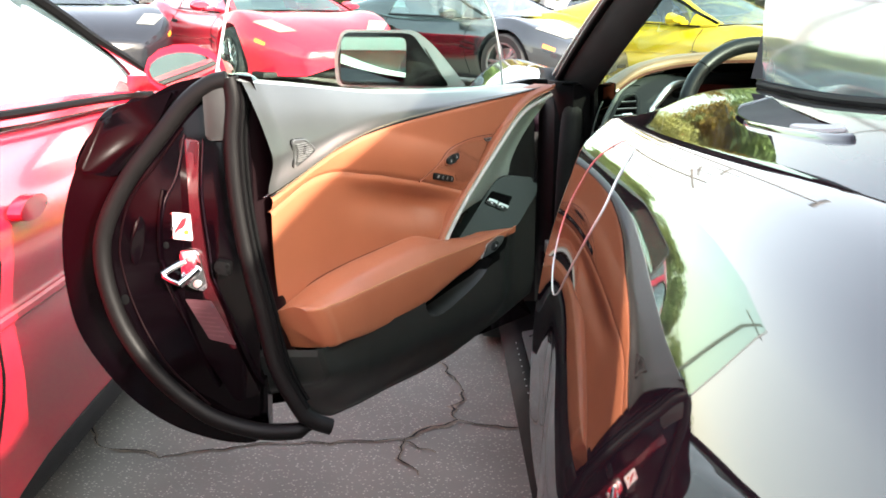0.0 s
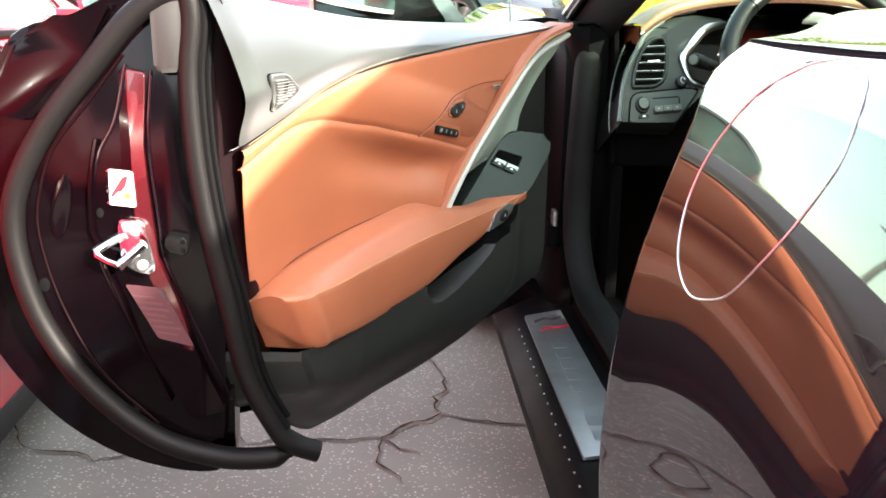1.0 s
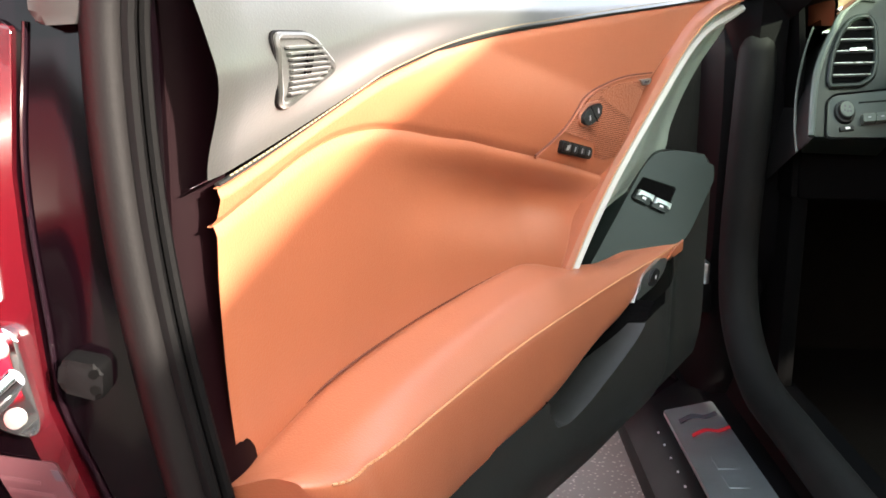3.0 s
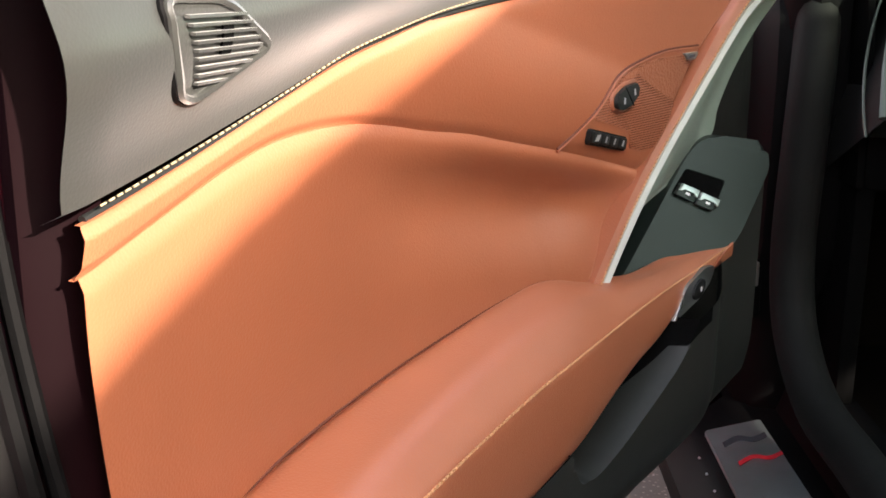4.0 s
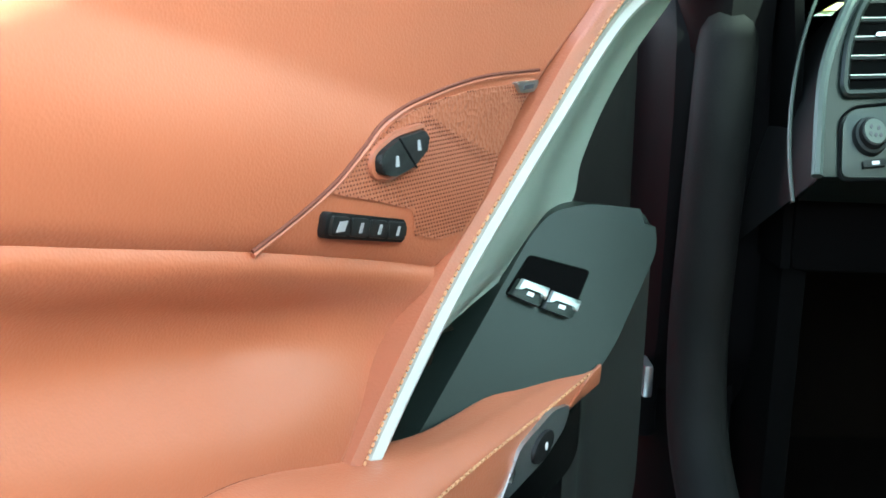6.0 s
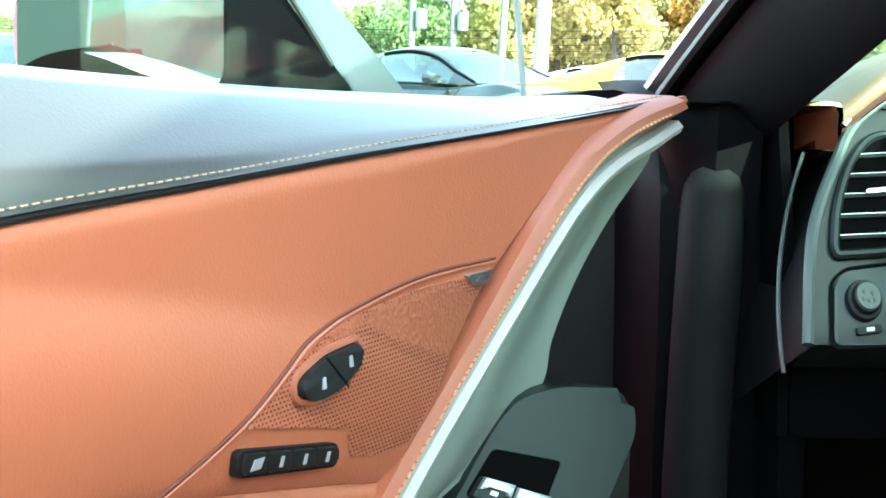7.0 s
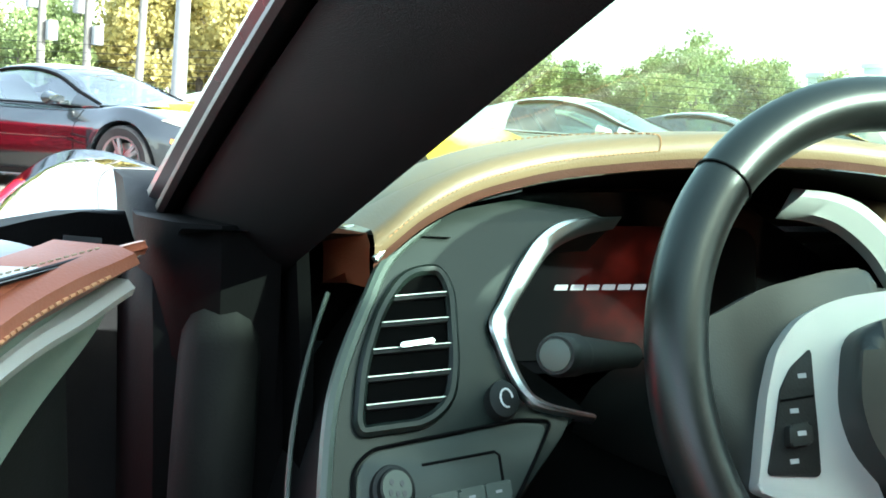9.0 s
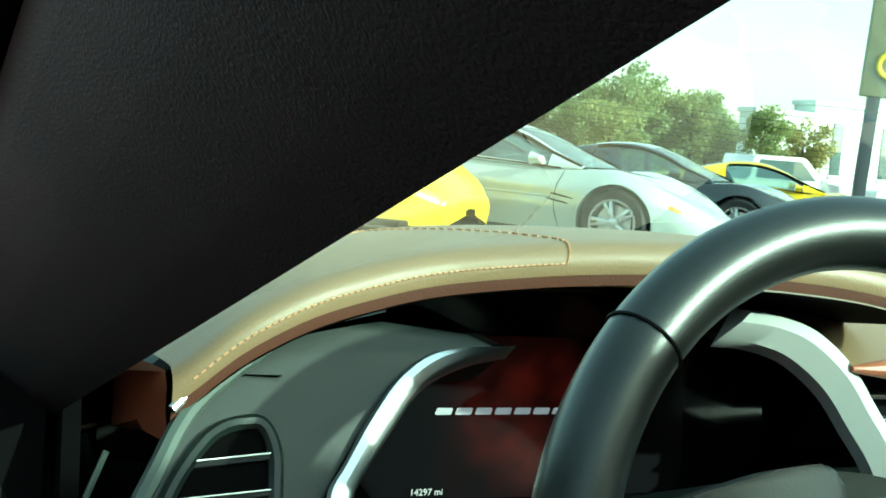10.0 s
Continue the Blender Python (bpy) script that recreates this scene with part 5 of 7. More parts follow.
# air vent
VENT = [(0.493, 0.861), (0.499, 0.848), (0.4955, 0.806), (0.489, 0.786), (0.472, 0.7755), (0.4315, 0.7735), (0.430, 0.779), (0.4365, 0.808), (0.451, 0.838), (0.470, 0.858)]
ring = rounded(VENT, 0.012, 4)
# the slab behind the slats is black for the shade inside the vent
bm = bmesh.new()
slab(bm, ring, F, -0.03, 0.0012)
vent = part("air_vent", bm, SHADE_BLACK, dash, "black air vent with pale-edged slats")
bm = bmesh.new()
tube(bm, [F(a, b, 0.002) for a, b in ring], 0.0038, 8, closed=True)
part("vent_rim", bm, SOFT_PLASTIC, vent)
left, right = curve_of([(0.775, 0.432), (0.808, 0.4375), (0.838, 0.452), (0.860, 0.470)]), curve_of([(0.775, 0.484), (0.79, 0.491), (0.806, 0.495), (0.848, 0.4975), (0.86, 0.494)])
for k, z in enumerate((0.787, 0.8015, 0.816, 0.8305, 0.845)):
    a, b = left(z) + 0.002, right(z) - 0.002
    bm = bmesh.new()
    slab(bm, [(a, z - 0.003), (b, z - 0.001), (b, z + 0.002), (a, z - 0.000)], F, 0.001, 0.0038, 0.0006)
    slat = part("vent_slat", bm, DARK_PLASTIC, vent)
    bm = bmesh.new()
    tube(bm, [F(a, z - 0.0002, 0.0040), F(b, z + 0.0016, 0.0040)], 0.00042, 5)
    part("slat_edge", bm, SATIN, slat)
bm = bmesh.new()
slab(bm, rounded([(0.460, 0.8152), (0.483, 0.8170), (0.483, 0.8200), (0.460, 0.8182)], 0.0012), F, 0.003, 0.007, 0.001)
part("vent_tab", bm, CHROME, vent)

# lighting panel with knob and keys
bm = bmesh.new()
slab(bm, rounded([(0.420, 0.714), (0.4265, 0.755), (0.437, 0.7625), (0.532, 0.772), (0.552, 0.770), (0.538, 0.752), (0.505, 0.714)], 0.006), F, -0.004, 0.0025, 0.001)
lp = part("lamp_panel", bm, PANEL_GREY, dash, "lamp switch panel")
bm = bmesh.new()
tube(bm, [F(a, b, 0.0015) for a, b in rounded([(0.418, 0.712), (0.4245, 0.756), (0.436, 0.7645), (0.532, 0.774), (0.556, 0.772), (0.540, 0.752), (0.508, 0.714)], 0.006)], 0.0012, 6, closed=True)
part("panel_gap", bm, RUBBER, lp)
bm = bmesh.new()
slab(bm, oval(0.4455, 0.742, 0.0135, 0.0135, 28), F, 0.0, 0.009, 0.003)
slab(bm, oval(0.4455, 0.742, 0.0105, 0.0105, 28), F, 0.008, 0.015, 0.003)
knob = part("lamp_knob", bm, BLACK_PLASTIC, lp, "round black headlamp knob")
bm = bmesh.new()
slab(bm, oval(0.4455, 0.742, 0.0088, 0.0088, 24), F, 0.0145, 0.0155)
part("knob_face", bm, DASH_RIM, lp, "bright knob face")
for a, b in ((-0.003, 0.003), (0.003, 0.002), (0.0, -0.003), (-0.004, -0.002), (0.004, -0.003)):
    bm = bmesh.new()
    slab(bm, oval(0.4455 + a, 0.742 + b, 0.0013, 0.0016, 8), F, 0.0155, 0.0160)
    part("knob_mark", bm, DARK_PRINT, lp)
bm = bmesh.new()
slab(bm, rounded([(0.437, 0.7195), (0.4555, 0.7215), (0.4555, 0.7265), (0.437, 0.7245)], 0.001), F, 0.002, 0.006, 0.001)
fog = part("fog_key", bm, BLACK_PLASTIC, lp)
bm = bmesh.new()
slab(bm, [(0.444, 0.7215), (0.450, 0.722), (0.450, 0.7245), (0.444, 0.724)], F, 0.006, 0.0064)
part("key_mark", bm, WHITE_PRINT, fog)
bm = bmesh.new()
tube(bm, [F(a, b, 0.0025) for a, b in ((0.466, 0.7545), (0.513, 0.7580), (0.516, 0.7560), (0.516, 0.7405))], 0.0010, 6)
part("slot_line", bm, RUBBER, lp)
for k in range(3):
    a0 = 0.4655 + 0.0172 * k
    bm = bmesh.new()
    slab(bm, rounded([(a0, 0.7275 + 0.0014 * k), (a0 + 0.0165, 0.7290 + 0.0014 * k), (a0 + 0.0165, 0.7385 + 0.0014 * k), (a0, 0.7370 + 0.0014 * k)], 0.001), F, 0.002, 0.014, 0.002)
    key = part("lamp_key", bm, DASH_RIM, lp, "pale grey lamp key")
    bm = bmesh.new()
    slab(bm, [(a0 + 0.006, 0.7320 + 0.0014 * k), (a0 + 0.010, 0.7323 + 0.0014 * k), (a0 + 0.010, 0.7337 + 0.0014 * k), (a0 + 0.006, 0.7334 + 0.0014 * k)], F, 0.014, 0.0145)
    part("key_mark", bm, GREY_PRINT, lp)
bm = bmesh.new()
slab(bm, oval(0.5225, 0.784, 0.0105, 0.0105, 24), F, 0.0, 0.010, 0.003)
dim = part("dimmer_knob", bm, BLACK_PLASTIC, dash, "small black dimmer knob")
bm = bmesh.new()
tube(bm, [F(0.5235 + 0.004 * math.cos(a), 0.784 + 0.005 * math.sin(a), 0.0104) for a in (i * 0.5 for i in range(11))], 0.0007, 5)
part("dimmer_mark", bm, WHITE_PRINT, dim)

# instrument cluster
SPOKE = mat("pale_satin_spoke", (0.50, 0.52, 0.50), 0.42, metal=0.3, var=0.05, scale=20)
bm = bmesh.new()
slab(bm, [(0.50, 0.755), (0.52, 0.83), (0.56, 0.90), (0.80, 0.905), (0.90, 0.85), (0.92, 0.75)], lambda a, b, h: Vector((a, 2.43 - h, b)), -0.01, 0.0)
clus = part("instrument_panel", bm, SCREEN, dash, "dark instrument screen glowing dull red")
GLOW_R = glow("screen_red", (0.30, 0.020, 0.010), 0.35)
n_, l_ = GLOW_R.node_tree.nodes, GLOW_R.node_tree.links
no = n_.new("ShaderNodeTexNoise")
no.inputs["Scale"].default_value, no.inputs["Detail"].default_value = 30.0, 4.0
co = n_.new("ShaderNodeTexCoord")
l_.new(co.outputs["Object"], no.inputs["Vector"])
gr_ = n_.new("ShaderNodeTexGradient")
gr_.gradient_type = "SPHERICAL"
mp = n_.new("ShaderNodeMapping")
mp.vector_type = "TEXTURE"
mp.inputs["Location"].default_value = (0.705 - 1.10, 2.43 - 1.2, 0.81)
mp.inputs["Scale"].default_value = (0.070, 0.2, 0.075)
l_.new(co.outputs["Object"], mp.inputs["Vector"])
l_.new(mp.outputs["Vector"], gr_.inputs["Vector"])
mu = n_.new("ShaderNodeMath")
mu.operation = "MULTIPLY"
pw = n_.new("ShaderNodeMath")
pw.operation = "POWER"
pw.inputs[1].default_value = 3.0
l_.new(no.outputs["Fac"], pw.inputs[0])
l_.new(pw.outputs[0], mu.inputs[0])
p2 = n_.new("ShaderNodeMath")
p2.operation = "POWER"
p2.inputs[1].default_value = 1.8
l_.new(gr_.outputs["Fac"], p2.inputs[0])
l_.new(p2.outputs[0], mu.inputs[1])
m2 = n_.new("ShaderNodeMath")
m2.operation = "MULTIPLY"
m2.inputs[1].default_value = 0.40
l_.new(mu.outputs[0], m2.inputs[0])
l_.new(m2.outputs[0], n_["Principled BSDF"].inputs["Emission Strength"])
n_["Principled BSDF"].inputs["Base Color"].default_value = (0.004, 0.004, 0.005, 1)
n_["Principled BSDF"].inputs["Roughness"].default_value = 0.3
n_["Principled BSDF"].inputs["Specular IOR Level"].default_value = 0.15
bm = bmesh.new()
slab(bm, rounded([(0.58, 0.765), (0.59, 0.875), (0.83, 0.875), (0.84, 0.765)], 0.02), lambda a, b, h: Vector((a, 2.428 - h, b)), 0.0, 0.001)
part("display", bm, GLOW_R, clus, "display with a dull red glow")
SCREEN_WHITE = glow("screen_white", (0.35, 0.37, 0.40), 0.12)
# a slanted plain mark in the display, eight blocks wide
for k in range(8):
    bm = bmesh.new()
    x0 = 0.645 + 0.0142 * k
    slab(bm, rounded([(x0, 0.8225), (x0 + 0.0115, 0.8225), (x0 + 0.0126, 0.8270), (x0 + 0.0014, 0.8270)], 0.001), lambda a, b, h: Vector((a, 2.4265 - h, b)), 0, 0.0006)
    part("display_mark", bm, SCREEN_WHITE, clus, "pale slanted mark")
letters("odometer", "14297 mi", 0.0062, DASH_AT @ Matrix.Translation((0.644 - 1.10, 2.4262 - 1.2, 0.7705)) @ pose(0, 0, 0, 90, 0, 0), glow("screen_grey", (0.4, 0.4, 0.4), 0.12), clus, "odometer reading 14297 mi")
# the cluster's surround, black for the shade in its depth
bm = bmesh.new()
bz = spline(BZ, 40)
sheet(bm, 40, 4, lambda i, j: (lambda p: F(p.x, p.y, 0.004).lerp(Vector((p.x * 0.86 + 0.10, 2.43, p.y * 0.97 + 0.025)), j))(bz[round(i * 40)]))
part("cluster_surround", bm, SHADE_BLACK, dash)
BZ_OUT = spline([(0.6334, 0.8908), (0.5893, 0.8888), (0.5655, 0.8782), (0.5474, 0.8607), (0.5314, 0.8406), (0.5220, 0.8285), (0.5240, 0.8148), (0.5306, 0.7957), (0.5381, 0.7845), (0.5485, 0.7775), (0.585, 0.7700)], 60)
BZ_IN = spline([(0.6343, 0.8901), (0.6069, 0.8855), (0.5806, 0.8749), (0.5593, 0.8545), (0.5415, 0.8350), (0.5352, 0.8240), (0.5372, 0.8053), (0.5440, 0.7895), (0.5500, 0.7840), (0.5619, 0.7795), (0.5847, 0.7737)], 60)
bm = bmesh.new()
loft(bm, [[F(p.x + 0.002, p.y, -0.006), F(p.x, p.y, 0.0045), F(*p.lerp(q, 0.12), 0.0065), F(*p.lerp(q, 0.45), 0.0075), F(*p.lerp(q, 0.85), 0.0050), F(q.x, q.y, 0.0025), F(q.x + 0.002, q.y, -0.012)] for p, q in zip(BZ_OUT, BZ_IN)])
part("cluster_bezel", bm, mat("bezel_chrome", (0.80, 0.82, 0.81), 0.30, metal=1.0, var=0.05, rvar=0.04), dash, "chrome bezel round the instruments")
bm = bmesh.new()
CR = spline([(0.777, 2.306, 0.904), (0.800, 2.305, 0.902), (0.826, 2.303, 0.894), (0.852, 2.30, 0.875), (0.869, 2.295, 0.852), (0.884, 2.288, 0.828), (0.898, 2.28, 0.79), (0.905, 2.27, 0.75)], 30)
rings = []
for i, p in enumerate(CR):
    w = 0.0125 - 0.002 * i / 30
    rings.append([p + Vector((a * w, b, c * w)) for a, b, c in ((-0.6, 0.004, -0.9), (-0.7, -0.005, -0.4), (0.2, -0.010, 0.5), (1.0, -0.004, 0.9), (0.9, 0.012, 0.9))])
loft(bm, rings)
part("cluster_bezel", bm, SPOKE, dash)
bm = bmesh.new()
loft(bm, [[Vector((x, 2.31 + 0.02 * (x - 0.9), z)) + Vector((0, b, c)) for b, c in ((0, -0.012), (-0.012, 0.0), (0, 0.012), (0.02, 0.0))] for x, z in ((0.905, 0.80), (0.95, 0.802), (1.05, 0.81), (1.3, 0.82))])
part("centre_trim", bm, SPOKE, dash)
bm = bmesh.new()
box(bm, (0.90, 2.33, 0.815), (1.20, 2.40, 0.878), 0.01)
cv = part("centre_vent", bm, RUBBER, dash, "black centre air vent")
for k in range(3):
    bm = bmesh.new()
    box(bm, (0.905, 2.322, 0.826 + 0.016 * k), (1.18, 2.332, 0.829 + 0.016 * k), 0.001)
    part("vent_slat", bm, SATIN, cv)
bm = bmesh.new()
slab(bm, [(0.905, 0.60), (0.905, 0.80), (1.3, 0.82), (1.3, 0.60)], lambda a, b, h: Vector((a, 2.33 - h, b)), -0.05, 0)
part("centre_console", bm, SOFT_PLASTIC, dash)

# leather hood
z_lip = curve_of([(0.440, 0.858), (0.457, 0.871), (0.480, 0.889), (0.503, 0.901), (0.559, 0.917), (0.633, 0.928), (0.712, 0.934), (0.80, 0.934), (0.88, 0.924), (0.93, 0.908)])
def hood(i, j):
    x = 0.450 + 0.45 * i
    zl = z_lip(x)
    y0 = 2.262 + 0.03 * smooth(0.45, 0.60, x) - 0.015 * smooth(0.6, 0.8, x)
    deep = 0.14 + 0.24 * smooth(0.45, 0.66, x)
    if j < 0.25:
        s = j / 0.25
        return Vector((x, y0 + 0.012 * (1 - math.cos(s * math.pi / 2)) - 0.004 * math.sin(s * math.pi), zl + 0.020 * math.sin(s * math.pi / 2)))
    s = (j - 0.25) / 0.75
    return Vector((x - 0.035 * s * (1 - i), y0 + 0.012 + deep * s, zl + 0.020 + 0.007 * math.sin(s * math.pi * 0.6) - 0.095 * s * s * (0.5 + 0.5 * i)))
bm = bmesh.new()
sheet(bm, 60, 28, lambda i, j: hood(i, 0.025 + 0.975 * j))
part("dash_hood", bm, DASH_TAN, dash, "sun-bleached tan leather hood with stitching")
# the shade under the hood is put into a near-black underside
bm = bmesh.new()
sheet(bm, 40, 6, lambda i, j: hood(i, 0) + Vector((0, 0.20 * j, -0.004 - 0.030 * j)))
part("hood_underside", bm, SHADE_BLACK, dash)
# the lip's shade is painted in as a darker brown than the top
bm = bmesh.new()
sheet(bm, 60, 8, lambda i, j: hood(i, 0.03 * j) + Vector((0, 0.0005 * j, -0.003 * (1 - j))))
part("hood_lip", bm, mat("shaded_tan_leather", (0.085, 0.026, 0.013), 0.5, bump=0.2, bscale=600), dash, "turned-under tan edge of the hood, painted dark brown for shade")
bm = bmesh.new()
loft(bm, [[hood(0, 0.02 + 0.2 * s) + Vector((-0.002 - 0.018 * k, 0.004 + 0.05 * k, -0.002 - 0.02 * k * (1 - s))) for s in (0, 0.5, 1)] + [Vector((0.452 - 0.018 * k, 2.275 + 0.05 * k, 0.848))] for k in (0, 0.5, 1)])
part("hood_end", bm, TAN_DARK, dash, "dark tan leather end of the hood")
bm = bmesh.new()
for k in range(60):
    a, b = hood(0.02 + 0.44 * k / 60, 0.075), hood(0.02 + 0.44 * (k + 0.6) / 60, 0.075)
    tube(bm, [a + Vector((0, 0, 0.0006)), b + Vector((0, 0, 0.0006))], 0.0006, 5)
for k in range(46):
    th = k / 46
    a, b = (hood(0.46 + 0.012 * math.sin(t * math.pi) - 0.30 * max(0, t - 0.35), 0.075 + 0.46 * min(1, t * 1.2)) for t in (th, th + 0.013))
    tube(bm, [a + Vector((0, 0, 0.0006)), b + Vector((0, 0, 0.0006))], 0.0006, 5)
tagged(part("hood_stitching", bm, TAN_THREAD, dash), kind="stuff")
bm = bmesh.new()
tube(bm, [F(p.x, p.y, 0.006) for p in spline([(0.450, 0.865), (0.470, 0.881), (0.503, 0.896), (0.56, 0.908)], 16)], lambda s: 0.0024 - 0.001 * s, 8)
part("hood_bead", bm, SATIN, dash, "thin silver bead under the hood")
# the rest of the dash top
bm = bmesh.new()
sheet(bm, 30, 16, lambda i, j: Vector((0.42 + 1.36 * i, 2.44 + 0.34 * j, 0.905 - 0.06 * j - 0.10 * (1 - smooth(0, 0.12, i)) )))
part("dash_top", bm, DASH_TAN, dash)
bm = bmesh.new()
sheet(bm, 20, 10, lambda i, j: Vector((0.86 + 0.92 * i, 2.29 + 0.20 * j, 0.885 + 0.022 * math.sin(min(1, j * 2) * math.pi / 2) + 0.012 * i)))
part("dash_top", bm, DASH_TAN, dash, "tan leather top of the dashboard")
bm = bmesh.new()
tube(bm, [Vector((0.86 + 0.92 * i / 20, 2.292, 0.884 + 0.012 * i / 20)) for i in range(21)], lambda s: 0.002 + 0.008 * smooth(0, 0.06, s), 10)
part("dash_roll", bm, TAN_DARK, dash)

# ---------------------------------------------------------------- steering wheel
WC, TILT_W = Vector((0.729, 2.089, 0.825)), radians(22)
wx, wn_ = Vector((1, 0, 0)), Vector((0, math.cos(TILT_W), -math.sin(TILT_W)))
wz = wx.cross(wn_)


def W(a, b, h=0.0):
    """A point of the wheel: a to the right, b up its plane, h towards the driver."""
    return WC + a * wx + b * wz - h * wn_


bm = bmesh.new()
ring_pts = []
for i in range(96):
    a = 2 * math.pi * i / 96
    r = 0.1615
    ring_pts.append(W(r * math.cos(a), max(r * math.sin(a), -0.142)))
tube(bm, ring_pts, 0.0165, 16, closed=True)
wheel = part("steering_wheel", bm, WHEEL_LEATHER, car, "black leather three-spoke steering wheel")
for a in (radians(43), radians(137)):
    bm = bmesh.new()
    c = W(0.1615 * math.cos(a), 0.1615 * math.sin(a))
    rad = (c - WC).normalized()
    tube(bm, [c + 0.0168 * (math.cos(t) * rad + math.sin(t) * wn_) for t in (2 * math.pi * q / 24 for q in range(24))], 0.0008, 5, closed=True)
    part("rim_seam", bm, RUBBER, wheel)
bm = bmesh.new()
slab(bm, rounded([(-0.066, 0.0215), (-0.036, 0.0312), (0.036, 0.0312), (0.066, 0.0215), (0.0762, -0.0164), (0.0722, -0.040), (0.04, -0.08), (-0.04, -0.08), (-0.0722, -0.040), (-0.0762, -0.0164)], 0.012, 4), W, 0.0, 0.030, 0.010, 3)
hub = part("hub_cover", bm, WHEEL_LEATHER, wheel, "padded black hub cover")
for sgn in (-1, 1):
    bm = bmesh.new()
    slab(bm, rounded([(sgn * p, q) for p, q in ((0.160, 0.030), (0.135, 0.036), (0.105, 0.050), (0.06, 0.060), (0.03, 0.062), (0.03, 0.0), (0.05, -0.075), (0.10, -0.072), (0.155, -0.050))], 0.010, 4), W, -0.014, 0.001, 0.004)
    sp = part("spoke", bm, WHEEL_LEATHER, wheel)
    bm = bmesh.new()
    slab(bm, rounded([(sgn * p, q) for p, q in ((0.1310, -0.0560), (0.1282, -0.0482), (0.1237, -0.0315), (0.1170, -0.0087), (0.1071, 0.0147), (0.0960, 0.0265), (0.0882, 0.0325), (0.0730, 0.0390), (0.0575, 0.0429), (0.0317, 0.0459), (0.0, 0.047), (0.0, 0.030), (0.05, 0.02), (0.068, -0.017), (0.062, -0.045), (0.055, -0.070), (0.090, -0.064), (0.120, -0.061))], 0.006, 4), W, -0.004, 0.010, 0.003)
    part("spoke_trim", bm, SPOKE, wheel, "satin silver spoke trim framing the keys")
    pad = [(sgn * p, q) for p, q in ((0.0871, 0.0154), (0.1012, 0.0053), (0.1095, -0.0062), (0.1160, -0.0262), (0.1245, -0.0490), (0.0933, -0.0516), (0.0908, -0.0274), (0.0895, -0.0099))]
    bm = bmesh.new()
    slab(bm, rounded(pad, 0.003), W, 0.008, 0.0115, 0.001)
    keys = part("key_pad", bm, DARK_PLASTIC, wheel, "black key pad on the spoke")
    bm = bmesh.new()
    slab(bm, [(sgn * 0.1110, -0.0115), (sgn * 0.0905, -0.0095), (sgn * 0.0905, -0.0107), (sgn * 0.1113, -0.0127)], W, 0.0112, 0.0120)
    part("key_gap", bm, SHADE_BLACK, keys)
    bm = bmesh.new()
    slab(bm, rounded([(sgn * 0.1110, -0.0250), (sgn * 0.0975, -0.0235), (sgn * 0.0980, -0.0350), (sgn * 0.1125, -0.0360)], 0.002), W, 0.011, 0.0165, 0.002)
    part("wheel_key", bm, BLACK_PLASTIC, keys)
    for p, q, hh in ((0.0955, 0.0005, 0.0116), (0.1035, -0.0175, 0.0116), (0.1045, -0.0295, 0.0166), (0.1080, -0.0430, 0.0116)):
        bm = bmesh.new()
        slab(bm, [(sgn * (p + 0.0025), q - 0.0012), (sgn * (p - 0.0025), q - 0.0010), (sgn * (p - 0.0025), q + 0.0014), (sgn * (p + 0.0025), q + 0.0012)], W, hh - 0.0003, hh + 0.0003)
        part("key_mark", bm, GREY_PRINT, keys)
bm = bmesh.new()
slab(bm, rounded([(-0.03, -0.05), (0.03, -0.05), (0.022, -0.145), (-0.022, -0.145)], 0.008), W, -0.010, 0.006, 0.004)
part("spoke", bm, SATIN, wheel)
bm = bmesh.new()
loft(bm, [[W(r * math.cos(a), r * 0.9 * math.sin(a) - 0.005, -h) for a in (2 * math.pi * q / 24 for q in range(24))] for r, h in ((0.05, 0.0), (0.058, 0.02), (0.062, 0.06), (0.07, 0.2), (0.08, 0.32))])
part("steering_column", bm, BLACK_PLASTIC, wheel)
bm = bmesh.new()
slab(bm, rounded([(-0.075, 0.05), (-0.02, 0.062), (0.02, 0.062), (0.075, 0.05), (0.07, -0.06), (-0.07, -0.06)], 0.02), W, -0.16, -0.05, 0.01)
part("column_shroud", bm, SOFT_PLASTIC, wheel)
bm = bmesh.new()
stalk_end, stalk_root = Vector((0.519, 2.136, 0.832)), Vector((0.645, 2.29, 0.797))
path = [stalk_root.lerp(stalk_end, i / 50) for i in range(51)]
tube(bm, path, lambda s: 0.009 + 0.0022 * smooth(0.15, 0.85, s) + 0.0012 * smooth(0.80, 0.82, s) - 0.002 * smooth(0.97, 1.0, s), 22)
stalk = part("indicator_stalk", bm, BLACK_PLASTIC, car, "black indicator stalk with lamp marks")
ax = (stalk_end - stalk_root).normalized()
bm = bmesh.new()
disc(bm, 0.0088, 0.0015, Matrix.Translation(stalk_end) @ ax.to_track_quat("Z", "Y").to_matrix().to_4x4(), 24, 0.001)
part("stalk_cap", bm, DASH_RIM, stalk, "grey end button of the stalk")
for k in range(4):
    bm = bmesh.new()
    c = stalk_end - ax * (0.032 + 0.0075 * k) + Vector((-0.0068, -0.0075, 0.0045))
    box(bm, (-0.0018, -0.0006, -0.0022), (0.0018, 0.0006, 0.0022), 0, Matrix.Translation(c))
    part("stalk_mark", bm, WHITE_PRINT, stalk)

FRAMES[car.name] = CAR.inverted()


# ---------------------------------------------------------------- seat
def seat_bolster(pts, r, name, parent, label=""):
    bm = bmesh.new()
    tube(bm, spline(pts, 24), lambda s: r * (0.55 + 0.45 * math.sin(math.pi * min(1, max(0, 0.15 + 0.7 * s)))), 16, 0.8)
    return part(name, bm, TAN, parent, label)


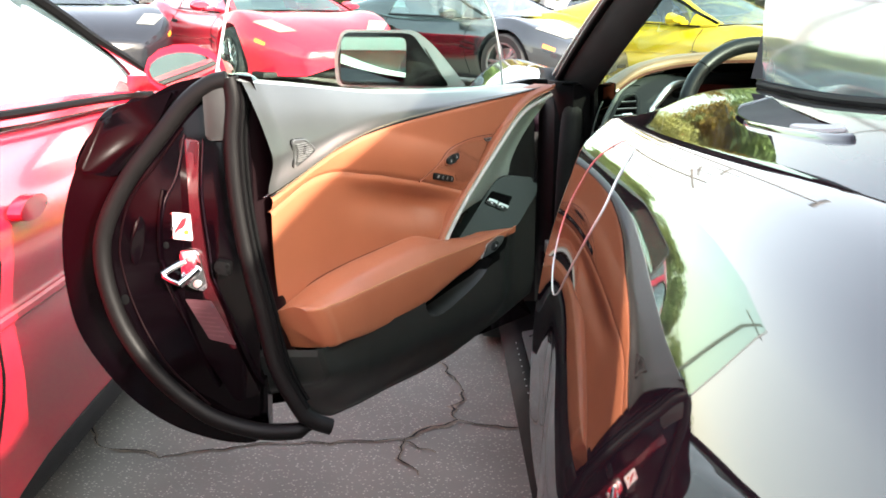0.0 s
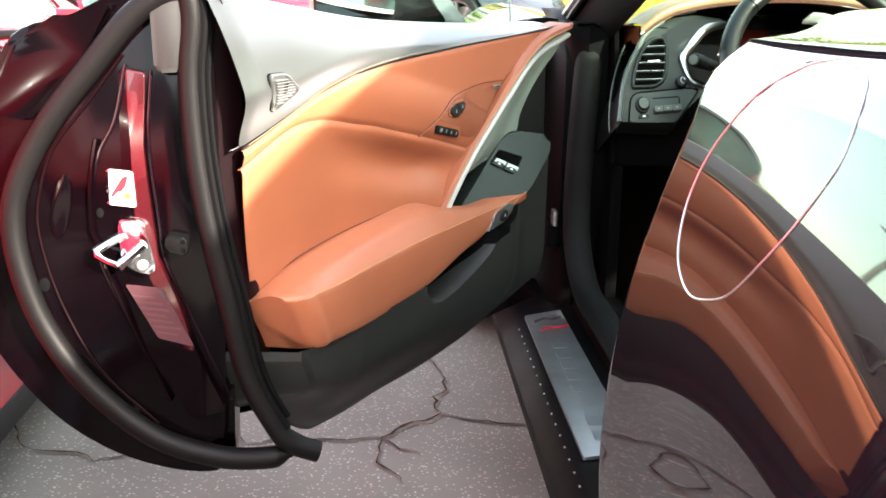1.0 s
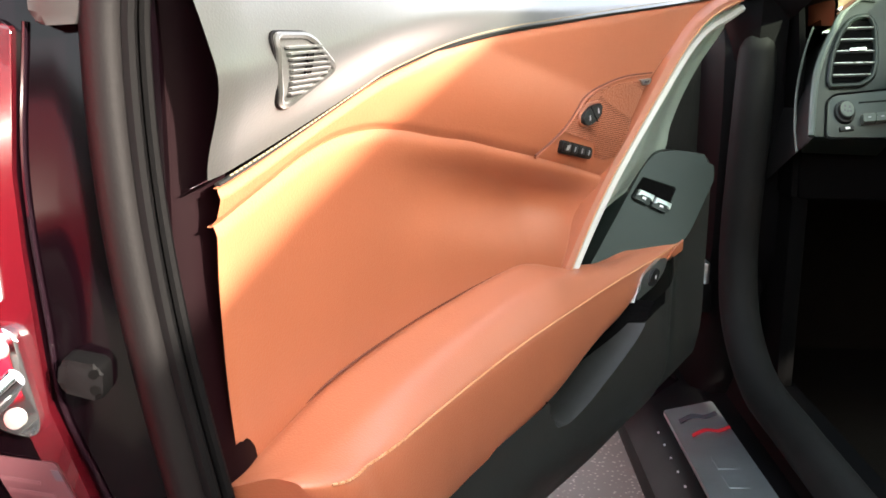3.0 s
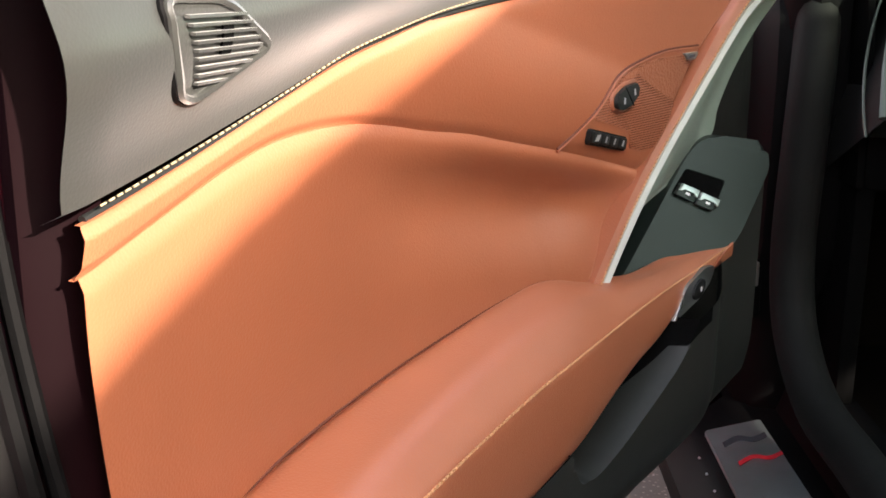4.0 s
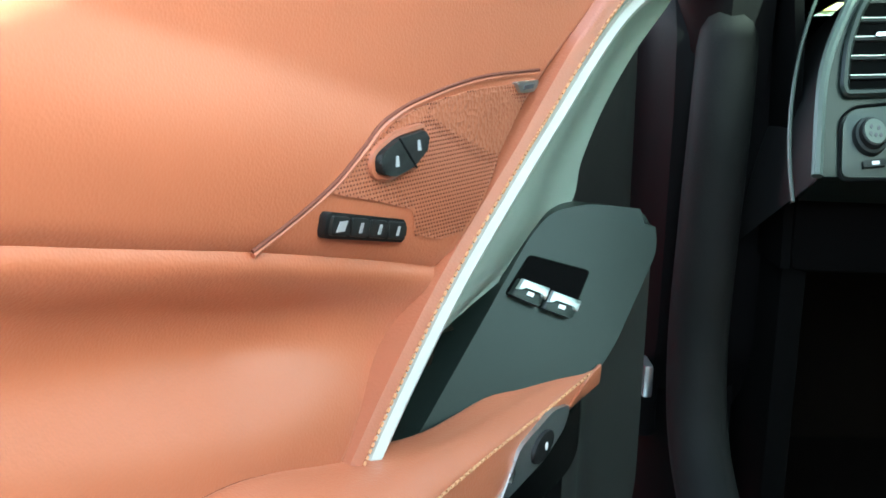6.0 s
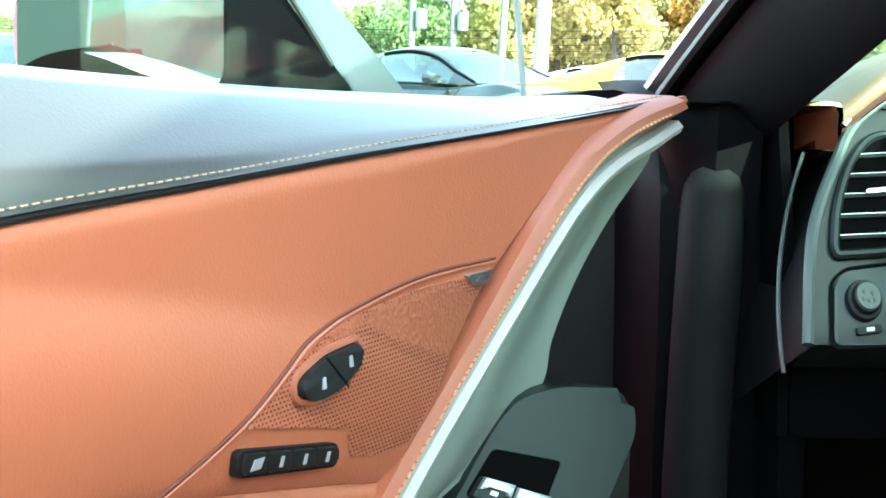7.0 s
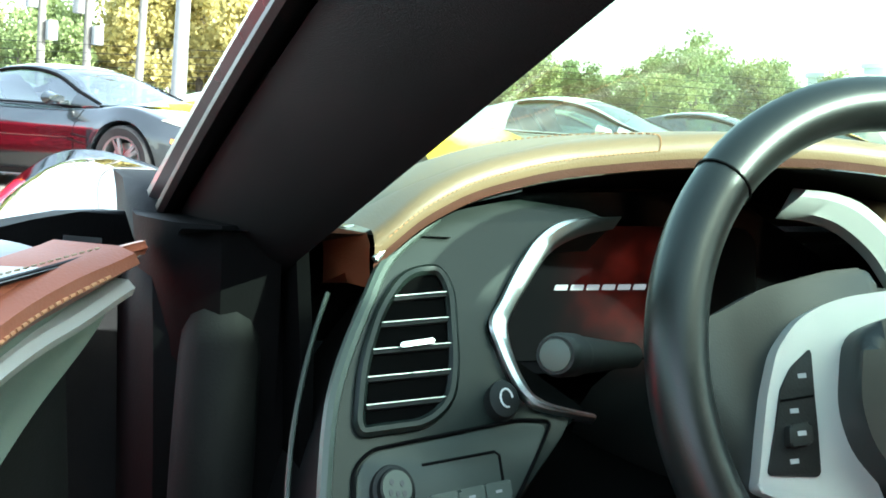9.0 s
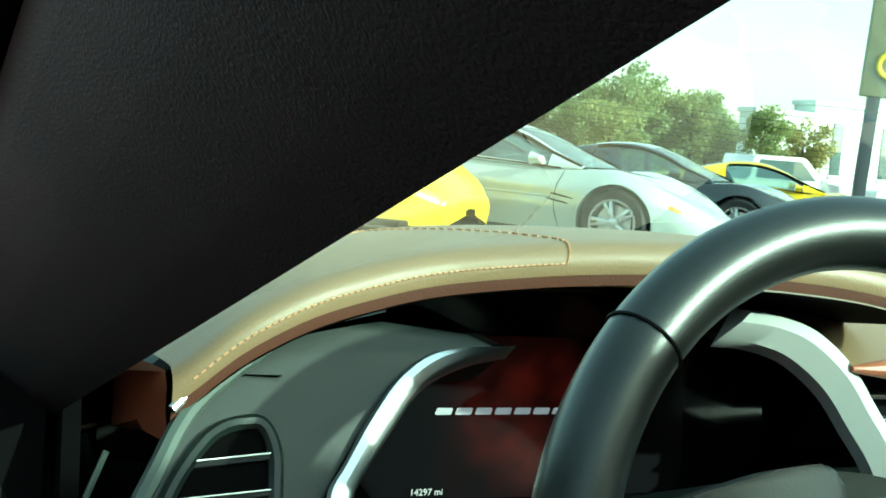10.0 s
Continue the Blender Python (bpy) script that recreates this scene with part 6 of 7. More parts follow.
bm = bmesh.new()
box(bm, (0.52, 1.22, 0.30), (0.92, 2.00, 0.41), 0.04)
seat = part("driver_seat", bm, TAN, car, "tan leather bucket seat")
seat_bolster([(0.525, 1.12, 0.42), (0.510, 1.45, 0.43), (0.512, 1.80, 0.425), (0.525, 1.98, 0.405), (0.57, 2.03, 0.39)], 0.060, "seat_bolster", seat)
seat_bolster([(0.92, 1.12, 0.42), (0.935, 1.45, 0.43), (0.92, 1.80, 0.425), (0.88, 1.98, 0.405), (0.84, 2.02, 0.39)], 0.060, "seat_bolster", seat)
bm = bmesh.new()
box(bm, (0.50, 1.02, 0.40), (0.92, 1.18, 0.98), 0.05, None)
part("backrest", bm, TAN, seat)
bm = bmesh.new()
box(bm, (0.452, 1.25, 0.22), (0.500, 1.96, 0.365), 0.018)
part("seat_side_cover", bm, BLACK_PLASTIC, seat)
for y in (1.77, 1.85):
    bm = bmesh.new()
    box(bm, (0.440, y, 0.318), (0.455, y + 0.05, 0.338), 0.005)
    part("seat_switch", bm, SATIN, seat, "bright seat switch")
bm = bmesh.new()
box(bm, (0.96, 1.05, 0.20), (1.24, 2.45, 0.58), 0.03)
part("centre_tunnel", bm, DARK_PLASTIC, car)

# ---------------------------------------------------------------- the other cars of the lot
TYRE = mat("tyre_rubber", (0.018, 0.018, 0.019), 0.75, bump=0.4, bscale=120, var=0.2)
RIM = mat("silver_rim", (0.55, 0.56, 0.58), 0.28, metal=0.9, var=0.08)
DARK_RIM = mat("dark_grey_rim", (0.16, 0.165, 0.17), 0.35, metal=0.5, var=0.1)
LAMP = mat("headlamp_glass", (0.26, 0.25, 0.20), 0.12, coat=1.0, var=0.2, scale=20)
TAIL = mat("tail_lamp", (0.45, 0.012, 0.012), 0.15, coat=1.0, var=0.1)
AMBER = mat("amber_marker", (0.80, 0.22, 0.02), 0.2, coat=1.0, var=0.05)


COUPE_GLASS = glass("coupe_window_glass", (0.66, 0.82, 0.75))
COUPE_GLASS.node_tree.nodes["Map Range"].inputs["To Min"].default_value = 0.22
COUPE_GLASS.node_tree.nodes["Map Range"].inputs["To Max"].default_value = 0.7
SEAT_DARK = mat("dark_seat_cloth", (0.03, 0.032, 0.032), 0.7, var=0.2, scale=12)


def paint(name, color, rough=0.22, metal=0.0, coat=0.25):
    return mat(name, color, rough, metal, coat=coat, var=0.05, scale=3, rvar=0.03)


top_z = curve_of([(-2.2, 0.86), (-1.9, 0.92), (-1.4, 0.93), (-0.6, 0.86), (0.5, 0.83), (0.95, 0.82), (1.4, 0.80), (1.8, 0.70), (2.1, 0.56), (2.25, 0.46)])
half_w = curve_of([(-2.25, 0.70), (-2.0, 0.86), (-1.4, 0.93), (-0.7, 0.89), (0.0, 0.87), (0.8, 0.89), (1.35, 0.92), (1.8, 0.86), (2.1, 0.66), (2.25, 0.46)])
cab_z = curve_of([(-1.75, 0.93), (-1.3, 1.02), (-0.8, 1.16), (-0.35, 1.235), (0.0, 1.225), (0.25, 1.165), (0.65, 0.99), (1.0, 0.83)])


def car_body(y, a):
    """A point of the shell: y along the car, a from -1 to 1 round the section."""
    w, zt, s = half_w(y), top_z(y), abs(a)
    hump = 0.05 * math.exp(-((y - 1.35) / 0.40) ** 2) + 0.05 * math.exp(-((y + 1.35) / 0.42) ** 2)
    if s < 0.45:
        k = s / 0.45
        x, z = w * 0.88 * k, zt + hump * smooth(0.45, 0.95, k) - 0.035 * k ** 3
    else:
        k = (s - 0.45) / 0.55
        z0 = zt + hump - 0.035
        z = z0 + (0.17 - z0) * k
        x = w * (0.88 + 0.12 * math.sin(min(1, k * 3) * math.pi / 2) - 0.07 * smooth(0.45, 1.0, k)) - 0.016 * math.exp(-((k - 0.42) / 0.10) ** 2) * smooth(1.0, 0.6, abs(y))
        for wy in (-1.35, 1.35):
            r = math.hypot(y - wy, z - 0.33)
            if abs(r - 0.372) < 0.014:
                y, z = wy + (y - wy) * 0.372 / r, 0.33 + (z - 0.33) * 0.372 / r
            elif r < 0.372:
                x -= 0.22
            x += 0.010 * math.exp(-((r - 0.385) / 0.03) ** 2)
    return Vector((math.copysign(x, a), y, z))


def cabin(y, b):
    zt, s = cab_z(y), abs(b)
    zb = top_z(y) - 0.02
    w = 0.80 - 0.10 * smooth(-0.6, -1.7, y) - 0.04 * smooth(0.4, 1.0, y)
    rw = 0.50 + 0.03 * math.cos(y)
    h = max(0.012, zt - zb)
    if s > 0.55:
        k = (1 - s) / 0.45
        return Vector((math.copysign(w + (rw - w) * k * min(1, h / 0.36) + 0.03 * math.sin(k * math.pi), b), y, zb + (h - 0.035 * min(1, h / 0.2)) * k))
    k = s / 0.55
    return Vector((math.copysign((w + (rw - w) * min(1, h / 0.36)) * k, b), y, zb + h - 0.035 * min(1, h / 0.2) * k ** 3))


def wheel_meshes():
    bm = bmesh.new()
    prof = [(0.225, -0.11), (0.30, -0.125), (0.325, -0.10), (0.332, 0.0), (0.325, 0.10), (0.30, 0.125), (0.225, 0.11)]
    loft(bm, [[Vector((x, r * math.cos(a), r * math.sin(a))) for r, x in prof] for a in (2 * math.pi * q / 40 for q in range(41))], caps=False)
    b2 = bmesh.new()
    loft(b2, [[Vector((x, r * math.cos(a), r * math.sin(a))) for r, x in ((0.228, 0.10), (0.232, 0.125), (0.212, 0.122), (0.20, 0.06), (0.20, -0.1))] for a in (2 * math.pi * q / 40 for q in range(41))], closed=False, caps=False)
    for k in range(5):
        a = 2 * math.pi * k / 5 + 0.3
        m = Matrix.Rotation(a, 4, "X")
        slab(b2, rounded([(-0.030, 0.03), (0.030, 0.03), (0.046, 0.205), (0.012, 0.215), (0, 0.12), (-0.012, 0.215), (-0.046, 0.205)], 0.006, 2), lambda p, q, h: m @ Vector((0.085 + h + 0.02 * q, p, q)), 0, 0.028, 0.006)
    disc(b2, 0.05, 0.03, pose(0.09, 0, 0, 0, 90, 0), 20, 0.008)
    b3 = bmesh.new()
    disc(b3, 0.17, 0.02, pose(0.02, 0, 0, 0, 90, 0), 28)
    return bm, b2, b3


def sports_coupe(m, body_mat, label, group="parked sports cars", name="parked_car", fine=1.3, rim=RIM, glass_mat=None, flat_lamps=False):
    ob = thing(name, m, label, "car", group)
    bm = bmesh.new()
    n1, n2 = int(110 * fine), int(70 * fine)
    v = sheet(bm, n1, n2, lambda i, j: car_body(-2.22 + 4.46 * i, -1 + 2 * j))
    for end, way in ((v[-1], 1), (v[0], -1)):
        rings = [[p.co.copy() for p in end]]
        c = Vector((0, rings[0][0].y, 0.30 if way > 0 else 0.5))
        for s, d in ((0.97, 0.018), (0.86, 0.038), (0.6, 0.052), (0.2, 0.060)):
            rings.append([c + (p - c) * s + Vector((0, way * d, 0)) for p in rings[0]])
        loft(bm, rings, closed=False, caps=False)
    bmesh.ops.remove_doubles(bm, verts=[q for e in (v[0], v[-1]) for q in e] + bm.verts[len(bm.verts) - 10 * (n2 + 1):], dist=1e-5)
    bmesh.ops.recalc_face_normals(bm, faces=bm.faces)
    part("body", bm, body_mat, ob)
    # cabin split into roof and windows
    faces = {"roof": [], "windscreen": [], "rear_window": [], "side_window_a": [], "side_window_b": []}
    nu, nv = 70, 44
    for i in range(nu):
        for j in range(nv):
            y, b = -1.75 + 2.72 * (i + 0.5) / nu, -1 + 2 * (j + 0.5) / nv
            k = "roof"
            if abs(b) < 0.50 and y > 0.14:
                k = "windscreen"
            elif abs(b) < 0.48 and y < -0.62:
                k = "rear_window"
            elif 0.60 < abs(b) < 0.97 and -0.62 < y < 0.62 and abs(y + 0.60) > 0.02:
                k = "side_window_a" if b < 0 else "side_window_b"
            faces[k].append((i, j))
    for k, cells in faces.items():
        bm = bmesh.new()
        seen = {}
        def v(i, j):
            if (i, j) not in seen:
                p = cabin(-1.75 + 2.72 * i / nu, -1 + 2 * j / nv)
                if k != "roof":
                    p = Vector((p.x * 0.992, p.y, p.z - 0.004))
                seen[(i, j)] = bm.verts.new(p)
            return seen[(i, j)]
        for i, j in cells:
            bm.faces.new((v(i, j), v(i + 1, j), v(i + 1, j + 1), v(i, j + 1)))
        part("side_window" if k.startswith("side") else k, bm, body_mat if k == "roof" else (glass_mat or COUPE_GLASS), ob)
    for sx in (-1, 1):
        for wy in (-1.35, 1.35):
            t, r, d = wheel_meshes()
            mm = pose(0, 0, 0, 0, 0, 0 if sx > 0 else 180)
            for b_ in (t, r, d):
                b_.transform(Matrix.Translation((sx * 0.79, wy, 0.33)) @ mm)
            w = part("wheel", t, TYRE, ob)
            part("rim", r, rim, w)
            part("brake_disc", d, STEEL, w)
        # mirror
        bm = bmesh.new()
        loft(bm, [[Vector((sx * (0.93 + 0.10 * math.cos(a)), 0.52 + 0.05 * q, 0.885 + 0.055 * math.sin(a) * (1 - 0.3 * q))) for a in (2 * math.pi * t / 14 for t in range(14))] for q in (-0.6, -0.3, 0.4, 1.1, 1.5)])
        box(bm, (-0.06, -0.02, -0.02), (0.06, 0.03, 0.02), 0.008, Matrix.Translation((sx * 0.83, 0.56, 0.85)))
        mr = part("mirror", bm, body_mat, ob)
        bm = bmesh.new()
        slab(bm, oval(sx * 0.93, 0.885, 0.088, 0.045, 18), lambda a, b, h: (a, 0.488 - h, b), 0, 0.004)
        part("mirror_glass", bm, MIRROR, mr)
        # head lamp, marker, tail lamps, door line, handle, vent
        bm = bmesh.new()
        sheet(bm, 10, 6, lambda i, j: car_body(1.72 + 0.26 * i, sx * (0.33 + 0.13 * j - 0.06 * i)) + Vector((0, 0, 0.006)))
        part("headlamp", bm, body_mat if flat_lamps else LAMP, ob)
        bm = bmesh.new()
        sheet(bm, 6, 3, lambda i, j: car_body(1.86 + 0.12 * i, sx * (0.56 + 0.045 * j)) + Vector((sx * 0.006, 0, 0)))
        part("side_marker", bm, AMBER, ob)
        for q in (0.36, 0.62):
            bm = bmesh.new()
            disc(bm, 0.075, 0.02, pose(sx * q, -2.235, 0.68, 90, 0, 0), 20, 0.006)
            part("tail_lamp", bm, TAIL, ob)
        bm = bmesh.new()
        tube(bm, [car_body(0.80 - 0.06 * math.sin(k / 14 * math.pi), sx * (0.46 + 0.5 * k / 14)) + Vector((sx * 0.001, 0, 0)) for k in range(15)], 0.004, 5)
        part("door_gap", bm, RUBBER, ob)
        bm = bmesh.new()
        tube(bm, [car_body(-0.62 - 0.05 * math.sin(k / 14 * math.pi), sx * (0.46 + 0.5 * k / 14)) + Vector((sx * 0.001, 0, 0)) for k in range(15)], 0.004, 5)
        part("door_gap", bm, RUBBER, ob)
        bm = bmesh.new()
        for q in (0.0, 0.045):
            tube(bm, [car_body(0.70 + 0.24 * k / 10 - q, sx * (0.655 + q + 0.035 * k / 10)) + Vector((sx * 0.002, 0, 0)) for k in range(11)], lambda s: 0.004 + 0.010 * math.sin(s * math.pi) ** 0.5, 6, 0.5)
        part("side_vent", bm, DARK_PLASTIC, ob)
        bm = bmesh.new()
        tube(bm, [car_body(-0.95 + 1.72 * k / 30, sx * 0.685) + Vector((sx * 0.003, 0, 0)) for k in range(31)], 0.012, 6, 0.7)
        part("side_strip", bm, body_mat, ob)
        bm = bmesh.new()
        slab(bm, oval(-0.50, 0.71, 0.075, 0.020, 20), lambda a, b, h: (sx * (half_w(a) - 0.006 + h), a, b), -0.01, 0.012, 0.003)
        part("door_handle", bm, body_mat if glass_mat else DARK_PLASTIC, ob)
        bm = bmesh.new()
        loft(bm, [[Vector((sx * 0.33 + p, -0.42 - 0.22 * s + q, 0.80 + 0.30 * s)) for p, q in ((-0.20 * k, -0.05), (-0.22 * k, 0.0), (-0.16 * k, 0.05), (0.16 * k, 0.05), (0.22 * k, 0.0), (0.20 * k, -0.05))] for s, k in ((0, 1), (0.4, 1), (0.75, 0.9), (0.85, 0.6), (1.0, 0.55), (1.05, 0.4))])
        part("seat", bm, SEAT_DARK, ob)
        bm = bmesh.new()
        tube(bm, [cabin(-0.55 + 1.50 * k / 30, sx * 0.585) + Vector((sx * 0.004, 0, 0)) for k in range(31)], 0.017, 8)
        part("window_trim", bm, RUBBER, ob)
        bm = bmesh.new()
        tube(bm, [cabin(-0.60 + 1.35 * k / 20, sx * 0.975) + Vector((sx * 0.006, 0, 0)) for k in range(21)], 0.008, 6)
        part("belt_strip", bm, RUBBER, ob)
    bm = bmesh.new()
    if flat_lamps:
        for x0 in (-0.27, 0.03):
            slab(bm, rounded([(x0, 0.31), (x0 + 0.24, 0.31), (x0 + 0.23, 0.365), (x0 + 0.01, 0.365)], 0.02), lambda a, b, h: (a, 2.285 - 0.35 * a * a + h, b), -0.03, 0.010, 0.004)
    else:
        slab(bm, rounded([(-0.34, 0.29), (0.34, 0.29), (0.28, 0.37), (-0.28, 0.37)], 0.03), lambda a, b, h: (a, 2.275 - 0.25 * a * a + h, b), -0.05, 0.014, 0.004)
    part("grille", bm, DARK_PLASTIC, ob)
    bm = bmesh.new()
    sheet(bm, 24, 12, lambda i, j: car_body(-1.40 + 2.22 * i, -0.40 + 0.80 * j) + Vector((0, 0, 0.012)))
    part("cabin_lining", bm, SEAT_DARK, ob)
    bm = bmesh.new()
    box(bm, (-0.82, -2.1, 0.15), (0.82, 2.05, 0.21), 0.02)
    part("underbody", bm, DARK_PLASTIC, ob)
    return ob


for sx, wy in ((-1, 0.02), (1, 0.02), (-1, 3.35), (1, 3.35)):
    t, r, d = wheel_meshes()
    for b_ in (t, r, d):
        b_.transform(Matrix.Translation((1.10 + sx * 0.79, wy, 0.335)) @ pose(0, 0, 0, 0, 0, 0 if sx > 0 else 180))
    w = part("wheel", t, TYRE, car)
    part("rim", r, RIM, w)
    part("brake_disc", d, STEEL, w)


def parked(x, y, deg):
    """Where a car stands whose nose points deg from the x axis."""
    return Matrix.Translation((x, y, lot(x, y))) @ Matrix.Rotation(radians(deg - 90), 4, "Z")


RED = paint("bright_red_paint", (0.62, 0.012, 0.035))
YELLOW = paint("yellow_paint", (0.72, 0.50, 0.02))
SILVER = paint("silver_green_paint", (0.52, 0.57, 0.54), 0.3, 0.15, 1.0)
CHARCOAL = paint("charcoal_paint", (0.05, 0.055, 0.06), 0.25, 0.3, 1.0)
WHITE = paint("white_paint", (0.75, 0.75, 0.74))
PALE_GREEN = paint("pale_gold_paint", (0.42, 0.44, 0.22), 0.3, 0.4)
BLACK = paint("black_paint", (0.012, 0.013, 0.016))
TWO = paint("two_tone_paint", (0.02, 0.026, 0.03), 0.25, 0.0, 1.0)
n_, l_ = TWO.node_tree.nodes, TWO.node_tree.links
sep = n_.new("ShaderNodeSeparateXYZ")
l_.new(n_["Texture Coordinate"].outputs["Object"], sep.inputs[0])
rmp = n_.new("ShaderNodeValToRGB")
rmp.color_ramp.interpolation = "CONSTANT"
e_ = rmp.color_ramp.elements
e_[0].position, e_[0].color = 0.0, (0.018, 0.022, 0.026, 1)
e_[1].position, e_[1].color = 0.36, (0.085, 0.004, 0.010, 1)
e3 = e_.new(0.64)
e3.color = (0.018, 0.024, 0.027, 1)
lt, ml = n_.new("ShaderNodeMath"), n_.new("ShaderNodeMath")
lt.operation, ml.operation = "LESS_THAN", "MULTIPLY"
lt.inputs[1].default_value = 0.92
l_.new(sep.outputs["Y"], lt.inputs[0])
l_.new(lt.outputs[0], ml.inputs[0])
l_.new(sep.outputs["Z"], ml.inputs[1])
l_.new(ml.outputs[0], rmp.inputs["Fac"])
l_.new(rmp.outputs["Color"], n_["Principled BSDF"].inputs["Base Color"])

sports_coupe(parked(-1.49, 2.10, 90), RED, "glossy bright red sports coupe parked close alongside", name="red_sports_car", fine=2.2, glass_mat=CAR_GLASS)
sports_coupe(parked(-2.07, 13.79, -59), RED, "glossy red sports coupe with chrome wheels, nose outward", rim=CHROME, fine=1.9)
sports_coupe(parked(0.45, 14.1, -45), TWO, "black and dark red two-tone sports coupe", fine=1.9, rim=DARK_RIM)
sports_coupe(parked(2.9, 13.0, -50), YELLOW, "yellow sports coupe seen beyond the windscreen", fine=1.8, flat_lamps=True)
sports_coupe(parked(5.6, 13.0, -45), SILVER, "pale silver sports coupe with five-spoke wheels", fine=1.9, flat_lamps=True)
sports_coupe(parked(8.4, 14.9, -45), CHARCOAL, "charcoal sports coupe beside the silver one", fine=1.6, flat_lamps=True)
sports_coupe(parked(7.9, 18.6, -40), PALE_GREEN, "pale gold sports coupe behind the silver one")
sports_coupe(parked(12.2, 17.6, -35), YELLOW, "yellow sports coupe further along the row")
sports_coupe(parked(-4.6, 14.2, -60), BLACK, "black sports coupe with red tail lamps")
sports_coupe(parked(-4.2, 21.2, 120), WHITE, "white sports coupe, tail outward")
sports_coupe(parked(3.0, 19.0, -35), WHITE, "white sports coupe in the second row")
sports_coupe(parked(5.6, 21.5, -35), YELLOW, "yellow sports coupe in the second row")
sports_coupe(parked(-1.0, 22.5, 120), RED, "red sports coupe in the second row, tail outward")


def pickup(m, label):
    ob = thing("pickup_truck", m, label, "truck")
    bm = bmesh.new()
    slab(bm, rounded([(-2.7, 0.45), (-2.7, 1.0), (-0.6, 1.02), (-0.5, 1.65), (0.9, 1.68), (1.5, 1.08), (2.6, 1.0), (2.7, 0.45)], 0.08), lambda a, b, h: (h, a, b), -0.9, 0.9, 0.06)
    part("body", bm, WHITE, ob)
    for sx in (-1, 1):
        bm = bmesh.new()
        slab(bm, rounded([(-0.42, 1.08), (-0.36, 1.55), (0.80, 1.57), (1.25, 1.10)], 0.04), lambda a, b, h: (sx * (0.9 + h), a, b), 0, 0.008)
        part("side_window", bm, CAR_GLASS, ob)
        for wy in (-1.7, 1.75):
            t, r, d = wheel_meshes()
            for b_ in (t, r, d):
                b_.transform(Matrix.Translation((sx * 0.78, wy, 0.36)) @ pose(0, 0, 0, 0, 0, 0 if sx > 0 else 180) @ Matrix.Scale(1.1, 4))
            w = part("wheel", t, TYRE, ob)
            part("rim", r, RIM, w)
            d.free()
    return ob


pickup(parked(19.0, 27.0, -10), "white pickup truck parked far off")
pickup(parked(25.5, 27.0, -10), "white pickup truck beside another far off")

# ---------------------------------------------------------------- poles, fence, sign, buildings
WOOD = mat("weathered_pole", (0.15, 0.145, 0.135), 0.8, var=0.2, scale=6)
GALV = mat("galvanised_steel", (0.20, 0.21, 0.22), 0.6, metal=0.1, var=0.15)


def light_pole(x, y, h, r, lean):
    ob = thing("street_lamp", Matrix.Translation((x, y, lot(x, y))) @ pose(0, 0, 0, 0, lean, 0), "tall grey steel lamp pole at the lot's edge", "lamp pole")
    bm = bmesh.new()
    tube(bm, [(0, 0, h * k / 10) for k in range(11)], lambda s: r * (1 - 0.3 * s), 14)
    part("pole", bm, GALV, ob)
    bm = bmesh.new()
    box(bm, (-0.35, -0.35, 0), (0.35, 0.35, 0.6), 0.05)
    part("base", bm, mat("concrete_base", (0.35, 0.34, 0.32), 0.9, var=0.15), ob)
    bm = bmesh.new()
    box(bm, (-0.9, -0.15, h - 0.1), (0.9, 0.15, h + 0.05), 0.03)
    part("lamp_head", bm, GALV, ob)


light_pole(2.55, 27.0, 9.0, 0.17, 2.5)


def utility_pole(x, y, h, lean, rig):
    ob = thing("utility_pole", Matrix.Translation((x, y, lot(x, y))) @ pose(0, 0, 0, 0, lean, 0), "weathered wooden utility pole carrying wires", "utility pole", "utility poles")
    bm = bmesh.new()
    tube(bm, [(0, 0, h * k / 8) for k in range(9)], lambda s: 0.16 - 0.05 * s, 10)
    part("pole", bm, WOOD, ob)
    bm = bmesh.new()
    box(bm, (-1.2, -0.06, h - 0.9), (1.2, 0.06, h - 0.75), 0.01)
    part("crossarm", bm, WOOD, ob)
    for k in range(rig):
        bm = bmesh.new()
        disc(bm, 0.22, 0.7, Matrix.Translation((0.35 * (-1) ** k, -0.2, 3.2 + 1.1 * k)), 14, 0.03)
        part("transformer", bm, GALV, ob)


utility_pole(-0.6, 46.0, 9.0, 2.0, 3)
utility_pole(1.0, 47.0, 9.5, 2.0, 2)
utility_pole(2.7, 44.0, 10.0, 3.0, 0)
utility_pole(-14.0, 46.0, 9.0, 1.0, 0)
bm = bmesh.new()
for k in range(9):
    tube(bm, [(-60 + 4 * q, 45.2, 3.35 - 0.27 * k + (0.10 + 0.03 * (k % 3)) * math.cos(q * 0.62 + 0.25 * k)) for q in range(41)], 0.012, 5)
wires = tagged(part("wires", bm, DARK_PLASTIC), "thin dark overhead wires", "wires", kind="stuff")

fence = thing("fence", Matrix.Translation((0, 0, 0)), "long wire fence with thin posts", "fence")
bm = bmesh.new()
for k in range(5):
    tube(bm, [(-45 + 5 * q, 42.0 - 0.22 * max(0, -45 + 5 * q), 0.2 + 0.33 * k - 0.028 * max(-20, min(20, -45 + 5 * q))) for q in range(24)], 0.012, 5)
part("fence_wire", bm, GALV, fence)
for q in range(24):
    x = -45 + 5 * q
    bm = bmesh.new()
    y = 42.0 - 0.22 * max(0, x)
    tube(bm, [(x, y, lot(x, y) - 0.2), (x, y, lot(x, y) + 1.75)], 0.04, 6)
    part("fence_post", bm, GALV, fence)

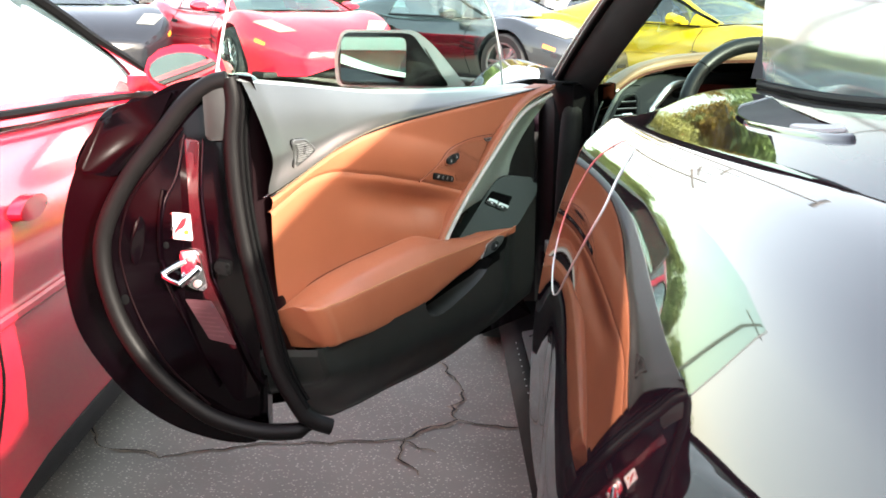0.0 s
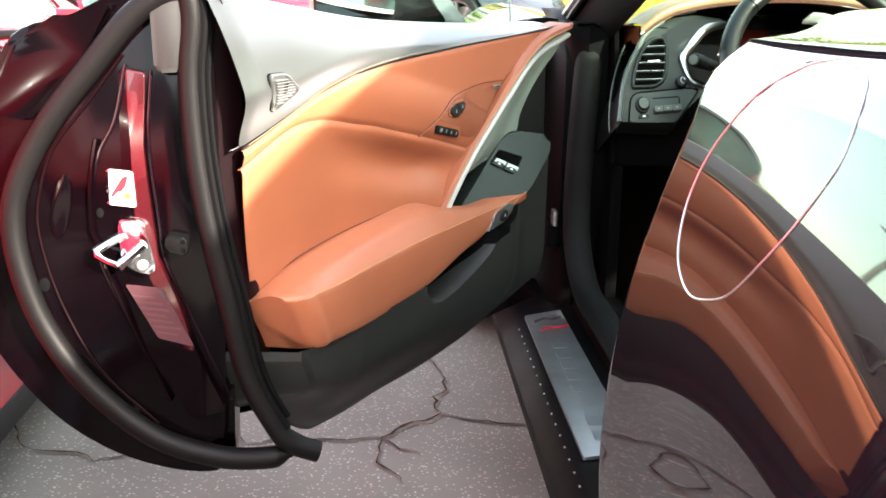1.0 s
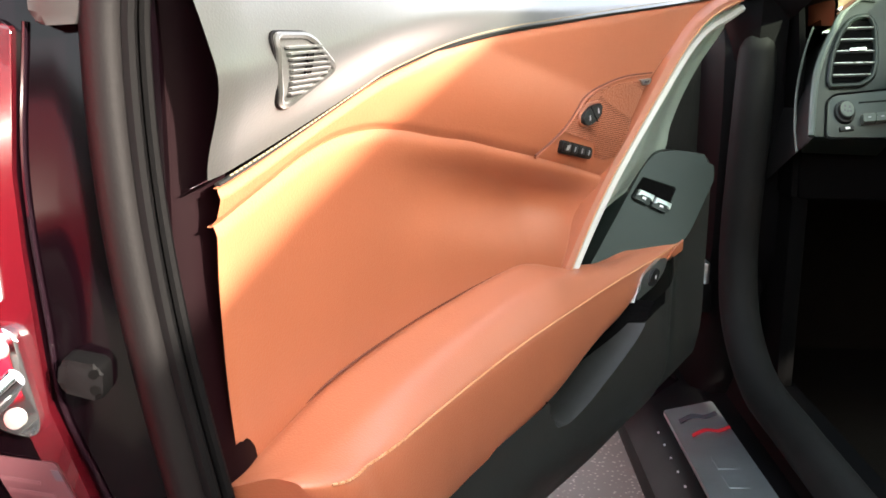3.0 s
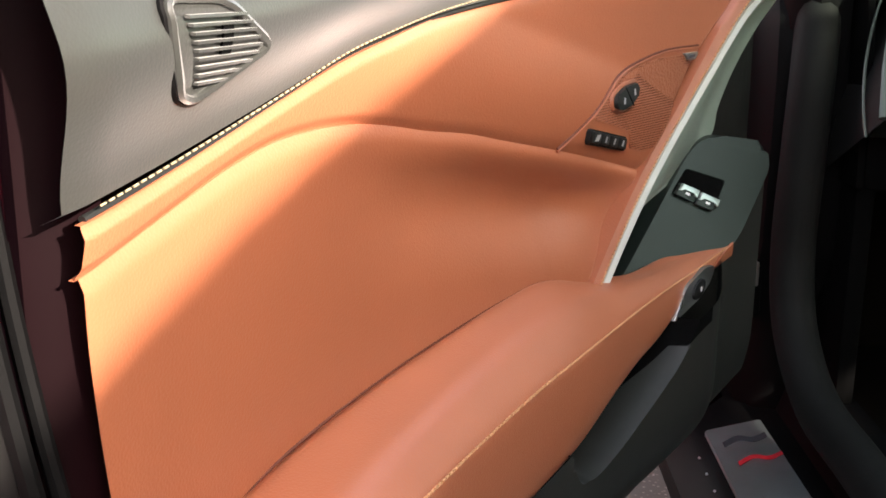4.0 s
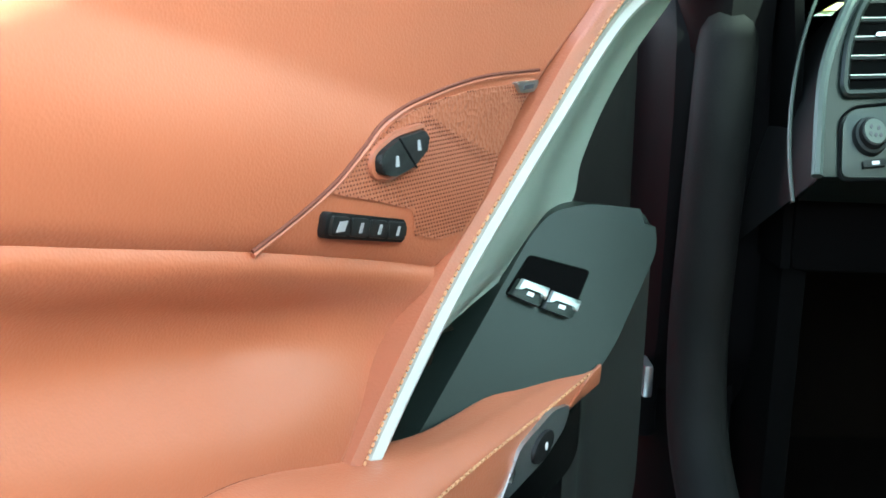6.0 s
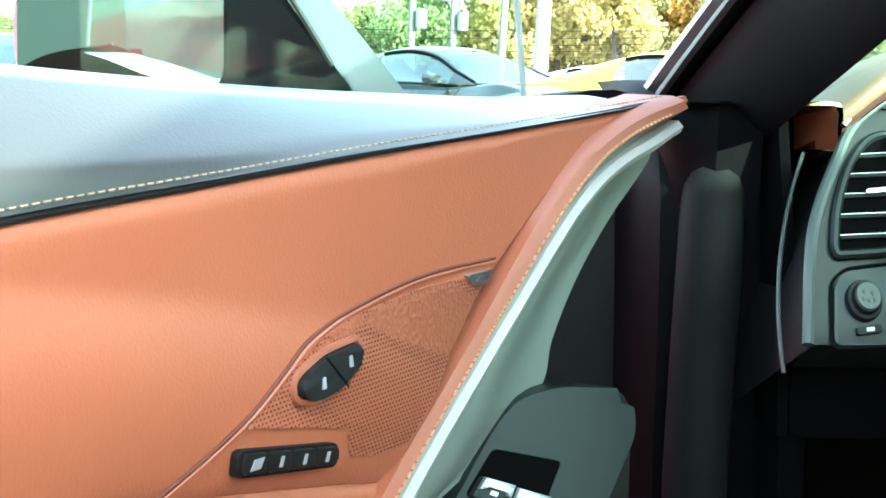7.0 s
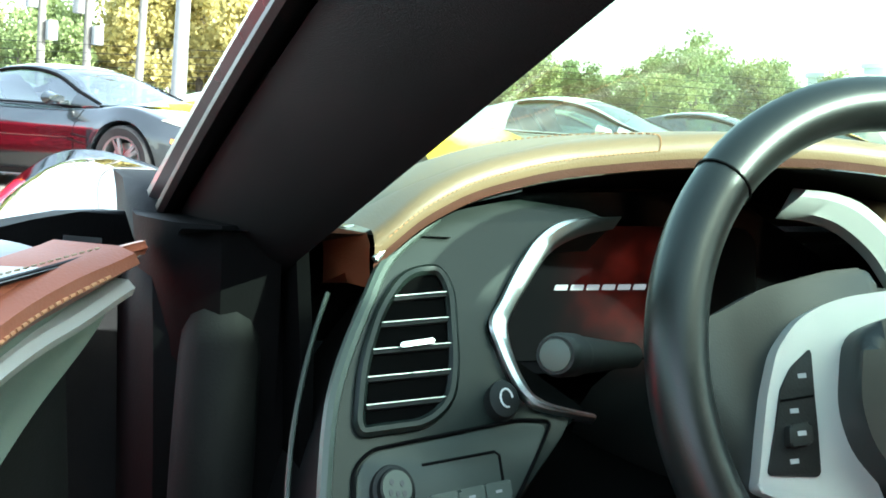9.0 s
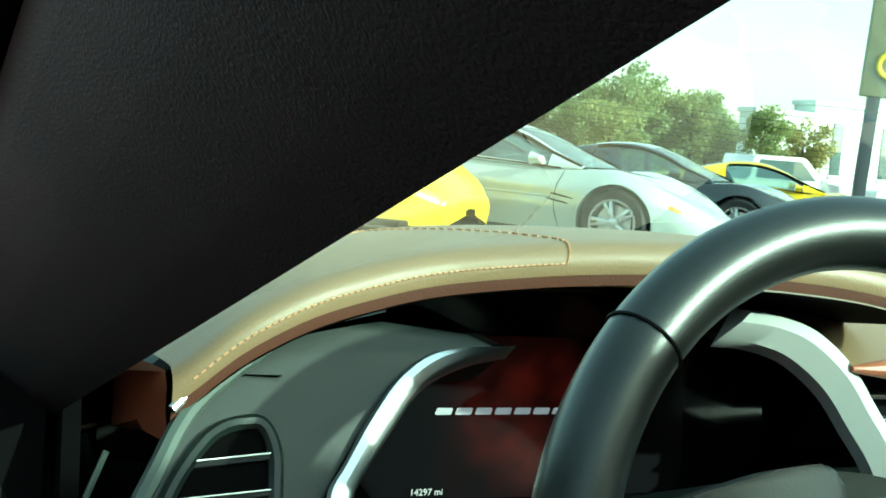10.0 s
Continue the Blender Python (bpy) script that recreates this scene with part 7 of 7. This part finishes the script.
WALL_PALE = mat("pale_render", (0.74, 0.79, 0.74), 0.85, var=0.08, scale=0.6)
WALL_DARK = mat("grey_cladding", (0.16, 0.19, 0.18), 0.8, var=0.1, scale=0.5)


def building(x0, x1, y0, y1, h, m, label, cols, rows, category="building", wide=0.62):
    ob = thing("building", Matrix.Translation(((x0 + x1) / 2, (y0 + y1) / 2, -0.7)), label, category)
    a, b = (x1 - x0) / 2, (y1 - y0) / 2
    bm = bmesh.new()
    box(bm, (-a, -b, 0), (a, b, h), 0.03)
    part("wall", bm, m, ob)
    bm = bmesh.new()
    box(bm, (-a - 0.15, -b - 0.15, h), (a + 0.15, b + 0.15, h + 0.35), 0.03)
    part("parapet", bm, WALL_PALE if m == WALL_PALE else WALL_DARK, ob)
    for c in range(cols):
        for r in range(rows):
            cx = -a + (c + 0.5) * 2 * a / cols
            cz = (r + 0.55) * h / rows
            for sy in (-1, 1):
                bm = bmesh.new()
                box(bm, (cx - a / cols * wide, sy * (b + 0.02) - 0.05, cz - h / rows * 0.28), (cx + a / cols * wide, sy * (b + 0.02) + 0.05, cz + h / rows * 0.28), 0.01)
                w = part("window", bm, CAR_GLASS, ob)
                bm = bmesh.new()
                box(bm, (cx - a / cols * (wide + 0.04), sy * (b + 0.05) - 0.06, cz - h / rows * 0.32), (cx + a / cols * (wide + 0.04), sy * (b + 0.05) + 0.06, cz - h / rows * 0.28), 0.01)
                part("sill", bm, WALL_PALE, w)
    return ob


building(51, 56.4, 71, 73, 5.9, WALL_PALE, "pale low wing of a commercial building", 2, 1, wide=0.2)
building(56.5, 84, 71.5, 74, 6.9, WALL_PALE, "pale low commercial building beyond the lot", 6, 1, wide=0.2)
building(88, 122, 70, 92, 8.6, WALL_PALE, "pale two-storey building beyond the lot", 8, 2, wide=0.35)
showroom = building(-16, 26, -26, -14, 5.0, mat("olive_render", (0.12, 0.13, 0.10), 0.8, var=0.1, scale=0.6), "olive-grey showroom building with large windows", 7, 1)
letters("sign_lettering", "SHOWROOM", 1.0, pose(-9.0, 6.12, 4.55, 90, 0, 180), WHITE_PRINT, showroom, "white letters SHOWROOM", depth=0.02)
building(18, 26, -12, 6, 4.2, WALL_DARK, "pale wing of the showroom", 3, 1)

sign = thing("sign", Matrix.Translation((20.9, 25.3, -0.4)) @ pose(0, 0, 0, 0, 2, -32), "tall olive roadside sign on a dark post", "sign")
bm = bmesh.new()
box(bm, (-0.15, -0.15, 0), (0.15, 0.15, 3.6), 0.02)
part("post", bm, mat("dark_sign_post", (0.05, 0.055, 0.07), 0.5), sign)
bm = bmesh.new()
box(bm, (-0.35, -0.18, 3.5), (3.0, 0.18, 8.0), 0.05)
part("panel", bm, mat("olive_sign_panel", (0.25, 0.25, 0.16), 0.6, var=0.08), sign)
bm = bmesh.new()
tube(bm, [(0.25 + 0.28 * math.cos(a), -0.20, 4.3 + 0.30 * math.sin(a)) for a in (0.0, 0.5, 1.0, 1.5, 2.0, 2.5, 3.0, 3.5, 4.0, 4.5, 5.0, 5.5)], 0.07, 8)
part("mark", bm, mat("yellow_sign_print", (0.8, 0.62, 0.05), 0.5), sign)

# ---------------------------------------------------------------- trees
BARK = mat("bark", (0.10, 0.085, 0.07), 0.9, bump=1.0, bscale=12, var=0.3)


def leaf_mat(name, c1, c2):
    m = mat(name, c1, 0.6, var=0.3, scale=1.2, color2=c2)
    n, l = m.node_tree.nodes, m.node_tree.links
    geo = n.new("ShaderNodeNewGeometry")
    hs = n.new("ShaderNodeHueSaturation")
    rr = n.new("ShaderNodeMapRange")
    rr.inputs["To Min"].default_value, rr.inputs["To Max"].default_value = 0.85, 1.2
    l.new(geo.outputs["Random Per Island"], rr.inputs["Value"])
    l.new(rr.outputs["Result"], hs.inputs["Value"])
    l.new(n["Mix"].outputs[2], hs.inputs["Color"])
    l.new(hs.outputs["Color"], n["Principled BSDF"].inputs["Base Color"])
    tr, mx = n.new("ShaderNodeBsdfTranslucent"), n.new("ShaderNodeMixShader")
    l.new(hs.outputs["Color"], tr.inputs["Color"])
    mx.inputs["Fac"].default_value = 0.5
    l.new(n["Principled BSDF"].outputs[0], mx.inputs[1])
    l.new(tr.outputs[0], mx.inputs[2])
    l.new(mx.outputs[0], n["Material Output"].inputs["Surface"])
    return m


LEAVES = [leaf_mat("green_leaves", (0.25, 0.31, 0.13), (0.17, 0.23, 0.09)), leaf_mat("yellow_leaves", (0.46, 0.39, 0.15), (0.34, 0.32, 0.12)),
          leaf_mat("olive_leaves", (0.34, 0.37, 0.15), (0.22, 0.26, 0.10)), leaf_mat("orange_leaves", (0.36, 0.19, 0.04), (0.26, 0.20, 0.04))]


def tree_meshes(seed, h, bare=False):
    """A trunk with limbs, and a crown of leaf clumps round the limbs' ends."""
    r = random.Random(seed)
    trunk, ends = bmesh.new(), []
    tube(trunk, spline([(0, 0, 0), (r.uniform(-0.3, 0.3), r.uniform(-0.3, 0.3), h * 0.4), (r.uniform(-0.5, 0.5), r.uniform(-0.5, 0.5), h * 0.85)], 8), lambda s: 0.035 * h * (1 - 0.8 * s), 8)
    for k in range(12 if not bare else 22):
        z0 = h * r.uniform(0.25, 0.8)
        a, ln = r.uniform(0, 6.28), h * r.uniform(0.14, 0.34) * (1.25 - z0 / h * 0.7)
        e = Vector((math.cos(a) * ln, math.sin(a) * ln, z0 + ln * r.uniform(0.3, 0.9)))
        tube(trunk, spline([(0, 0, z0), tuple(e * 0.55 + Vector((0, 0, z0 * 0.42))), tuple(e)], 5), lambda s: 0.012 * h * (1 - 0.85 * s), 5)
        ends += [e, e * 0.6 + Vector((0, 0, z0 * 0.4))]
    ends.append(Vector((0, 0, h * 0.93)))
    crown = bmesh.new()
    for e in ends:
        n = r.randint(170, 250) if not bare else 2
        rad = h * r.uniform(0.07, 0.15)
        for _ in range(n):
            d = Vector((r.gauss(0, 1), r.gauss(0, 1), r.gauss(0, 0.8)))
            p = e + d.normalized() * rad * r.uniform(0.3, 1.15)
            if p.z < h * 0.14:
                continue
            s = h * r.uniform(0.010, 0.019)
            q = Euler((r.uniform(0, 6.28), r.uniform(0, 6.28), r.uniform(0, 6.28))).to_matrix()
            vs = [crown.verts.new(p + q @ (Vector(c) * s)) for c in ((-1, -0.5, 0), (0.1, -0.9, 0.25), (1, 0.1, 0), (0.2, 0.9, -0.2), (-0.8, 0.5, 0.1))]
            crown.faces.new(vs)
    return trunk, crown


kinds = []
for k in range(8):
    t, c = tree_meshes(20 + k, 10.0)
    proto = thing("tree", Matrix.Translation((0, 0, -100)), "autumn tree with thinning yellow-green leaves" if k % 2 else "leafy green tree at the wood's edge", "tree", "trees beyond the lot")
    part("trunk", t, BARK, proto)
    part("crown", c, LEAVES[(0, 1, 2, 3, 0, 1, 2, 1)[k]], proto, flat=True)
    kinds.append(proto)
rt = random.Random(3)
skyline = curve_of([(-40, 7.0), (-12.9, 8.2), (-10, 8.8), (-6, 8.5), (-3, 8.4), (-1.2, 9.7), (1.5, 10.8), (4, 11.5), (14.6, 11.4), (17.3, 10.4), (21, 12.1), (34, 9.4), (45, 7.7), (48, 8.4), (51, 9.8), (54, 9.9), (57, 9.5), (61, 8.7), (65, 7.8), (72, 7.3), (90, 7.0)])


def plant(x, y, h, kind):
    m = Matrix.Translation((x, y, -0.6)) @ Matrix.Rotation(rt.uniform(0, 6.28), 4, "Z") @ Matrix.Scale(h / 10.0, 4)
    o = copy_thing(kinds[kind], m)
    o.scale = (h / 10.0,) * 3
    return o


for q in range(34):
    x = -34 + 2.1 * q + rt.uniform(-0.6, 0.6)
    h = skyline(x) * rt.uniform(0.90, 1.10)
    kind = rt.choice((0, 2, 4, 2, 6) if x < 2 else (1, 5, 7, 1, 2) if x < 18 else (3, 2, 7, 0, 4) if x < 24 else (0, 4, 2, 6))
    plant(x, 90 + rt.uniform(-3, 8), h, kind)
for q in range(34):
    a = 24 + 1.9 * q
    plant(a, 96 - 0.45 * q + rt.uniform(-3, 6), skyline(a) * rt.uniform(0.88, 1.1) * (1 - 0.005 * q), rt.choice((0, 4, 2, 6, 0)))
for x, y, h, k in ((27.5, 50.0, 4.2, 2), (45, 62, 5.5, 2), (49, 63, 5.0, 1), (40, 70, 7, 0)):
    plant(x, y, h, k)
for o in kinds:
    for c in o.children_recursive:
        bpy.data.objects.remove(c)
    bpy.data.objects.remove(o)

# the wooded rise behind the trees
bm = bmesh.new()
rw = random.Random(9)
for _ in range(42000):
    x = rw.uniform(-45, 100)
    y = 108 + rw.uniform(-6, 14)
    top = skyline(x) * 0.72 + 0.5 * math.sin(x * 0.09) + 0.6 * math.sin(x * 0.31 + 2)
    z = rw.uniform(-0.5, max(1, top))
    s = rw.uniform(0.14, 0.34)
    q = Euler((rw.uniform(0, 6.28), rw.uniform(0, 6.28), rw.uniform(0, 6.28))).to_matrix()
    bm.faces.new([bm.verts.new(Vector((x, y, z)) + q @ (Vector(c) * s)) for c in ((-1, -0.5, 0), (0.1, -0.9, 0.25), (1, 0.1, 0), (0.2, 0.9, -0.2), (-0.8, 0.5, 0.1))])
tagged(part("woodland", bm, LEAVES[0], flat=True), "dense green woodland along the horizon", "woods", kind="stuff")
